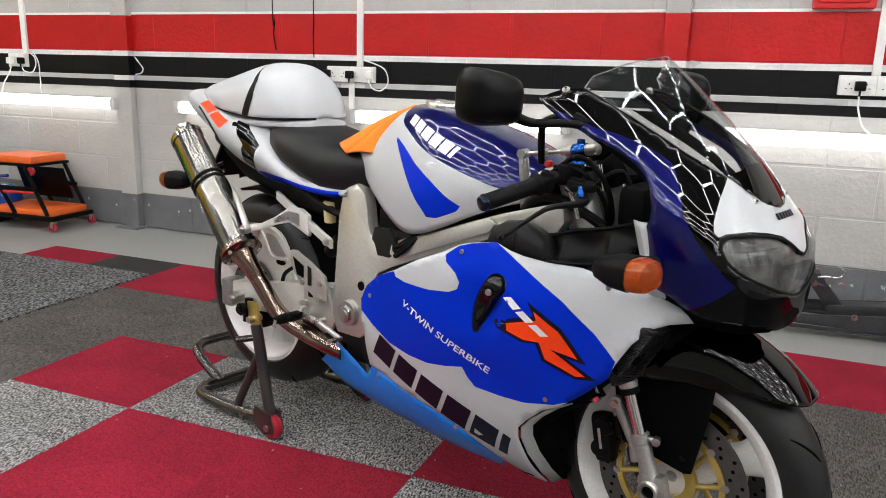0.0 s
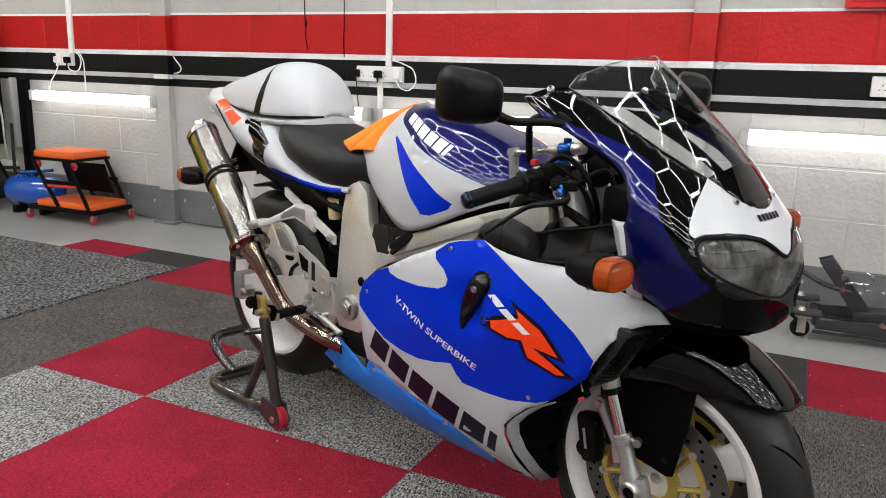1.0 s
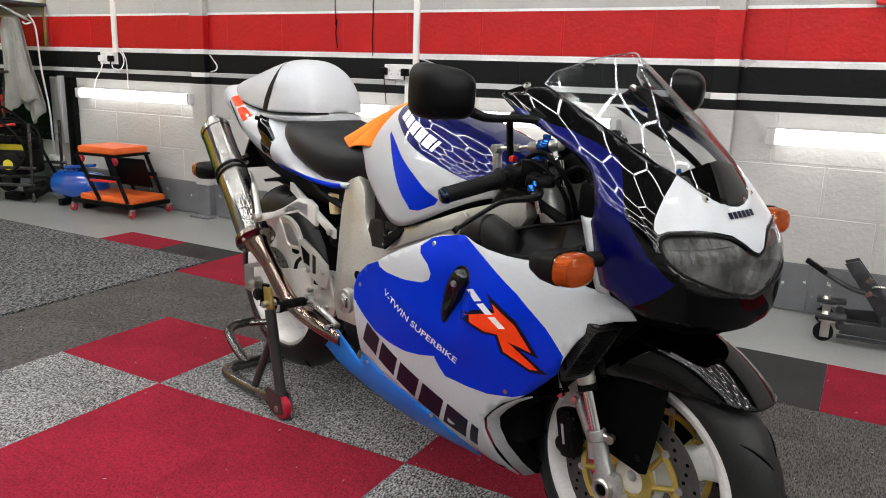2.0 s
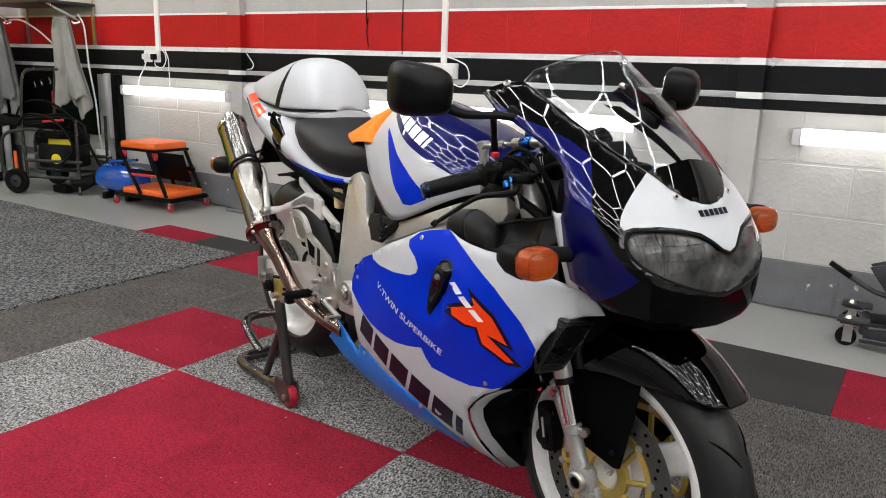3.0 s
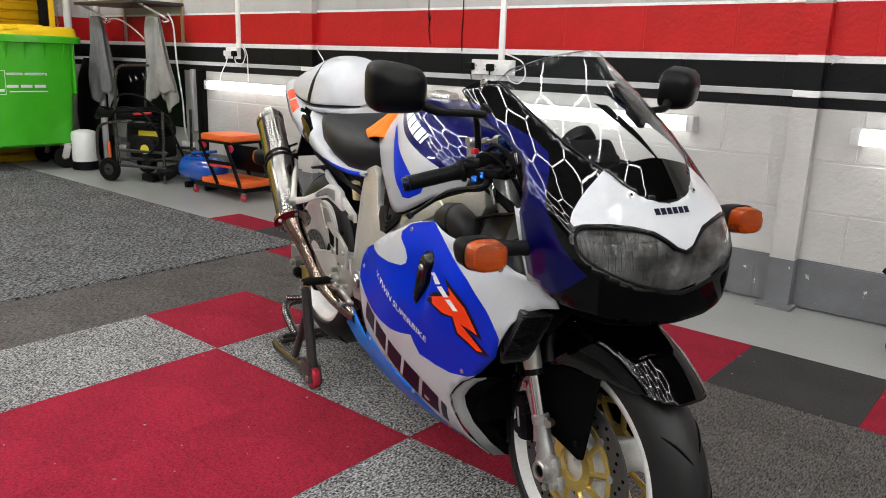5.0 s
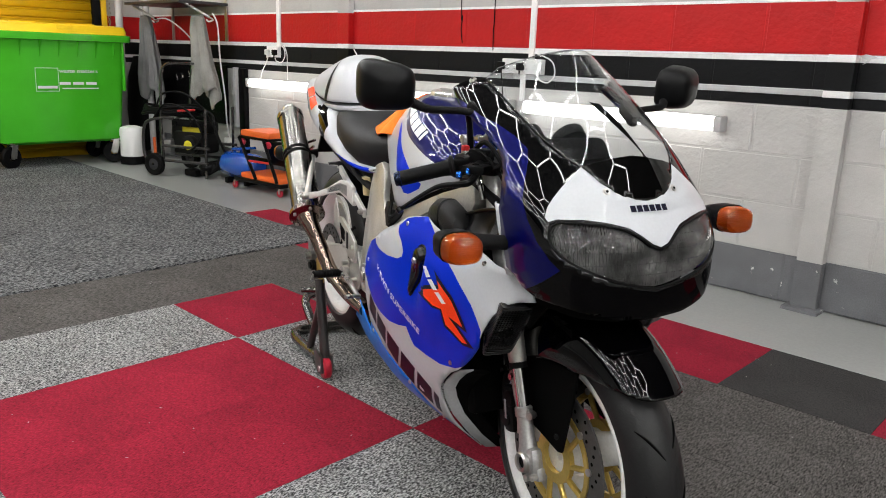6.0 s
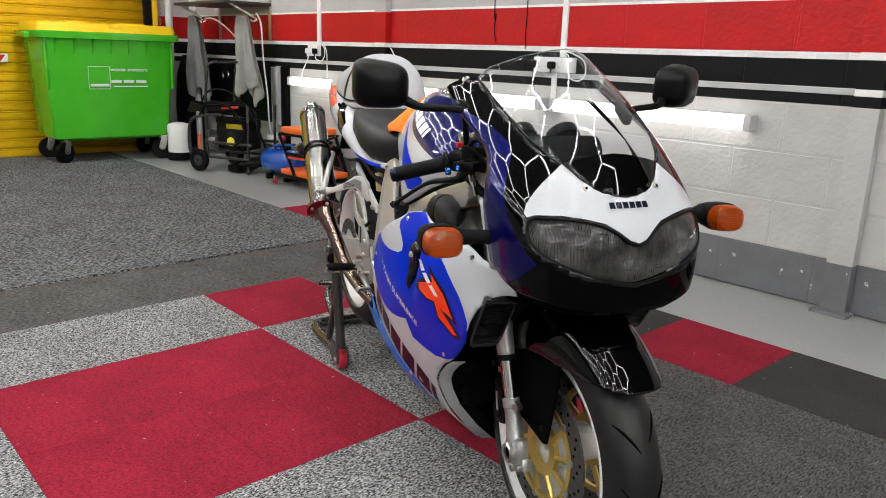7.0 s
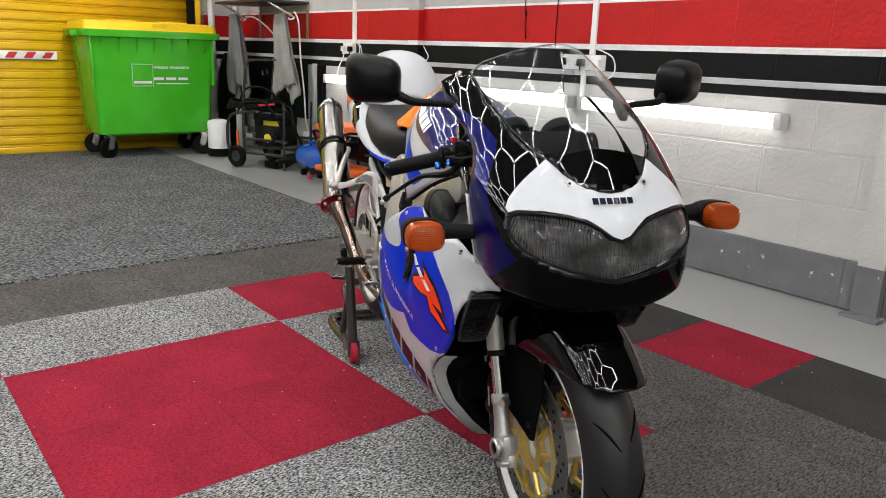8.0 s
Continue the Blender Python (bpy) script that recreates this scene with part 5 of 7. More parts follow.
part("silencer", can(((0.0, 0.80), (0.004, 0.92), (0.02, 1.0), (0.96, 1.0), (1.0, 0.97))), M_POLISH, bike, "polished oval stainless steel silencer", sharp=30)
for f0 in (0.015, 0.94):
    part("end_band", can(((f0, 1.03), (f0 + 0.035, 1.03))), M_POLISH, bike, "riveted end band", sharp=30)
part("silencer_tip", tube([A - d * 0.022 + side * 0.012, A - d * 0.012 + side * 0.012, A + d * 0.012 + side * 0.012], [0.026, 0.028, 0.028], 32, smooth=False), M_CHROME, bike)
part("tip_bore", rod(A - d * 0.0235 + side * 0.012, A - d * 0.021 + side * 0.012, 0.021, seg=28), M_SHADEBLK, bike)
for f0, f1 in ((0.405, 0.425), (0.445, 0.465)):
    part("silencer_band", can(((f0, 1.0), (f0 + 0.003, 1.07), (f1 - 0.003, 1.07), (f1, 1.0))), M_RUB, bike, "black rubber silencer band")
shield = [[A.lerp(B, f0) + k * (0.054 * math.cos(a) * side + 0.046 * math.sin(a) * out) for k, g in ((1.11, 1), (1.05, -1)) for a in [math.pi * (lo + (hi - lo) * (i if g > 0 else 14 - i) / 14) for i in range(15)]]
          for f0, lo, hi in ((0.48, 0.95, 1.9), (0.5, 0.85, 1.98), (0.62, 0.82, 2.0), (0.78, 0.84, 1.98), (0.80, 0.9, 1.92))]
part("silencer_shield", skin(shield), M_POLISH, bike, "polished heat shield")
part("silencer_flange", tube([B - d * 0.012, B + d * 0.004, B + d * 0.012], [0.058, 0.06, 0.04], 36, smooth=False), M_FLANGE, bike)
for k in range(5):
    a = 2 * math.pi * k / 5
    q = B + 0.048 * (math.cos(a) * side + math.sin(a) * d.cross(side))
    part("flange_bolt", rod(q, q + d * 0.014, 0.0055, seg=8), M_STEEL, bike)
part("exhaust_pipe", joined(tube([B, (0.174, -0.225, 0.540), (0.197, -0.211, 0.498)], [0.040, 0.029, 0.0235], 28, 8), tube([(0.174, -0.225, 0.540), (0.197, -0.211, 0.498), (0.224, -0.197, 0.447), (0.258, -0.184, 0.400), (0.312, -0.173, 0.371), (0.403, -0.166, 0.352), (0.50, -0.15, 0.336)], 0.0235, 24, 10)), M_HEAT, bike, "heat-tinted steel exhaust link pipe")
part("pipe_clamp", tube([(0.186, -0.2145, 0.514), (0.192, -0.212, 0.503)], 0.0255, 28, smooth=False), M_STEEL, bike)


# ---- wheels ----
def wheel(name, c, tyre_r, half, rim_r, label):
    w = part(name, spin([(tyre_r * math.cos(0) - (1 - math.cos(a)) * (tyre_r - rim_r) * 0.98, half * math.sin(a)) for a in [math.pi / 2 * k / 9 for k in range(-9, 10)]]
                        + [(rim_r - 0.004, half * 0.86), (rim_r - 0.004, -half * 0.86)], c, 96), M_TYRE, bike, label, sharp=60)
    rim = part("rim", spin([(rim_r + 0.006, half * 0.90), (rim_r + 0.004, half * 0.82), (rim_r - 0.016, half * 0.78), (rim_r - 0.03, half * 0.45), (rim_r - 0.03, -half * 0.45), (rim_r - 0.016, -half * 0.78),
                            (rim_r + 0.004, -half * 0.82), (rim_r + 0.006, -half * 0.90), (rim_r - 0.012, -half * 0.92), (rim_r - 0.026, -half * 0.80), (rim_r - 0.042, -half * 0.45), (rim_r - 0.042, half * 0.45),
                            (rim_r - 0.026, half * 0.80), (rim_r - 0.012, half * 0.92)], c, 96), M_WHEEL, w, "white painted rim", sharp=30)
    part("hub", spin([(0.012, 0.05), (0.04, 0.05), (0.046, 0.02), (0.046, -0.02), (0.04, -0.05), (0.012, -0.05)], c, 40), M_WHEEL, w)
    for k in range(3):
        a = 2 * math.pi * k / 3 + 0.5
        e, f = Vector((math.cos(a), 0, math.sin(a))), Vector((-math.sin(a), 0, math.cos(a)))
        rings = []
        for r, x, y in ((0.035, 0.042, 0.032), (0.08, 0.036, 0.026), (0.14, 0.032, 0.022), (rim_r - 0.036, 0.045, 0.024)):
            rings.append([Vector(c) + r * e + x * math.copysign(abs(math.cos(q)) ** 0.6, math.cos(q)) * f + Vector((0, y * math.copysign(abs(math.sin(q)) ** 0.6, math.sin(q)), 0)) for q in (2 * math.pi * i / 16 for i in range(16))])
        part("spoke", skin(rings), M_WHEEL, w)
    return w


fw_ = wheel("front_wheel", FRONT, 0.286, 0.060, 0.222, "front wheel with a black road tyre")
rw_ = wheel("rear_wheel", REAR, 0.308, 0.094, 0.222, "rear wheel with a wide black tyre")


def tread(w, c, r, half, rim_r, n):
    """Slanting grooves across the tyre, as raised strands with the groove's shade in their colour."""
    for k in range(n):
        a0 = 2 * math.pi * k / n
        for s in (-1, 1):
            pts = []
            for i in range(5):
                f = 0.18 + 0.15 * i
                a, q = a0 + s * 0.03 + 0.055 * i, math.asin(min(0.99, f))
                rr = r - (1 - math.cos(q)) * (r - rim_r) * 0.98 + 0.0003
                pts.append((c[0] + rr * math.cos(a), c[1] + s * half * f, c[2] + rr * math.sin(a)))
            part("tread_groove", tube(pts, [0.0008, 0.0022, 0.0026, 0.0022, 0.0008], 6, 3), M_GROOVE, w)


tread(fw_, FRONT, 0.286, 0.060, 0.222, 14)
tread(rw_, REAR, 0.308, 0.094, 0.222, 10)


def disc(c, v, r0, r1, holes, w):
    o = (c[0], v, c[2])
    b = part("brake_disc", spin([(r0, 0.0025), (r1, 0.0025), (r1, -0.0025), (r0, -0.0025)], o, 72), M_DISC, w, "drilled steel brake disc", sharp=30)
    # drilled holes are near-black discs; their shade is colour, not depth
    hs = []
    for k in range(holes):
        a = 2 * math.pi * k / holes
        r = r0 + (r1 - r0) * (0.25, 0.5, 0.75)[k % 3]
        hs.append(rod((c[0] + r * math.cos(a), v - 0.0028, c[2] + r * math.sin(a)), (c[0] + r * math.cos(a), v + 0.0028, c[2] + r * math.sin(a)), 0.004, seg=10))
    part("drilling", joined(*hs), M_SHADEBLK, b)
    return b


for v in (-0.06, 0.06):
    b = disc(FRONT, v, 0.118, 0.16, 54, fw_)
    s = math.copysign(1, v)
    part("disc_carrier", spin([(0.036, v + s * 0.006), (0.058, v + s * 0.006), (0.058, v - s * 0.006), (0.036, v - s * 0.006)], (FRONT[0], 0, FRONT[2]), 40), M_GOLD, b, "gold anodised disc carrier")
    part("carrier_ring", spin([(0.104, v + s * 0.005), (0.117, v + s * 0.005), (0.117, v - s * 0.004), (0.104, v - s * 0.004)], (FRONT[0], 0, FRONT[2]), 60), M_GOLD, b)
    for k in range(10):
        a = 2 * math.pi * k / 10 + 0.2
        p0 = Vector((FRONT[0] + 0.054 * math.cos(a - 0.15), v, FRONT[2] + 0.054 * math.sin(a - 0.15)))
        p1 = Vector((FRONT[0] + 0.108 * math.cos(a), v, FRONT[2] + 0.108 * math.sin(a)))
        part("carrier_arm", rod(p0, p1, 0.0065, seg=8), M_GOLD, b)
        q = Vector((FRONT[0] + 0.117 * math.cos(a), v - 0.006, FRONT[2] + 0.117 * math.sin(a)))
        part("disc_button", rod(q, q + Vector((0, 0.012, 0)), 0.008, seg=14), M_STEEL, b)
disc(REAR, -0.105, 0.07, 0.11, 36, rw_)
part("rear_caliper", joined(box((0.10, -0.125, 0.345), (0.075, 0.05, 0.05), 0.01, (0, 20, 0))), M_BLK, bike, "black rear brake caliper")
part("rear_hugger", skin([[(REAR[0] + r * math.cos(a), y, REAR[2] + r * math.sin(a)) for r, y in ((0.33, -0.09), (0.337, 0.0), (0.33, 0.09), (0.322, 0.085), (0.329, 0.0), (0.322, -0.085))] for a in (radians(x) for x in (15, 30, 45, 60, 75, 90, 105))]), M_BLK, bike, "black rear hugger")

# ---- fork, calipers, front mudguard ----
for s in (-1, 1):
    v = s * 0.121
    foot = Vector((1.380, v, 0.30))
    at = lambda w: Vector((foot.x - 0.36 * (w - 0.30), v, w))
    leg = part("fork_leg", tube([at(0.475), at(0.485), at(0.53), at(0.54), at(0.90)], [0.0175, 0.0195, 0.0195, 0.0225, 0.0225], 24, smooth=False), M_ALU, bike, "silver inverted fork leg", sharp=30)
    part("fork_slider", rod(at(0.34), at(0.49), 0.0135, seg=24), M_CHROME, leg, "polished fork tube")
    part("fork_collar", rod(at(0.466), at(0.478), 0.0195, seg=24), M_RUB, leg)
    part("fork_foot", joined(tube([at(0.390), at(0.388), at(0.372), at(0.370), at(0.335), at(0.325), at(0.30)], [0.0168, 0.0188, 0.0188, 0.0168, 0.0165, 0.018, 0.020], 22, smooth=False), box((1.388, v, 0.285), (0.060, 0.030, 0.060), 0.013, (0, -15, 0)),
                             box((1.404, v - s * 0.004, 0.262), (0.05, 0.022, 0.028), 0.008, (0, -20, 0))), M_CAST, leg, "cast fork foot")
    part("axle_end", spin([(0.013, s * 0.015), (0.022, s * 0.015), (0.022, s * 0.023), (0.019, s * 0.026), (0.013, s * 0.024)], (1.386, v, 0.284), 32), M_STEEL, leg)
    part("axle_bore", rod((1.386, v + s * 0.012, 0.284), (1.386, v + s * 0.019, 0.284), 0.0135, seg=24), M_SHADEBLK, leg)
    for du, w in ((0.034, 0.264), (0.012, 0.252)):
        part("pinch_bolt", joined(rod((1.385 + du, v + s * 0.004, w), (1.385 + du, v + s * 0.018, w), 0.0075, seg=16, bevel=0.001), rod((1.385 + du, v + s * 0.017, w), (1.385 + du, v + s * 0.0185, w), 0.004, seg=6)), M_STEEL, leg)
    part("reflector_bolt", joined(rod((1.352, v, 0.386), (1.386, v, 0.386), 0.006, seg=12), rod((1.382, v - s * 0.004, 0.386), (1.388, v + s * 0.012, 0.387), 0.0085, seg=14, bevel=0.001)), M_STEEL, leg)
    cal = part("front_caliper", joined(box((1.252, s * 0.082, 0.335), (0.044, 0.036, 0.108), 0.014, (0, -12, 0)), rod((1.255, s * 0.087, 0.362), (1.255, s * 0.103, 0.362), 0.021, 0.018, 20, 0.003), rod((1.249, s * 0.087, 0.312), (1.249, s * 0.103, 0.312), 0.021, 0.018, 20, 0.003)), M_BLK, bike, "black six-piston brake caliper")
    part("maker_bar", box((1.252, s * 0.1038, 0.337), (0.006, 0.002, 0.044), 0.001, (0, -12, 0)), M_SILVER, cal)
    part("caliper_bracket", joined(rod((1.285, s * 0.098, 0.43), (1.285, s * 0.111, 0.43), 0.014, seg=16), rod((1.285, s * 0.105, 0.43), (1.335, s * 0.11, 0.355), 0.011, 0.011, 12), rod((1.335, s * 0.11, 0.355), (1.345, s * 0.115, 0.325), 0.013, seg=12)), M_CAST, cal)
    part("bracket_bolt", joined(rod((1.285, s * 0.109, 0.43), (1.285, s * 0.119, 0.43), 0.008, seg=6)), M_STEEL, cal)
    for w in (0.372, 0.30):
        part("caliper_bolt", rod((1.268, s * 0.097, w), (1.268, s * 0.096, w), 0.006, seg=6), M_STEEL, cal)
    part("brake_hose", tube([(1.25, s * 0.096, 0.43), (1.235, s * 0.102, 0.47), (1.26, s * 0.097, 0.55), (1.24, s * 0.087, 0.66), (1.2, s * 0.07, 0.78)], 0.0055, 8), M_RUB, bike)
    part("bleed_union", joined(rod((1.235, s * 0.097, 0.435), (1.225, s * 0.096, 0.475), 0.006, seg=10), rod((1.24, s * 0.096, 0.425), (1.24, s * 0.111, 0.425), 0.008, seg=10)), M_CHROME, cal)


def guard_surface(a, q):
    """Front mudguard: a, the angle round the wheel; q across."""
    r = interp(a, (18, 45, 70, 95, 125), (0.318, 0.322, 0.332, 0.338, 0.335))
    taper = interp(a, (30, 40, 55, 70, 85, 100, 125), (0.80, 0.93, 1.02, 1.09, 1.20, 1.26, 1.22))
    deep = interp(a, (30, 42, 60, 80, 105, 125), (0.03, 0.048, 0.08, 0.105, 0.12, 0.10))
    b = q * math.pi / 2
    y = 0.082 * taper * math.copysign(abs(math.sin(b)) ** 0.8, q)
    drop = deep * (1 - math.cos(b)) ** 1.35
    rr = r - drop
    return (FRONT[0] + rr * math.cos(radians(a)), y, FRONT[2] + rr * math.sin(radians(a)))


guard = part("front_mudguard", zoned(guard_surface, [(45, -0.36), (48, -0.58), (53, -0.77), (60, -0.9), (72, -1), (125, -1), (125, 1), (72, 1), (60, 0.9), (53, 0.77), (48, 0.58), (45, 0.36), (43.8, 0.18), (43.5, 0), (43.8, -0.18)], [], (2.0, 0.06)), M_GLOSSBLK, bike, "gloss black front mudguard", sharp=70)
thick(guard, 0.003, -1)
for s in (-1, 1):
    part("guard_leaf", slab([(1.255, 0.56), (1.30, 0.60), (1.44, 0.585), (1.475, 0.52), (1.466, 0.438), (1.444, 0.322), (1.43, 0.318), (1.36, 0.332), (1.295, 0.34), (1.275, 0.40)], s * 0.080, s * 0.086, 0.002), M_SHADEBLK, bike, "black fork guard")
    part("guard_bolt", rod((1.425, s * 0.085, 0.35), (1.425, s * 0.090, 0.35), 0.006, seg=12), M_BLK, bike)

# ---- cockpit ----
part("top_yoke", joined(slab([(1.09, 0.87), (1.19, 0.87), (1.19, 0.892), (1.09, 0.892)], -0.13, 0.13, 0.006), rod((1.13, 0, 0.80), (1.13, 0, 0.905), 0.032, seg=28, bevel=0.004)), M_CAST, bike, "aluminium top yoke")
for s in (-1, 1):
    part("head_casting", joined(slab([(1.135, 0.872), (1.245, 0.885), (1.275, 0.79), (1.165, 0.778)], s * 0.072, s * 0.086, 0.004), slab([(1.185, 0.86), (1.20, 0.862), (1.225, 0.80), (1.21, 0.798)], s * 0.084, s * 0.094, 0.003)), M_CAST, bike, "machined steering head casting")
part("lower_yoke", box((1.22, 0, 0.72), (0.09, 0.26, 0.04), 0.01, (0, -18, 0)), M_DARKMETAL, bike)
part("head_tube", rod((1.10, 0, 0.87), (1.17, 0, 0.68), 0.05, seg=28), M_ALU, bike)
part("steering_damper", joined(rod((1.026, -0.108, 0.914), (1.12, -0.108, 0.926), 0.0042, seg=12), rod((1.072, -0.108, 0.920), (1.09, -0.108, 0.922), 0.008, seg=6), rod((1.12, -0.108, 0.926), (1.205, -0.112, 0.938), 0.0115, seg=20, bevel=0.002)), M_STEEL, bike, "silver steering damper")
part("damper_clamp", joined(rod((1.148, -0.110, 0.930), (1.178, -0.111, 0.934), 0.0145, seg=20, bevel=0.002), box((1.163, -0.110, 0.950), (0.014, 0.010, 0.010), 0.002)), M_BLUEANO, bike, "blue anodised damper clamp")
part("damper_post", joined(rod((1.04, -0.115, 0.80), (1.028, -0.112, 0.905), 0.0105, seg=16), rod((1.026, -0.122, 0.914), (1.026, -0.098, 0.914), 0.010, seg=14)), M_CAST, bike)
for s in (-1, 1):
    e, i = Vector((1.067, s * 0.305, 0.832)), Vector((1.15, s * 0.12, 0.885))
    bar = part("clip_on_bar", joined(rod(i, i.lerp(e, 0.45), 0.011, seg=16), rod(i - Vector((0, 0, 0.02)), i + Vector((0, 0, 0.018)), 0.036, seg=24, bevel=0.004)), M_BLK, bike, "black clip-on handlebar")
    dd = (e - i).normalized()
    part("grip", tube([i.lerp(e, 0.36), i.lerp(e, 0.39), i.lerp(e, 0.42), i.lerp(e, 0.5), i.lerp(e, 0.93)], [0.024, 0.025, 0.0185, 0.0165, 0.0165], 20, smooth=False), M_RUB, bar, "black rubber grip")
    part("bar_end", joined(rod(i.lerp(e, 0.935), i.lerp(e, 0.955), 0.0175, seg=20), rod(i.lerp(e, 0.955), e, 0.0165, 0.014, 20, 0.003)), M_TITAN, bar, "burnt blue bar-end weight")
    part("switch_housing", joined(box(tuple(i.lerp(e, 0.27)), (0.036, 0.044, 0.044), 0.012, (0, 15, -s * 30)), box(tuple(i.lerp(e, 0.27) + Vector((-0.019, 0, 0.006))), (0.008, 0.014, 0.01), 0.003, (0, 15, -s * 30))), M_BLK, bar)
    part("kill_switch", box(tuple(i.lerp(e, 0.25) + Vector((-0.002, 0, 0.034))), (0.012, 0.016, 0.012), 0.003), M_REDPLAS, bar)
    m0 = i.lerp(e, 0.12) + Vector((0.05, 0, -0.01))
    part("lever_clamp", box(tuple(m0), (0.046, 0.03, 0.028), 0.009, (0, 0, -s * 28)), M_BLK, bar)
    part("lever_pivot", rod((1.252, s * 0.245, 0.862), (1.247, s * 0.243, 0.874), 0.0065, seg=16, bevel=0.0015), M_BLUEANO, bar, "blue anodised lever adjuster")
    part("lever_screw", rod((1.232, s * 0.215, 0.866), (1.228, s * 0.213, 0.877), 0.0045, seg=12), M_BLUEANO, bar)
    part("lever_perch", joined(box((1.215, s * 0.185, 0.873), (0.05, 0.05, 0.018), 0.006, (0, 0, -s * 40)), rod((1.17, s * 0.15, 0.873), (1.22, s * 0.19, 0.873), 0.013, seg=14)), M_BLK, bar)
    part("lever", joined(tube([(1.215, s * 0.185, 0.862), (1.245, s * 0.222, 0.850), (1.200, s * 0.257, 0.839), (1.178, s * 0.280, 0.823), (1.135, s * 0.320, 0.781)], [0.008, 0.0075, 0.0055, 0.0046, 0.0042], 10), rod((1.137, s * 0.318, 0.776), (1.130, s * 0.323, 0.784), 0.0072, seg=16, bevel=0.002)), M_SATIN, bar, "black adjustable lever")
    part("control_hose", tube([m0 + Vector((0.02, 0, 0.0)), m0 + Vector((0.07, -s * 0.03, 0.03)), m0 + Vector((0.09, -s * 0.05, -0.05)), m0 + Vector((0.08, -s * 0.06, -0.14))], 0.0055, 8), M_RUB, bike)
    if s < 0:
        part("cowl_stay", tube([(1.15, s * 0.17, 1.0), (1.10, s * 0.15, 0.985), (1.085, s * 0.135, 0.95), (1.085, s * 0.13, 0.90)], 0.0075, 10), M_SATIN, bike, "black fairing stay")
def folded_trim(s):
    """Inner trim between the tank and the nose: two hollowed bays with a raised rib between and a rolled lip."""
    low = curve_points([(1.105, 0.182, 0.722), (1.14, 0.190, 0.718), (1.20, 0.194, 0.722), (1.27, 0.194, 0.735), (1.335, 0.190, 0.765)], 6)
    high = curve_points([(1.105, 0.168, 0.745), (1.14, 0.162, 0.762), (1.20, 0.158, 0.782), (1.26, 0.158, 0.795), (1.325, 0.160, 0.815)], 6)
    rows = []
    for i, (a, b) in enumerate(zip(low, high)):
        t = i / (len(low) - 1)
        bay = abs(math.sin(2.5 * math.pi * t)) ** 0.6
        rows.append([])
        for k in range(9):
            q = k / 8
            p = a.lerp(b, q) + Vector((0, -0.012 * bay * math.sin(math.pi * q) ** 0.7, -0.012 * bay * math.sin(math.pi * q) ** 0.7))
            rows[-1].append(Vector((p.x, s * p.y, p.z)))
    bm = bmesh.new()
    vs = [[bm.verts.new(p) for p in r] for r in rows]
    for r0, r1 in zip(vs, vs[1:]):
        for k in range(8):
            bm.faces.new((r0[k], r0[k + 1], r1[k + 1], r1[k]))
    bmesh.ops.recalc_face_normals(bm, faces=bm.faces)
    for edge in (low, high):
        bm = joined(bm, tube([(p.x, s * p.y, p.z) for p in edge[::3]], 0.004, 8, 3))
    return bm


part("brake_master", joined(rod((1.125, -0.185, 0.872), (1.185, -0.125, 0.895), 0.015, seg=18, bevel=0.003), box((1.165, -0.15, 0.893), (0.045, 0.03, 0.03), 0.006, (0, 0, 40))), M_BLK, bike, "black brake master cylinder")
part("ignition_barrel", joined(rod((1.15, 0, 0.885), (1.145, 0, 0.93), 0.026, seg=24, bevel=0.004), rod((1.145, 0, 0.93), (1.144, 0, 0.936), 0.016, seg=18)), M_BLK, bike, "black ignition switch")
for s in (-1, 1):
    part("fork_cap", joined(rod((1.152, s * 0.103, 0.888), (1.146, s * 0.103, 0.908), 0.026, seg=6, bevel=0.002), rod((1.147, s * 0.103, 0.905), (1.144, s * 0.103, 0.918), 0.013, seg=16)), M_BLUEANO, bike)
    if s > 0:
        part("relay_box", box((1.20, s * 0.145, 0.80), (0.06, 0.03, 0.07), 0.006, (0, -18, s * 6)), M_BLK, bike)
    for k in range(2):
        part("cable", tube([(1.10 + 0.012 * k, s * (0.17 - 0.012 * k), 0.865), (1.17 + 0.01 * k, s * (0.16 - 0.01 * k), 0.905 + 0.018 * k), (1.225 + 0.01 * k, s * 0.13, 0.855 + 0.02 * k), (1.225, s * (0.10 - 0.02 * k), 0.78), (1.15, s * (0.08 - 0.02 * k), 0.70)], 0.0045 + 0.001 * (k % 2), 8), M_RUB, bike)
    part("loom_wrap", tube([(1.05, s * 0.13, 0.80), (1.10, s * 0.145, 0.835), (1.17, s * 0.15, 0.83), (1.24, s * 0.13, 0.79)], 0.011, 10), M_RUB, bike)
part("hose_union", joined(rod((1.178, -0.165, 0.865), (1.19, -0.16, 0.835), 0.0075, seg=12), rod((1.174, -0.168, 0.868), (1.182, -0.164, 0.862), 0.011, seg=6), rod((1.19, -0.16, 0.835), (1.196, -0.155, 0.805), 0.006, seg=12)), M_CHROME, bike, "chrome hose union")
part("banjo_union", joined(rod((1.19, -0.125, 0.90), (1.215, -0.125, 0.91), 0.009, seg=12), rod((1.215, -0.125, 0.91), (1.228, -0.125, 0.86), 0.0075, seg=12)), M_CHROME, bike)
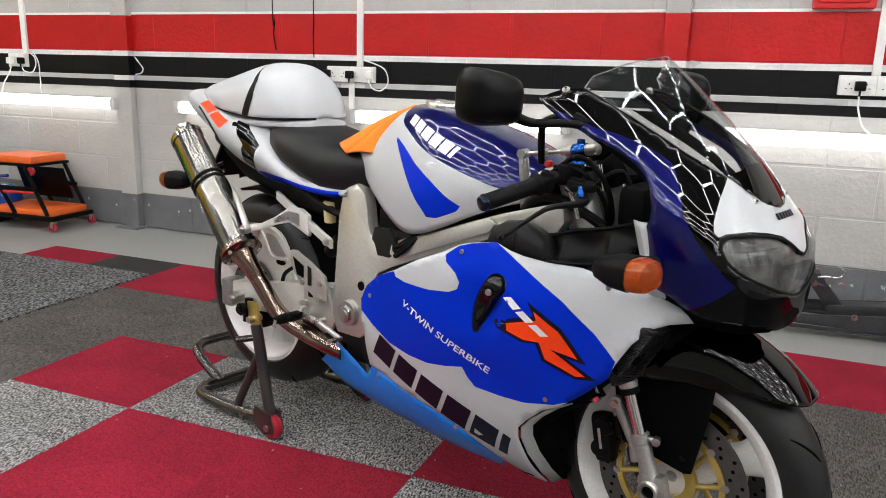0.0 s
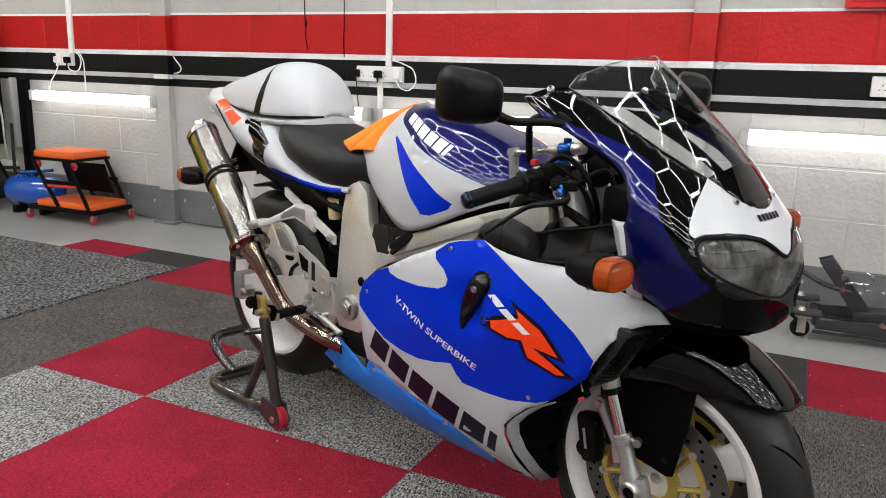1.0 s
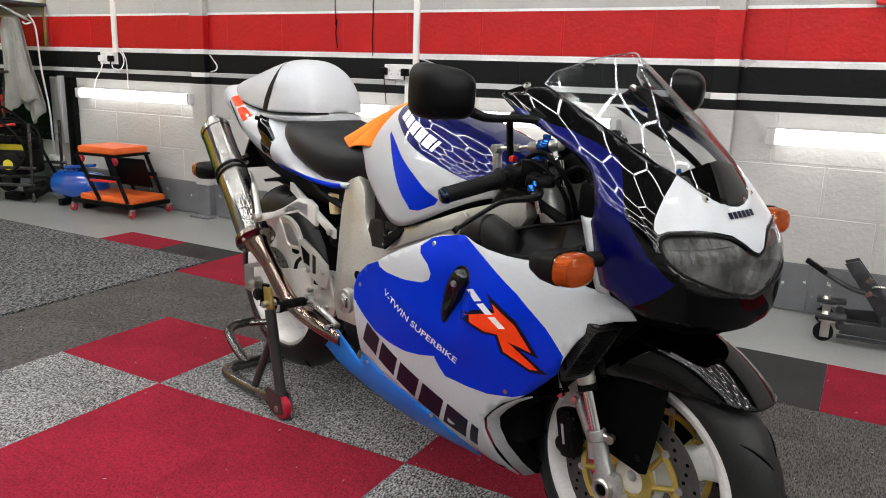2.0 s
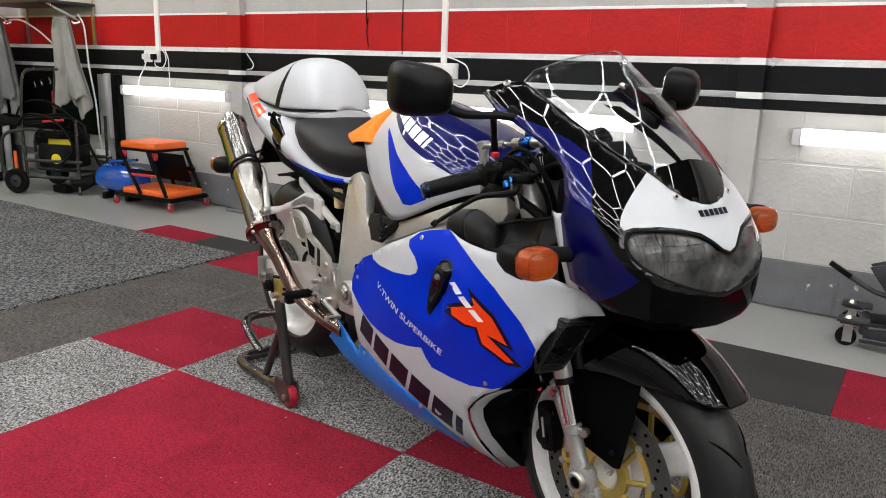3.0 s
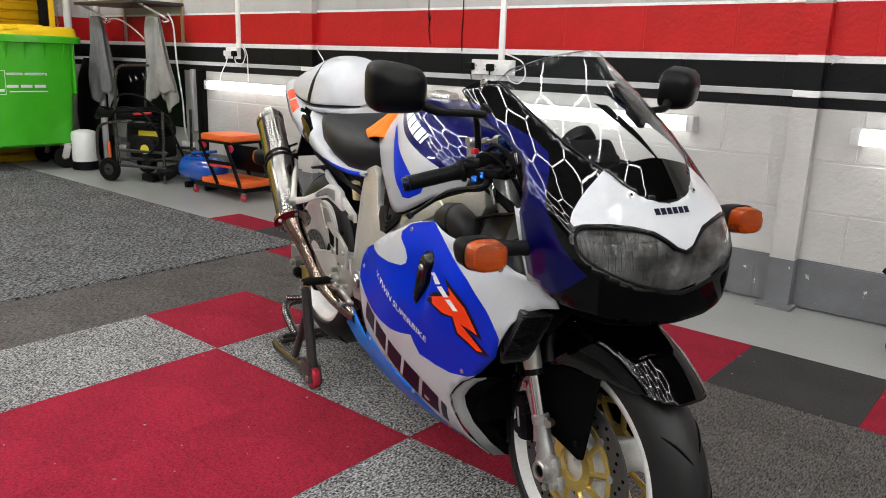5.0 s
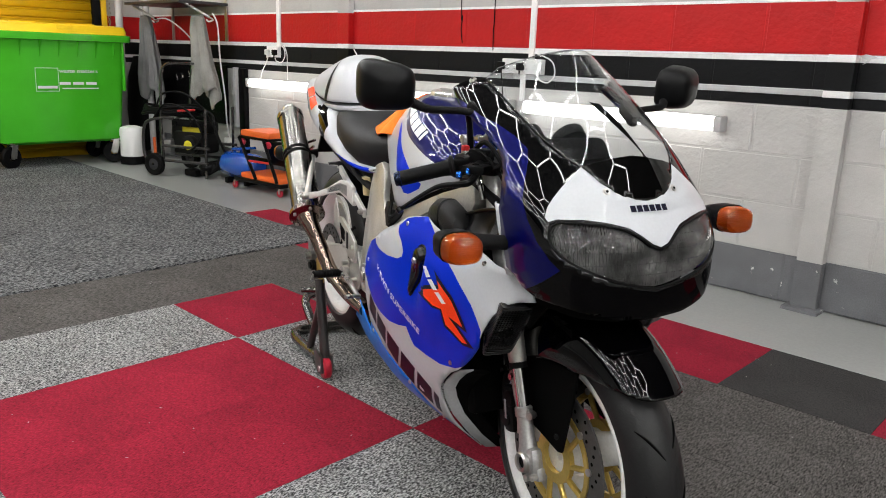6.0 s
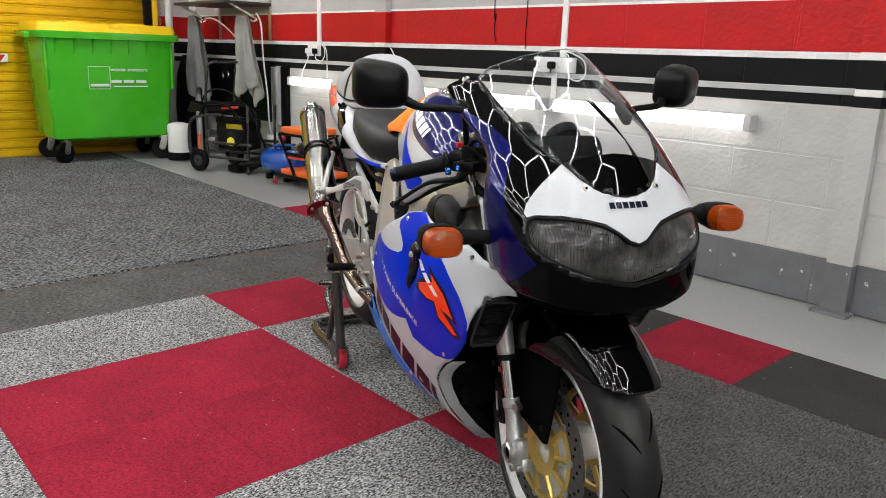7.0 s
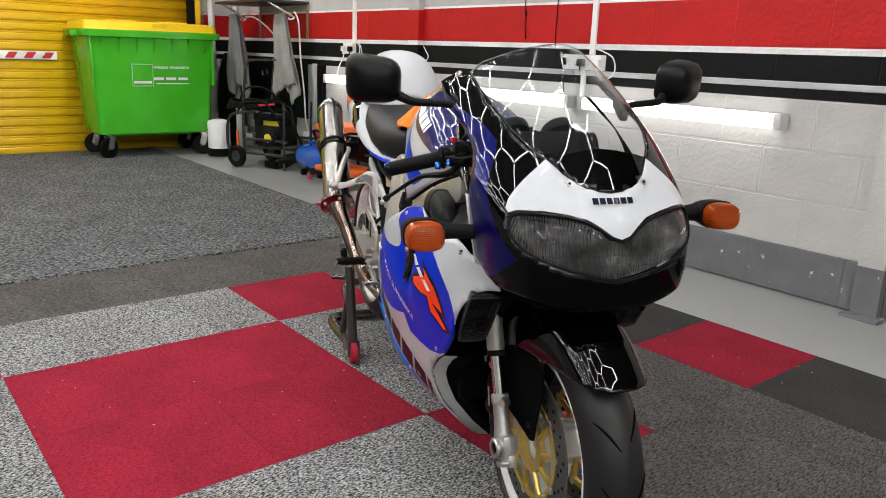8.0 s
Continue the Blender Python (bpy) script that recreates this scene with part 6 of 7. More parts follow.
for s in (-1, 1):
    part("intake_boot", skin([oval(u, w, hv, hw, 2.3, 28, v=s * v) for u, w, hv, hw, v in ((0.995, 0.730, 0.010, 0.012, 0.172), (1.01, 0.738, 0.022, 0.026, 0.172), (1.04, 0.745, 0.030, 0.036, 0.172), (1.075, 0.748, 0.032, 0.038, 0.172), (1.079, 0.747, 0.029, 0.035, 0.172),
                              (1.083, 0.747, 0.032, 0.038, 0.172), (1.12, 0.738, 0.032, 0.036, 0.172), (1.145, 0.730, 0.028, 0.030, 0.172), (1.16, 0.720, 0.012, 0.012, 0.172))]), M_SEAT, bike, "black rubber intake boot")
    part("inner_trim", folded_trim(s), M_SATIN, bike, "folded gloss black inner trim panel", sharp=22)
    part("lower_fork_leg", rod((1.252, s * 0.121, 0.66), (1.165, s * 0.121, 0.895), 0.0265, seg=28), M_CAST, bike, "machined upper fork tube")


def mirror_unit(c, s, turn):
    def tapered(bm):
        for v in bm.verts:
            e = max(0.0, 0.5 - 0.5 * s * v.co.y / 0.059)
            v.co.z = v.co.z * (1.03 - 0.15 * e**1.5) - 0.008 * e
        return bm
    m = part("mirror", moved(tapered(skin([oval(u, 0, hv, hw, 4.0, 44) for u, hv, hw in ((-0.034, 0.054, 0.044), (-0.026, 0.059, 0.050), (0.0, 0.059, 0.050), (0.022, 0.055, 0.046), (0.034, 0.046, 0.037), (0.041, 0.032, 0.024), (0.044, 0.014, 0.010))])), pose(*c, 0, 4, turn)), M_SATIN, bike, "black plastic mirror housing", sharp=50)
    part("mirror_glass", moved(tapered(skin([oval(u, 0, 0.051, 0.041, 3.2, 36) for u in (-0.036, -0.0335)])), pose(*c, 0, 4, turn)), M_CHROME, m, "mirror glass")
    foot = Vector((1.225, s * 0.188, 0.985))
    c = Vector(c) + Vector((0.015, -s * 0.05, -0.035))
    part("mirror_stalk", joined(tube([c, c + Vector((0.02, -s * 0.03, -0.012)), foot.lerp(c, 0.3), foot], [0.011, 0.0085, 0.0075, 0.009], 12), box(tuple(foot + Vector((0, s * 0.002, 0.0))), (0.07, 0.02, 0.028), 0.008, (0, 25, -s * 12))), M_BLK, m)


mirror_unit((1.118, -0.348, 1.037), -1, -12)
mirror_unit((1.165, 0.380, 1.046), 1, 30)


def indicator(c, s, turn, name="indicator"):
    """Turn signal: dark shell, amber glass in front."""
    m = pose(*c, 0, 0, turn)
    t = part(name, moved(skin([oval(u, 0, hv, hw, 3.0, 28) for u, hv, hw in ((-0.07, 0.012, 0.01), (-0.06, 0.024, 0.018), (-0.03, 0.036, 0.027), (0.0, 0.0385, 0.0295), (0.004, 0.0385, 0.0295))]), m), M_BLK, bike, "turn signal with a black shell and amber lens", sharp=50)
    part("lens", moved(skin([oval(u, 0, hv, hw, 3.0, 28) for u, hv, hw in ((0.004, 0.0372, 0.028), (0.02, 0.0365, 0.0275), (0.034, 0.0335, 0.025), (0.041, 0.024, 0.017), (0.043, 0.01, 0.007))]), m), M_AMBER, t, "amber lens", sharp=50)
    part("reflector", moved(skin([oval(u, 0, hv, hw, 3.0, 28) for u, hv, hw in ((0.0055, 0.035, 0.026), (0.019, 0.0343, 0.0255), (0.031, 0.031, 0.0225))]), m), M_AMBERIN, t)
    part("stalk", tube([m @ Vector((-0.03, -s * 0.03, 0)), m @ Vector((-0.02, -s * 0.09, -0.002)), m @ Vector((-0.02, -s * 0.12, -0.004))], [0.02, 0.014, 0.018], 14), M_RUB, t)


indicator((1.403, -0.322, 0.764), -1, -3)
indicator((1.426, 0.320, 0.782), 1, -6)
indicator((-0.265, -0.19, 0.722), 1, 186)
indicator((-0.265, 0.19, 0.722), -1, 148)

# ---- paddock stand under the rear axle ----
stand = thing("paddock_stand", "gunmetal tubular paddock stand with red wheels, lifting the rear wheel", "stand", at=pose(0.385, 0.2778, 0, 0, 0, -19.3))
part("base_tube", tube([(0.20, -0.185, 0.055), (0.05, -0.19, 0.035), (-0.12, -0.195, 0.026), (-0.19, -0.17, 0.026), (-0.2, -0.08, 0.026), (-0.2, 0.08, 0.026), (-0.19, 0.17, 0.026), (-0.12, 0.195, 0.026), (0.05, 0.19, 0.035), (0.20, 0.185, 0.055)], 0.019, 16), M_STAND, stand, "bent gunmetal base tube")
part("handle_loop", tube([(-0.19, -0.10, 0.03), (-0.26, -0.10, 0.055), (-0.34, -0.095, 0.095), (-0.375, -0.06, 0.11), (-0.38, 0.0, 0.112), (-0.375, 0.06, 0.11), (-0.34, 0.095, 0.095), (-0.26, 0.10, 0.055), (-0.19, 0.10, 0.03)], 0.017, 16), M_STAND, stand, "bent gunmetal handle loop")
for s in (-1, 1):
    part("upright", rod((0.21, s * 0.188, 0.07), (0.152, s * 0.188, 0.338), 0.017, seg=18), M_STANDBLK, stand)
    part("brace", rod((0.03, s * 0.19, 0.03), (0.168, s * 0.19, 0.255), 0.013, seg=16), M_STANDBLK, stand)
    part("fork_plate", joined(slab([(0.165, 0.095), (0.235, 0.085), (0.25, 0.03), (0.205, 0.012), (0.15, 0.04)], s * 0.168, s * 0.175), slab([(0.165, 0.095), (0.235, 0.085), (0.25, 0.03), (0.205, 0.012), (0.15, 0.04)], s * 0.205, s * 0.212)), M_STAND, stand)
    part("stand_wheel", spin([(0.012, 0.014), (0.032, 0.014), (0.037, 0.008), (0.037, -0.008), (0.032, -0.014), (0.012, -0.014)], (0.222, s * 0.19, 0.038), 40), M_REDPU, stand, "red polyurethane wheel")
    part("wheel_hub", joined(rod((0.222, s * 0.17, 0.038), (0.222, s * 0.216, 0.038), 0.010, seg=14)), M_STEEL, stand)
    part("lift_plate", slab([(0.105, 0.40), (0.15, 0.405), (0.17, 0.33), (0.14, 0.315), (0.112, 0.345)], s * 0.178, s * 0.186, 0.002), M_GOLD, stand, "gold passivated lift bracket")
    part("lift_pin", rod((0.135, s * 0.16, 0.352), (0.135, s * 0.205, 0.352), 0.010, seg=14), M_STEEL, stand)
    part("adjuster_bar", rod((0.155, s * 0.19, 0.30), (0.128, s * 0.245, 0.299), 0.010, seg=14), M_STAND, stand)
    part("bobbin", joined(rod((0.085, s * 0.15, 0.372), (0.085, s * 0.205, 0.372), 0.012, seg=16), rod((0.085, s * 0.185, 0.372), (0.085, s * 0.198, 0.372), 0.019, seg=16), rod((0.085, s * 0.165, 0.40), (0.085, s * 0.175, 0.33), 0.012, seg=12)), M_BLK, stand)

# orange cloth between seat and tank
def cloth():
    left = curve_points([(0.626, -0.02, 0.992), (0.503, -0.03, 0.941), (0.373, -0.045, 0.88)], 10)
    right = curve_points([(0.626, -0.032, 0.988), (0.592, -0.06, 0.936), (0.561, -0.09, 0.865)], 10)
    bm = bmesh.new()
    rows = []
    for i, (a, b) in enumerate(zip(left, right)):
        t = i / (len(left) - 1)
        row = []
        for k in range(33):
            q = k / 32
            lift = 0.014 * min(1.0, 2.2 * t) * (abs(math.sin(2.0 * math.pi * q)) ** 0.7 - 0.3) + 0.002 * math.sin(9 * q + 5 * t) * t
            sag = math.sin(math.pi * q) * t
            row.append(bm.verts.new(a.lerp(b, q) + Vector((-0.012 * sag, -0.035 * sag - 0.5 * lift, -0.010 * sag + lift + 0.003))))
        rows.append(row)
    for r0, r1 in zip(rows, rows[1:]):
        for k in range(32):
            bm.faces.new((r0[k], r0[k + 1], r1[k + 1], r1[k]))
    ob = part("polishing_cloth", bm, M_CLOTH, sharp=80)
    thick(ob, 0.004, 0)
    ob.matrix_world = pose(0.385, 0.2778, 0, 0, 0, -19.3)
    tagged(ob, "orange microfibre cloth folded on the seat and tank", "cloth")


cloth()


# ---- wall fittings ----
def socket(x, z, pairs, group="wall sockets"):
    """White switched socket outlets on a surface box."""
    w = 0.147 * pairs + 0.01
    t = thing("power_socket", "white plastic power socket on the striped wall", "power socket", group, at=pose(x, WALL_Y, z))
    part("back_box", box((0, -0.016, 0), (w, 0.032, 0.088), 0.004), M_PVC, t)
    for k in range(pairs):
        cx = (k - (pairs - 1) / 2) * 0.147
        part("face_plate", box((cx, -0.036, 0), (0.145, 0.009, 0.086), 0.003), M_PVC, t)
        for s in (-1, 1):
            for dx, dz, a, b in ((0, 0.012, 0.004, 0.008), (-0.011, -0.008, 0.007, 0.004), (0.011, -0.008, 0.007, 0.004)):
                part("pin_slot", box((cx + s * 0.036 + dx, -0.0408, -0.006 + dz), (a, 0.001, b), 0), M_SHADEBLK, t, smooth=False)
            part("rocker_switch", box((cx + s * 0.012, -0.042, 0.026), (0.011, 0.005, 0.017), 0.001), M_PVC, t)
    return t


def plug(x, z, m, name="mains_plug", label="black mains plug pushed into a socket"):
    t = thing(name, label, "plug", "mains plugs", at=pose(x, WALL_Y - 0.041, z))
    part("plug_body", box((0, -0.016, 0), (0.046, 0.032, 0.044), 0.008), m, t)
    part("cable_grip", rod((0, -0.02, -0.02), (0, -0.022, -0.045), 0.006, 0.004, 10), m, t)


socket(-3.06, 1.092, 1)
socket(-0.413, 1.06, 2)
socket(2.25, 1.075, 2)
plug(-2.995, 1.088, M_BLK)
plug(-0.555, 1.062, M_BLK)
plug(-0.405, 1.058, M_BLK)
plug(2.185, 1.072, M_BLK)
plug(-3.10, 1.088, M_PVC, label="white mains plug pushed into a socket")
plug(-0.28, 1.058, M_PVC, label="white mains plug pushed into a socket")


def conduit(x, z0, z1, w=0.026):
    ob = part("cable_conduit", box((x, WALL_Y - 0.009, (z0 + z1) / 2), (w, 0.018, z1 - z0), 0.002), M_PVC, smooth=False)
    tagged(ob, "white plastic cable trunking running up the wall", "trunking", "wall trunking", "structure")


conduit(-2.995, 1.135, TOP, 0.045)
conduit(-0.36, 1.105, TOP, 0.036)
conduit(-0.415, 0.86, 1.015, 0.03)
conduit(2.245, 1.12, TOP, 0.036)
for x0, x1 in ((-2.96, -2.166), (-2.034, -0.50), (-0.33, 1.314), (1.43, 2.15), (2.35, 5.0)):
    ob = part("dado_trunking", box(((x0 + x1) / 2, WALL_Y - 0.006, 0.998), (x1 - x0, 0.012, 0.027), 0.002), mat("grey_trunking_" + str(len(bpy.data.objects)), (0.42, 0.425, 0.43), 0.4), smooth=False)
    tagged(ob, "slim grey cable trunking along the black stripe", "trunking", "wall trunking", "structure")


def flex(name, points, r, m, label):
    ob = part(name, tube(points, r, 8, 8), m)
    return tagged(ob, label, "cable", "wall cables")


Y = WALL_Y - 0.05
flex("lamp_flex", [(-3.10, Y, 1.05), (-3.13, Y, 1.0), (-3.19, Y, 0.93), (-3.22, Y, 0.862)], 0.004, M_PVC, "white flex from a wall socket to the batten light")
flex("lamp_flex", [(-2.995, Y, 1.045), (-2.98, Y, 1.02), (-2.93, Y + 0.02, 1.012), (-2.90, Y + 0.03, 1.06), (-2.91, Y + 0.035, 1.11), (-2.95, WALL_Y - 0.01, 1.14)], 0.004, M_PVC, "white flex looped beside the trunking")
flex("lamp_flex", [(-2.93, WALL_Y - 0.008, 1.15), (-2.885, WALL_Y - 0.01, 1.08), (-2.88, WALL_Y - 0.01, 0.98), (-2.88, WALL_Y - 0.01, 0.87)], 0.004, M_PVC, "white flex dropping to the batten light")
flex("lamp_flex", [(-0.28, Y, 1.015), (-0.265, Y + 0.01, 0.985), (-0.22, Y + 0.03, 0.975), (-0.18, Y + 0.035, 1.02), (-0.20, Y + 0.035, 1.09), (-0.28, WALL_Y - 0.008, 1.125), (-0.34, WALL_Y - 0.01, 1.14)], 0.004, M_PVC, "white flex looped beside the double socket")
flex("charger_lead", [(-0.555, Y, 1.015), (-0.56, Y + 0.02, 0.95), (-0.565, WALL_Y - 0.01, 0.87)], 0.003, M_BLK, "thin black lead hanging from a plug")
flex("lamp_flex", [(2.185, Y, 1.03), (2.19, Y, 0.97), (2.215, Y, 0.90), (2.25, Y, 0.865)], 0.004, M_PVC, "white flex from a wall socket to the batten light")
flex("hanging_cable", [(-0.93, WALL_Y - 0.006, 1.19), (-0.945, WALL_Y - 0.006, 1.28), (-0.935, WALL_Y - 0.006, 1.36), (-0.95, WALL_Y - 0.006, 1.46), (-0.94, WALL_Y - 0.006, TOP)], 0.003, M_BLK, "thin black cable hanging down the wall")
flex("hanging_cable", [(-0.668, WALL_Y - 0.006, 1.15), (-0.672, WALL_Y - 0.006, 1.28), (-0.668, WALL_Y - 0.006, 1.46), (-0.67, WALL_Y - 0.006, TOP)], 0.003, M_BLK, "thin black cable hanging down the wall")
flex("wire_loop", [(-2.02, WALL_Y - 0.01, 1.02), (-1.97, WALL_Y - 0.012, 1.03), (-1.955, WALL_Y - 0.012, 1.06), (-1.99, WALL_Y - 0.012, 1.10), (-2.02, WALL_Y - 0.01, 1.13)], 0.004, M_PVC, "short white wire loop beside the column")

alarm = thing("alarm_sounder", "red plastic fire alarm sounder box on the wall", "fire alarm", at=pose(2.075, WALL_Y, 1.50))
part("case", box((0, -0.03, 0.0), (0.255, 0.06, 0.19), 0.01), M_REDPLAS, alarm)
part("front", box((0, -0.066, 0.005), (0.20, 0.02, 0.15), 0.012), M_REDPLAS, alarm)
part("lock", rod((0.02, -0.076, -0.05), (0.02, -0.079, -0.05), 0.01, seg=16), M_SHADEBLK, alarm)
chip = part("chipped_paint", slab([(1.432, 1.165), (1.452, 1.172), (1.487, 1.166), (1.502, 1.158), (1.478, 1.152), (1.468, 1.14), (1.445, 1.128), (1.462, 1.148), (1.44, 1.156)], WALL_Y - 0.0035, WALL_Y - 0.0015), M_GREYPVC, north, "chipped plaster beside the column", smooth=False)


# ---- roller shutter ----
def shutter():
    t = thing("roller_shutter", "closed yellow steel roller shutter with curved slats", "roller shutter", kind="structure", at=pose(SIDE_X, -0.13, 0))
    pitch, half = 0.0885, 1.84
    prof = [(-0.004, 0.0), (0.004, 0.003), (0.009, 0.010), (0.010, 0.020), (0.010, 0.058), (0.008, 0.064), (0.001, 0.067), (0.006, 0.071), (0.008, 0.078), (0.004, 0.084), (-0.004, 0.0865), (-0.004, 0.0885)]
    bm = bmesh.new()
    a = [bm.verts.new((x, -half, z)) for x, z in prof]
    b = [bm.verts.new((x, half, z)) for x, z in prof]
    for i in range(len(prof) - 1):
        bm.faces.new((a[i], b[i], b[i + 1], a[i + 1]))
    first = part("slat", bm, M_SHUT, t, sharp=60)
    thick(first, 0.0015)
    for k in range(1, 29):
        o = new("slat", first.data)
        o.parent = t
        o.location = (0, 0, k * pitch)
        thick(o, 0.0015)
    part("guide_rail", box((0.02, half + 0.035, TOP / 2), (0.09, 0.07, TOP), 0.004), M_BLK, t)
    part("guide_cover", box((0.05, half + 0.10, TOP / 2), (0.05, 0.05, TOP), 0.004), M_SHUT, t, "yellow guide cover")
    part("warning_board", box((0.034, -0.55, 0.93), (0.012, 2.2, 0.075), 0.002), M_PVC, t, "white board with red slanting bars")
    for k in range(14):
        y = -1.6 + k * 0.155
        bm = bmesh.new()
        q = [bm.verts.new((0.0406, y + dy, 0.93 + dz)) for dy, dz in ((0, -0.028), (0.075, -0.028), (0.115, 0.028), (0.04, 0.028))]
        bm.faces.new(q)
        part("warning_bar", bm, M_REDPLAS, t, smooth=False)


shutter()
for k, (x, y, r) in enumerate(((-5.37, 1.93, 0.035), (-5.02, 2.05, 0.03))):
    ob = tagged(part("wall_pipe", rod((x, y, 0.0 if k else 0.9), (x, y, TOP), r, seg=20), M_GREYPVC), "pale grey plastic pipe in the corner", "pipe", "corner pipes", "structure")
chain = thing("door_chain", "steel hand chain of the shutter with a padlock", "chain", at=pose(-5.36, 1.83, 1.25))
for k in range(14):
    part("link", moved(spin([(0.010, 0.002), (0.014, 0.002), (0.014, -0.002), (0.010, -0.002)], (0, 0, 0), 10), pose(0, 0, 0.05 + 0.022 * k, 0, 0, 90 * (k % 2))), M_STEEL, chain)
part("padlock", joined(box((0, 0, -0.02), (0.03, 0.05, 0.07), 0.006)), M_STEEL, chain)


# ---- wheeled bin ----
def wheeled_bin():
    t = thing("waste_bin", "large green plastic wheeled waste bin with a yellow lid", "waste bin", at=pose(-5.10, 1.125, 0, 0, 0, 90))
    # local x along the front, local y away from the front, front at y = -0.33
    def ring(z, hx, hy, c=0.06):
        out = []
        for sx, sy in ((1, 1), (-1, 1), (-1, -1), (1, -1)):
            for a in (0, 30, 60, 90):
                q = radians(a + {(1, 1): 0, (-1, 1): 90, (-1, -1): 180, (1, -1): 270}[(sx, sy)])
                out.append((sx * (hx - c) + c * math.cos(q), sy * (hy - c) + c * math.sin(q), z))
        return out
    body = part("body", skin([ring(0.21, 0.48, 0.25), ring(0.235, 0.532, 0.285), ring(0.29, 0.542, 0.29), ring(0.70, 0.566, 0.305), ring(1.11, 0.590, 0.325), ring(1.14, 0.595, 0.33)]), M_GREEN, t, "green moulded plastic body", sharp=40)
    part("rim", skin([ring(1.12, 0.613, 0.345), ring(1.125, 0.638, 0.37), ring(1.182, 0.643, 0.375), ring(1.187, 0.628, 0.36)]), M_GREEN, t)
    part("lid", skin([ring(1.185, 0.618, 0.35), ring(1.225, 0.614, 0.346), ring(1.258, 0.604, 0.335), ring(1.268, 0.55, 0.28)]), M_LID, t, "yellow plastic lid", sharp=30)
    for x in (-0.28, 0.22):
        part("lid_ridge", box((x, -0.20, 1.262), (0.22, 0.22, 0.025), 0.01), M_LID, t)
    part("lid_notch", box((0.05, -0.345, 1.238), (0.13, 0.012, 0.034), 0.004), M_LID, t)
    for k in range(7):
        part("rib", skin([[(-0.48 + 0.16 * k + dx, -0.315 - dy, z) for dx, dy in ((-0.012, 0), (0.012, 0), (0.0, 0.04 * (z - 0.98) / 0.12))] for z in (0.965, 1.125)]), M_GREEN, t)
    for s in (-1, 1):
        part("side_rib", box((s * 0.565, -0.30, 0.9), (0.02, 0.05, 0.44), 0.006), M_GREEN, t)
        part("grab_handle", box((s * 0.66, -0.1, 1.145), (0.05, 0.14, 0.05), 0.012), M_GREEN, t)
    for sx in (-1, 1):
        for sy in (-1, 1):
            c = (sx * 0.455, sy * 0.23, 0.0)
            turn = 25 * sx * sy
            cs = part("castor", moved(joined(spin([(0.03, 0.022), (0.09, 0.024), (0.098, 0.014), (0.098, -0.014), (0.09, -0.024), (0.03, -0.022)], (0, 0, 0.099), 32)), pose(*c, 0, 0, turn)), M_RUB, t, "black rubber castor")
            part("castor_fork", moved(joined(box((0.02, 0.032, 0.16), (0.06, 0.006, 0.13), 0.003, (0, 15, 0)), box((0.02, -0.032, 0.16), (0.06, 0.006, 0.13), 0.003, (0, 15, 0)), box((0.03, 0, 0.222), (0.10, 0.09, 0.012), 0.003), rod((0, -0.04, 0.099), (0, 0.04, 0.099), 0.012, seg=12)), pose(*c, 0, 0, turn)), M_STEEL, cs)
    face = lambda x, z: (x, -0.285 - 0.042 * (z - 0.25) / 0.85 - 0.006, z)
    def lab(text, x0, width, z, h):
        lettering(text, lambda x, y: face(x0 + width * x, z + h * y), "white printed words", M_DECALW, body)
    # local x runs towards larger world -y: keep the printing readable from the room
    def bar(x0, x1, z0, z1):
        bm = bmesh.new()
        bm.faces.new([bm.verts.new(face(x, z)) for x, z in ((x0, z0), (x1, z0), (x1, z1), (x0, z1))])
        part("print_bar", bm, M_DECALW, body, smooth=False)
    lab("waste", -0.02, 0.135, 0.845, 0.032)
    lab("matters", 0.135, 0.185, 0.845, 0.032)
    for a, b, c, d in ((-0.22, -0.216, 0.68, 0.885), (-0.03, -0.026, 0.68, 0.885), (-0.22, -0.026, 0.881, 0.885), (-0.22, -0.026, 0.68, 0.684)):
        bar(a, b, c, d)
    bar(-0.205, -0.04, 0.705, 0.728)
    for k in range(3):
        bar(-0.02 + 0.115 * k, 0.075 + 0.115 * k, 0.738, 0.762)
    bar(0.0, 0.32, 0.70, 0.71)
    return t


wheeled_bin()


# ---- shelf, towels, panel, tools along the wall ----
shelf = thing("wall_shelf", "dark steel shelf on angled brackets above the tools", "shelf", at=pose(-4.315, WALL_Y, 1.47))
part("board", box((0, -0.24, 0.012), (1.07, 0.46, 0.024), 0.004), M_JACK, shelf)
for x in (-0.50, 0.50):
    part("upright", box((x, -0.01, -0.05), (0.03, 0.02, 0.5), 0.003), M_STEEL, shelf)
for x in (-0.52, 0.50):
    part("bracket", rod((x, -0.40, 0.0), (x + 0.12, -0.24, -0.11), 0.011, seg=12), M_STEEL, shelf)
    part("hook", tube([(x + 0.12, -0.24, -0.11), (x + 0.14, -0.22, -0.13), (x + 0.12, -0.25, -0.145), (x + 0.10, -0.26, -0.13)], 0.007, 8), M_STEEL, shelf)


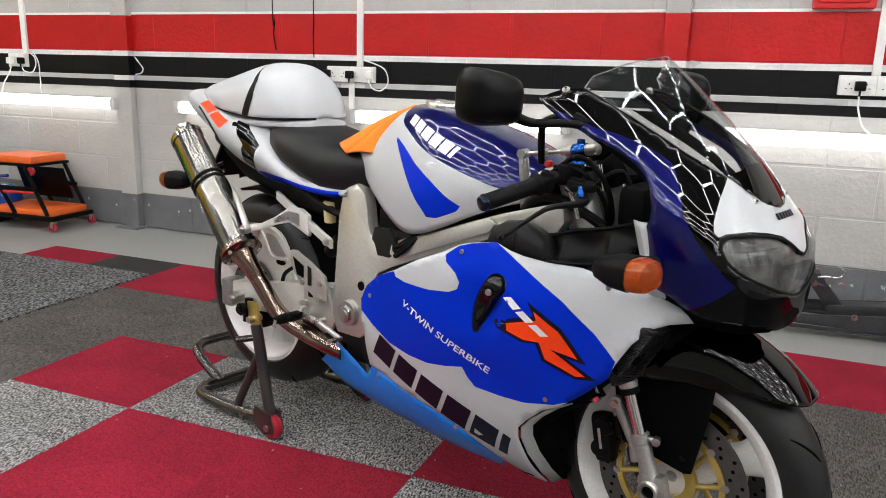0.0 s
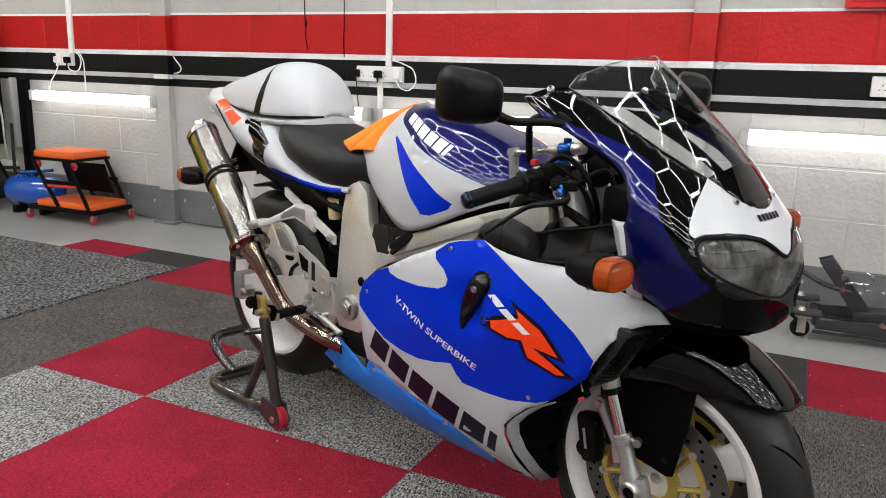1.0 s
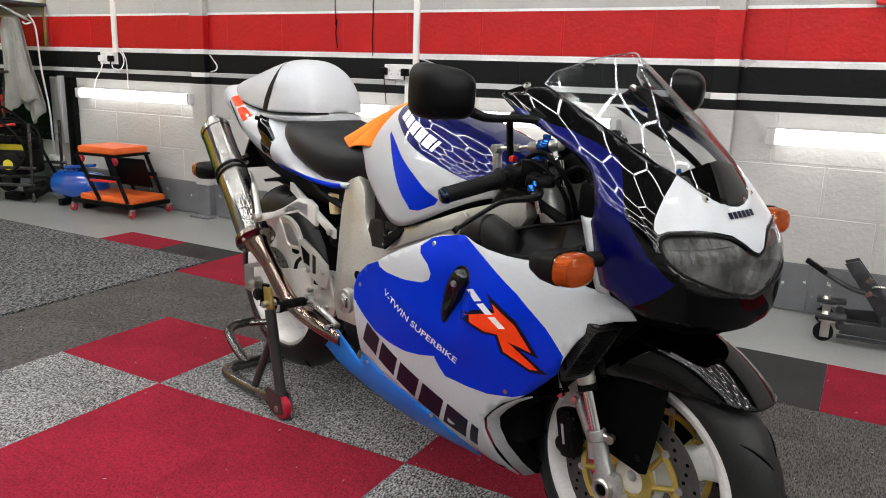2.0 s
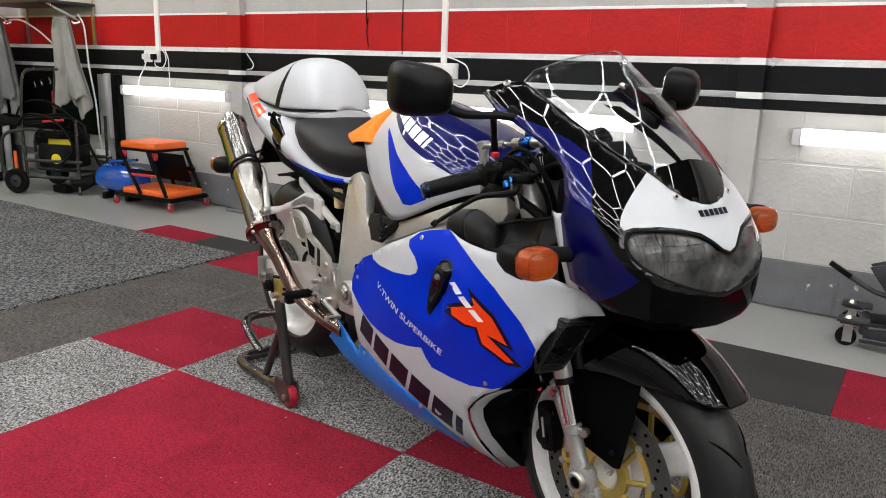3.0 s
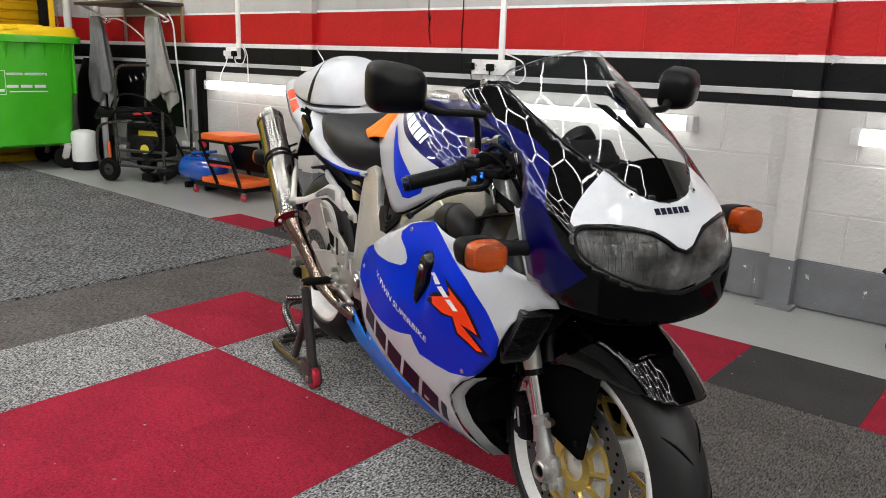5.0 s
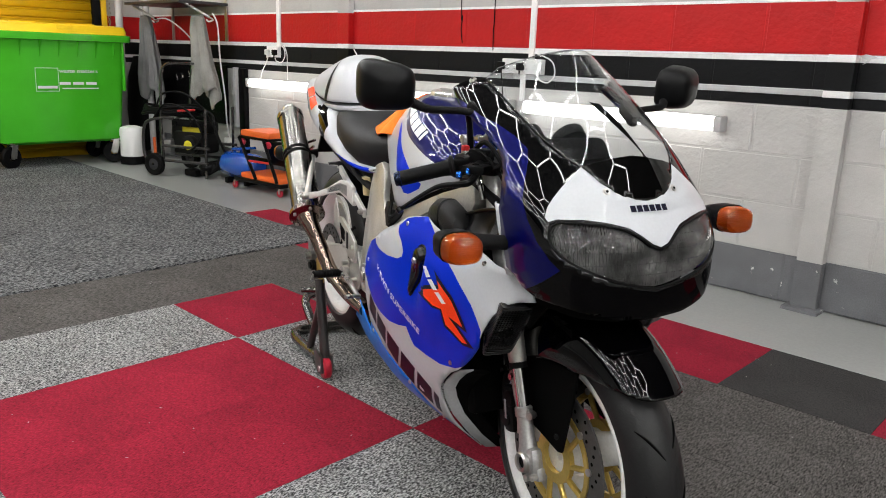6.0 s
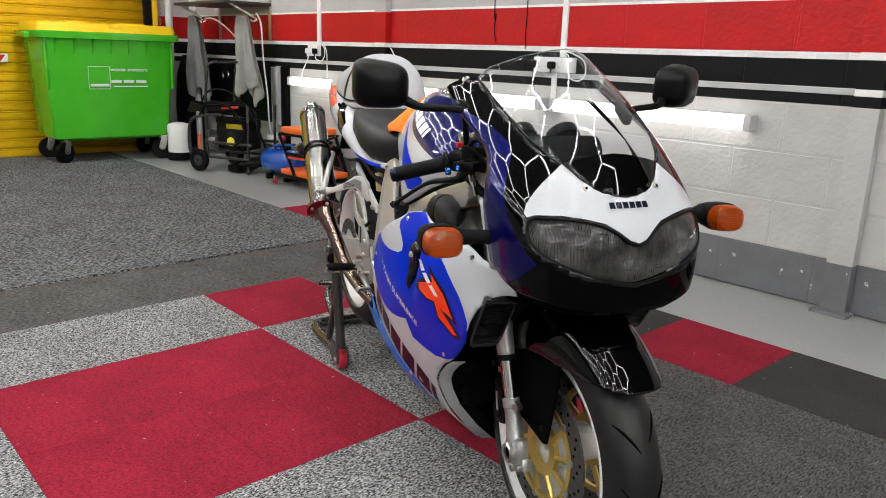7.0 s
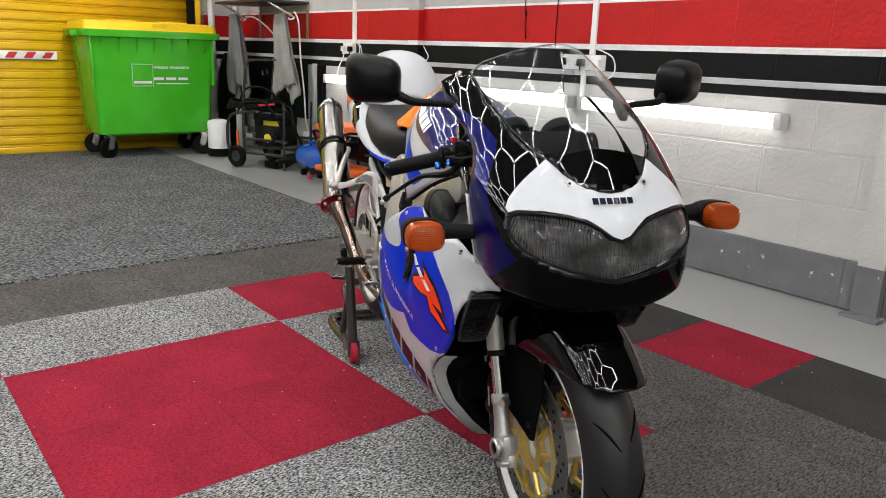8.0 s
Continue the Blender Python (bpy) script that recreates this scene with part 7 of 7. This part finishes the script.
def towel(x, y, top, low, width, m, seed, label):
    """Cloth hung from one point: gathered at the hook, widening in folds to pointed corners, two layers deep."""
    rnd = random.Random(seed)
    ph = [rnd.uniform(0, 6.28) for _ in range(6)]
    bm = bmesh.new()
    n, k = 30, 44

    def layer(wide, shift, back, corners, length):
        rows = []
        for i in range(n + 1):
            t = i / n
            row = []
            for j in range(k + 1):
                q = j / k * 2 - 1
                hem = length * (0.80 + sum(h * max(0.0, 1 - abs(q - c) / r) for c, h, r in corners))
                drop = t * hem
                spread = wide * (0.30 + 0.70 * min(1.0, drop * 1.15) ** 0.6) * (1 + 0.06 * math.sin(9 * drop + ph[0])) / 2
                deep = 0.25 + 0.75 * min(1.0, 1.6 * drop)
                fold = 0.020 * math.sin(6.5 * q + ph[2] + 1.2 * t) * deep + 0.010 * math.sin(14 * q + ph[3] - 2 * t) * deep + 0.006 * math.sin(23 * q + 9 * t + ph[4]) * deep
                row.append(bm.verts.new((spread * q + shift * drop + 0.012 * math.sin(5 * t + ph[1] + 3 * q), back + fold - 0.03 * (1 - t), top - drop * (top - low) + 0.008 * math.sin(17 * q + ph[5]) * t)))
            rows.append(row)
        for a, b in zip(rows, rows[1:]):
            for j in range(k):
                bm.faces.new((a[j], a[j + 1], b[j + 1], b[j]))

    layer(width, 0.0, 0.0, ((-0.55, 0.10, 0.6), (0.85, -0.05, 0.4), (0.1, -0.06, 0.3)), 1.0)
    layer(width * 0.72, 0.16 * width, 0.04, ((0.35, 0.20, 0.75),), 1.0)
    ob = part("hanging_towel", bm, m, sharp=180)
    ob.location = (x, y, 0)
    tagged(ob, label, "towel", "hanging towels")
    thick(ob, 0.006, 0)


towel(-4.87, 1.98, 1.385, 0.50, 0.44, M_TOWELD, 3, "dark grey microfibre towel hanging in folds from a hook")
towel(-3.85, 1.98, 1.375, 0.56, 0.46, M_TOWEL, 8, "light grey microfibre towel hanging in folds from a hook")

board = thing("tool_panel", "black perforated tool panel fixed to the wall", "tool panel", at=pose(-4.52, WALL_Y, 0.69))
part("sheet", box((0, -0.012, 0), (1.38, 0.018, 0.53), 0.003), M_SATIN, board)
part("perforation", joined(*[box((-0.62 + 0.062 * i, -0.0215, -0.22 + 0.055 * j), (0.008, 0.001, 0.006), 0) for i in range(21) for j in range(9)]), M_JACK, board, smooth=False)["kind"] = "stuff"
for k, (x, z) in enumerate(((-0.25, 0.12), (-0.14, 0.14), (0.0, 0.16), (0.06, 0.10))):
    part("tool_hook", tube([(x, -0.025, z + 0.03), (x + 0.03, -0.04, z + 0.02), (x + 0.05, -0.04, z - 0.01), (x + 0.02, -0.035, z - 0.02)], 0.004, 8), M_STEEL, board)
for x in (0.06, 0.11):
    part("red_tool", box((x, -0.035, 0.0), (0.022, 0.02, 0.15), 0.006), M_REDPLAS, board, "red tool handle")
strip = thing("wall_strip", "tall black panel edge and grey channel standing against the wall", "wall panel", at=pose(-3.565, WALL_Y, 0.57))
part("black_strip", box((0.03, -0.025, -0.01), (0.085, 0.05, 0.76), 0.004), M_SATIN, strip)
part("grey_channel", box((-0.10, -0.02, 0.11), (0.04, 0.04, 0.53), 0.004), M_GREYPVC, strip)
low = socket(-3.80, 0.26, 1)
flex("long_white_cable", [(-3.80, 2.08, 1.40), (-3.755, 2.1, 1.30), (-3.727, 2.1, 1.0), (-3.667, 2.1, 0.69), (-3.70, 2.13, 0.45), (-3.78, 2.2, 0.30)], 0.007, M_PVC, "long white cable hanging from the shelf to a low socket")
flex("looped_white_cable", [(-4.75, 2.0, 1.35), (-4.62, 2.06, 1.36), (-4.45, 2.12, 1.27), (-4.25, 2.15, 1.14), (-4.05, 2.12, 1.09), (-3.88, 2.0, 1.12)], 0.007, M_PVC, "white cable sagging from the hook between the towels")


def pressure_washer():
    t = thing("pressure_washer", "petrol pressure washer in a tubular steel trolley frame", "pressure washer", at=pose(-3.865, 1.84, 0, 0, 0, 25))
    for y in (-0.2, 0.2):
        part("frame_tube", tube([(-0.30, y, 0.12), (-0.33, y, 0.22), (-0.30, y, 0.44), (-0.12, y, 0.50), (0.0, y, 0.50)], 0.013, 10), M_STANDBLK, t)
        part("handle_tube", tube([(-0.12, y, 0.12), (-0.13, y, 0.5), (-0.10, y, 0.85), (-0.07, y * 0.95, 0.945), (0.0, y * 0.95, 0.965)], 0.012, 10), M_STAND, t)
        part("lower_rail", rod((-0.30, y, 0.13), (0.34, y, 0.13), 0.013, seg=10), M_STANDBLK, t)
        part("upper_rail", rod((-0.12, y, 0.26), (0.36, y, 0.26), 0.013, seg=10), M_STANDBLK, t)
        part("leg", rod((0.32, y, 0.0), (0.33, y, 0.60), 0.012, seg=10), M_STAND, t)
        w = part("trolley_wheel", spin([(0.05, 0.02), (0.088, 0.026), (0.098, 0.014), (0.098, -0.014), (0.088, -0.026), (0.05, -0.02)], (-0.18, y * 1.25, 0.098), 36), M_RUB, t, "black pneumatic tyre")
        part("wheel_disc", joined(spin([(0.012, 0.02), (0.052, 0.016), (0.052, -0.016), (0.012, -0.02)], (-0.18, y * 1.25, 0.098), 24)), M_JACK, w)
    part("cross_handle", rod((0.0, -0.19, 0.965), (0.0, 0.19, 0.965), 0.012, seg=10), M_STAND, t)
    part("cross_bar", rod((-0.12, -0.2, 0.52), (-0.12, 0.2, 0.52), 0.012, seg=10), M_STANDBLK, t)
    part("engine", joined(box((0.08, 0.0, 0.29), (0.30, 0.26, 0.20), 0.03), rod((0.14, -0.15, 0.28), (0.14, -0.20, 0.28), 0.085, 0.08, 32, 0.006), box((0.0, 0.0, 0.41), (0.20, 0.2, 0.10), 0.02)), M_DARKMETAL, t, "black petrol engine")
    part("starter_badge", rod((0.14, -0.2005, 0.28), (0.14, -0.203, 0.28), 0.04, seg=28), M_YELLOW, t, "round yellow badge")
    part("tank_sticker", box((0.12, -0.115, 0.40), (0.19, 0.004, 0.055), 0.002), M_YELLOW, t, "yellow warning sticker")
    part("fuel_tank", box((0.12, 0.0, 0.42), (0.26, 0.22, 0.10), 0.03), M_SATIN, t)
    part("pump", joined(box((-0.17, -0.05, 0.24), (0.12, 0.12, 0.12), 0.02), rod((-0.20, -0.1, 0.16), (-0.20, -0.1, 0.36), 0.02)), M_CAST, t)
    part("orange_hose", rod((-0.24, -0.16, 0.14), (-0.245, -0.16, 0.32), 0.013, seg=12), M_VINYL, t)
    for k in range(5):
        part("hose_coil", tube([(-0.16 + 0.28 * math.cos(a) + 0.01 * k, -0.02 + 0.17 * math.sin(a), 0.53 + 0.014 * k + 0.012 * math.sin(3 * a + k)) for a in (2 * math.pi * i / 10 for i in range(10))], 0.012, 8, 5, True), M_RUB, t)
    part("spray_hose", tube([(-0.2, -0.2, 0.50), (-0.05, -0.24, 0.62), (0.12, -0.22, 0.60), (0.26, -0.24, 0.50), (0.30, -0.22, 0.36), (0.20, -0.24, 0.24)], 0.009, 8), M_RUB, t)
    part("spray_hose", tube([(-0.26, -0.12, 0.52), (-0.12, -0.18, 0.70), (0.08, -0.16, 0.72), (0.24, -0.12, 0.60), (0.34, -0.1, 0.44)], 0.009, 8), M_RUB, t)
    part("control_panel", joined(box((0.10, -0.19, 0.47), (0.24, 0.02, 0.06), 0.005), rod((0.02, -0.20, 0.47), (0.02, -0.215, 0.47), 0.018, seg=16), rod((0.18, -0.20, 0.47), (0.18, -0.215, 0.47), 0.014, seg=16)), M_BLK, t, "black engine control panel")
    part("hose_tail", tube([(0.1, -0.1, 0.60), (0.28, -0.05, 0.55), (0.36, -0.1, 0.4), (0.42, -0.05, 0.2), (0.45, 0.0, 0.05)], 0.011, 8), M_RUB, t)
    part("lance", rod((0.06, -0.21, 0.57), (0.22, -0.19, 0.585), 0.010, seg=10), M_REDPLAS, t, "red spray lance grip")


pressure_washer()
bottle = thing("fluid_drum", "white plastic drum with a black base", "drum", at=pose(-4.70, 1.69, 0))
part("drum", tube([(0, 0, 0.07), (0, 0, 0.09), (0, 0, 0.32), (0, 0, 0.345), (0, 0, 0.36)], [0.105, 0.11, 0.11, 0.10, 0.05], 36, smooth=False), M_PVC, bottle)
part("drum_base", tube([(0, 0, 0.0), (0, 0, 0.075)], 0.113, 36, smooth=False), M_BLK, bottle)
for k in range(4):
    part("print_bar", box((-0.03, -0.1105 + 0.002 * k, 0.15 + 0.035 * k), (0.035, 0.004, 0.016), 0.001, (0, 0, -16)), M_BLK, bottle)
bag = thing("black_bag", "black fabric bag and hoses hanging in the corner", "bag", at=pose(-5.28, 2.08, 0))
part("bag_body", skin([[(r1 * math.cos(a) * (1 + 0.1 * math.sin(3 * a + z * 9)), 0.5 * r1 * math.sin(a), z) for a in (2 * math.pi * k / 20 for k in range(20))] for z, r1 in ((0.06, 0.15), (0.14, 0.22), (0.45, 0.25), (0.8, 0.20), (1.0, 0.10))]), M_RUB, bag)

blue = thing("air_tank", "blue enamelled air tank with black hoses on the floor", "air tank", at=pose(-3.12, 1.93, 0.0, 0, 0, 8))
part("vessel", tube([(-0.22, 0, 0.155), (-0.205, 0, 0.155), (-0.17, 0, 0.155), (0.17, 0, 0.155), (0.205, 0, 0.155), (0.22, 0, 0.155)], [0.04, 0.085, 0.108, 0.108, 0.085, 0.04], 36, smooth=False), M_BLUETANK, blue, sharp=50)
part("carry_handle", joined(box((-0.06, 0, 0.285), (0.13, 0.035, 0.022), 0.008), rod((-0.1, 0, 0.25), (-0.1, 0, 0.285), 0.012), rod((-0.02, 0, 0.25), (-0.02, 0, 0.285), 0.012)), M_BLUETANK, blue)
part("long_lever", rod((-0.10, -0.02, 0.285), (0.22, -0.05, 0.325), 0.011, seg=12), M_BLUETANK, blue)
for x in (-0.12, 0.12):
    part("foot", box((x, 0, 0.025), (0.04, 0.17, 0.05), 0.008), M_BLK, blue)
part("nozzle_neck", rod((-0.21, 0, 0.155), (-0.29, 0, 0.14), 0.035, 0.045, 20), M_BLK, blue)
for k in range(3):
    part("hose", tube([(-0.30 - 0.02 * k, 0.0, 0.12), (-0.40, -0.05 - 0.02 * k, 0.05 + 0.02 * k), (-0.52, -0.02, 0.035 + 0.03 * k), (-0.56 + 0.04 * k, 0.08, 0.05 + 0.03 * k), (-0.42, 0.10, 0.08 + 0.02 * k), (-0.32, 0.04, 0.10)], 0.026, 12), M_RUB, blue)
part("pedal_box", box((-0.60, -0.05, 0.03), (0.16, 0.10, 0.06), 0.015), M_BLK, blue)


def creeper():
    t = thing("mechanic_seat", "folding mechanic creeper seat with orange vinyl pads and red castors", "creeper seat", at=pose(-2.70, 1.96, 0, 0, 0, 4))
    part("top_pad", box((-0.05, 0, 0.455), (0.37, 0.30, 0.05), 0.016), M_VINYL, t, "orange vinyl seat pad")
    part("low_pad", box((0.02, 0, 0.115), (0.50, 0.32, 0.045), 0.014), M_VINYL, t, "orange vinyl base pad")
    part("top_tray", box((-0.05, 0, 0.422), (0.39, 0.32, 0.018), 0.004), M_SATIN, t)
    part("back_panel", box((-0.02, 0.10, 0.28), (0.40, 0.012, 0.22), 0.003, (18, 0, 0)), M_SATIN, t)
    for y in (-0.165, 0.165):
        part("side_rail", box((0.0, y, 0.082), (0.60, 0.025, 0.03), 0.003), M_SATIN, t)
        part("slanted_leg", rod((-0.23, y, 0.42), (-0.02, y, 0.10), 0.014, seg=8), M_SATIN, t)
        part("slanted_leg", rod((0.09, y, 0.42), (0.25, y, 0.10), 0.014, seg=8), M_SATIN, t)
        part("red_bar", rod((-0.12, y, 0.24), (0.18, y, 0.25), 0.010, seg=8), M_REDPLAS, t)
        part("tie_bar", box((0.02, y, 0.27), (0.34, 0.012, 0.028), 0.003), M_SATIN, t)
    for x in (-0.29, 0.29):
        part("end_rail", box((x, 0, 0.082), (0.025, 0.35, 0.03), 0.003), M_SATIN, t)
        for y in (-0.17, 0.17):
            c = part("castor", spin([(0.008, 0.011), (0.026, 0.011), (0.030, 0.006), (0.030, -0.006), (0.026, -0.011), (0.008, -0.011)], (x, y, 0.031), 24), M_REDPU, t, "red castor")
            part("castor_fork", joined(box((x + 0.01, y, 0.062), (0.03, 0.032, 0.012), 0.003), box((x + 0.005, y - 0.015, 0.045), (0.02, 0.003, 0.035), 0.001)), M_STEEL, c)
    for x in (-0.20, 0.13):
        part("folded_castor", spin([(0.008, 0.011), (0.024, 0.011), (0.028, 0.006), (0.028, -0.006), (0.024, -0.011), (0.008, -0.011)], (x, -0.15, 0.385), 20), M_REDPU, t, "red castor")


creeper()


def jack():
    t = thing("trolley_jack", "worn dark grey steel trolley jack with castors", "trolley jack", at=pose(2.30, 1.98, 0, 0, 0, 2))
    for y in (-0.13, 0.13):
        part("side_plate", slab([(-0.30, 0.045), (0.55, 0.035), (0.55, 0.10), (0.20, 0.13), (-0.10, 0.10), (-0.30, 0.085)], y - 0.006, y + 0.006, 0.003), M_JACK, t)
        part("lower_flange", box((0.12, y - 0.012, 0.035), (0.86, 0.035, 0.008), 0.002), M_JACK, t)
        c = part("castor", spin([(0.01, 0.014), (0.034, 0.014), (0.040, 0.007), (0.040, -0.007), (0.034, -0.014), (0.01, -0.014)], (-0.36, y, 0.041), 28), M_RUB, t, "black castor")
        part("castor_fork", joined(box((-0.355, y - 0.019, 0.06), (0.035, 0.004, 0.075), 0.002), box((-0.355, y + 0.019, 0.06), (0.035, 0.004, 0.075), 0.002), box((-0.35, y, 0.096), (0.07, 0.05, 0.008), 0.003)), M_STEEL, c)
        part("castor_plate", box((-0.34, y, 0.115), (0.12, 0.08, 0.012), 0.004), M_JACK, t)
        part("castor_cap", rod((-0.36, y, 0.12), (-0.36, y, 0.135), 0.018, 0.012, 16), M_STEEL, t)
    part("cross_tube", rod((-0.30, -0.13, 0.075), (-0.30, 0.13, 0.075), 0.018, seg=16), M_JACK, t)
    part("front_roller", rod((0.52, -0.12, 0.045), (0.52, 0.12, 0.045), 0.045, seg=28), M_JACK, t)
    part("lift_arm", box((0.15, 0, 0.12), (0.60, 0.09, 0.05), 0.01, (0, -5, 0)), M_JACK, t)
    part("saddle", joined(rod((0.46, 0, 0.13), (0.46, 0, 0.165), 0.05, seg=24), rod((0.46, 0, 0.165), (0.46, 0, 0.175), 0.06, seg=24)), M_JACK, t)
    for y in (-0.036, 0.036):
        part("socket_cheek", slab([(-0.315, 0.325), (-0.262, 0.345), (-0.085, 0.12), (-0.14, 0.085)], y - 0.004, y + 0.004, 0.002), M_JACK, t)
    part("handle_socket", box((-0.21, 0, 0.205), (0.03, 0.066, 0.26), 0.006, (0, -37, 0)), M_JACK, t, "pressed steel handle socket")
    part("socket_pin", rod((-0.21, -0.055, 0.21), (-0.21, 0.055, 0.21), 0.012, seg=14), M_STEEL, t)
    part("release_rod", tube([(-0.17, -0.03, 0.20), (-0.28, -0.04, 0.225), (-0.37, -0.045, 0.27), (-0.40, -0.045, 0.29)], 0.011, 10), M_JACK, t)
    part("release_grip", box((-0.42, -0.045, 0.30), (0.10, 0.025, 0.022), 0.005, (0, 30, 0)), M_BLK, t)
    part("wire_clip", tube([(-0.20, -0.045, 0.24), (-0.17, -0.06, 0.25), (-0.12, -0.06, 0.25), (-0.10, -0.06, 0.28), (-0.13, -0.06, 0.30)], 0.004, 8), M_STEEL, t)
    for x, z in ((-0.05, 0.10), (-0.12, 0.235), (0.20, 0.09), (-0.22, 0.29)):
        part("bolt", rod((x, -0.136, z), (x, -0.15, z), 0.013, seg=6), M_STEEL, t)
    part("pump_ram", rod((-0.05, 0, 0.09), (0.12, 0, 0.10), 0.03, seg=20), M_JACK, t)


jack()


# ---- the wall's blocks, last ----
def blocks():
    """Blocks of the long wall between the columns, course by course, with recessed joints."""
    meshes = {}

    def block(x0, x1, i):
        w = round(x1 - x0, 3)
        m = COURSES[i]
        key = (w, m.name)
        if key not in meshes:
            ob = part("block", box((0, 0, 0), (w - 0.009, 0.012, COURSE - 0.008), 0.0035, seg=1), m, north, smooth=False)
            meshes[key] = ob.data
        else:
            ob = new("block", meshes[key])
            ob.parent = north
        ob.location = ((x0 + x1) / 2, WALL_Y + 0.004, COURSE * (i + 0.5))

    pitch = 0.476
    for i in range(7):
        odd = i % 2
        for lo, hi, first in ((-5.49, -2.165, 0.053), (-2.036, 1.315, 0.053), (1.43, 6.2, 1.614)):
            x = first + (0 if odd else pitch / 2)
            x -= math.ceil((x - lo) / pitch) * pitch
            while x < hi - 0.02:
                a, b = max(lo, x), min(hi, x + pitch)
                if b - a > 0.03:
                    block(a, b, i)
                x += pitch


blocks()
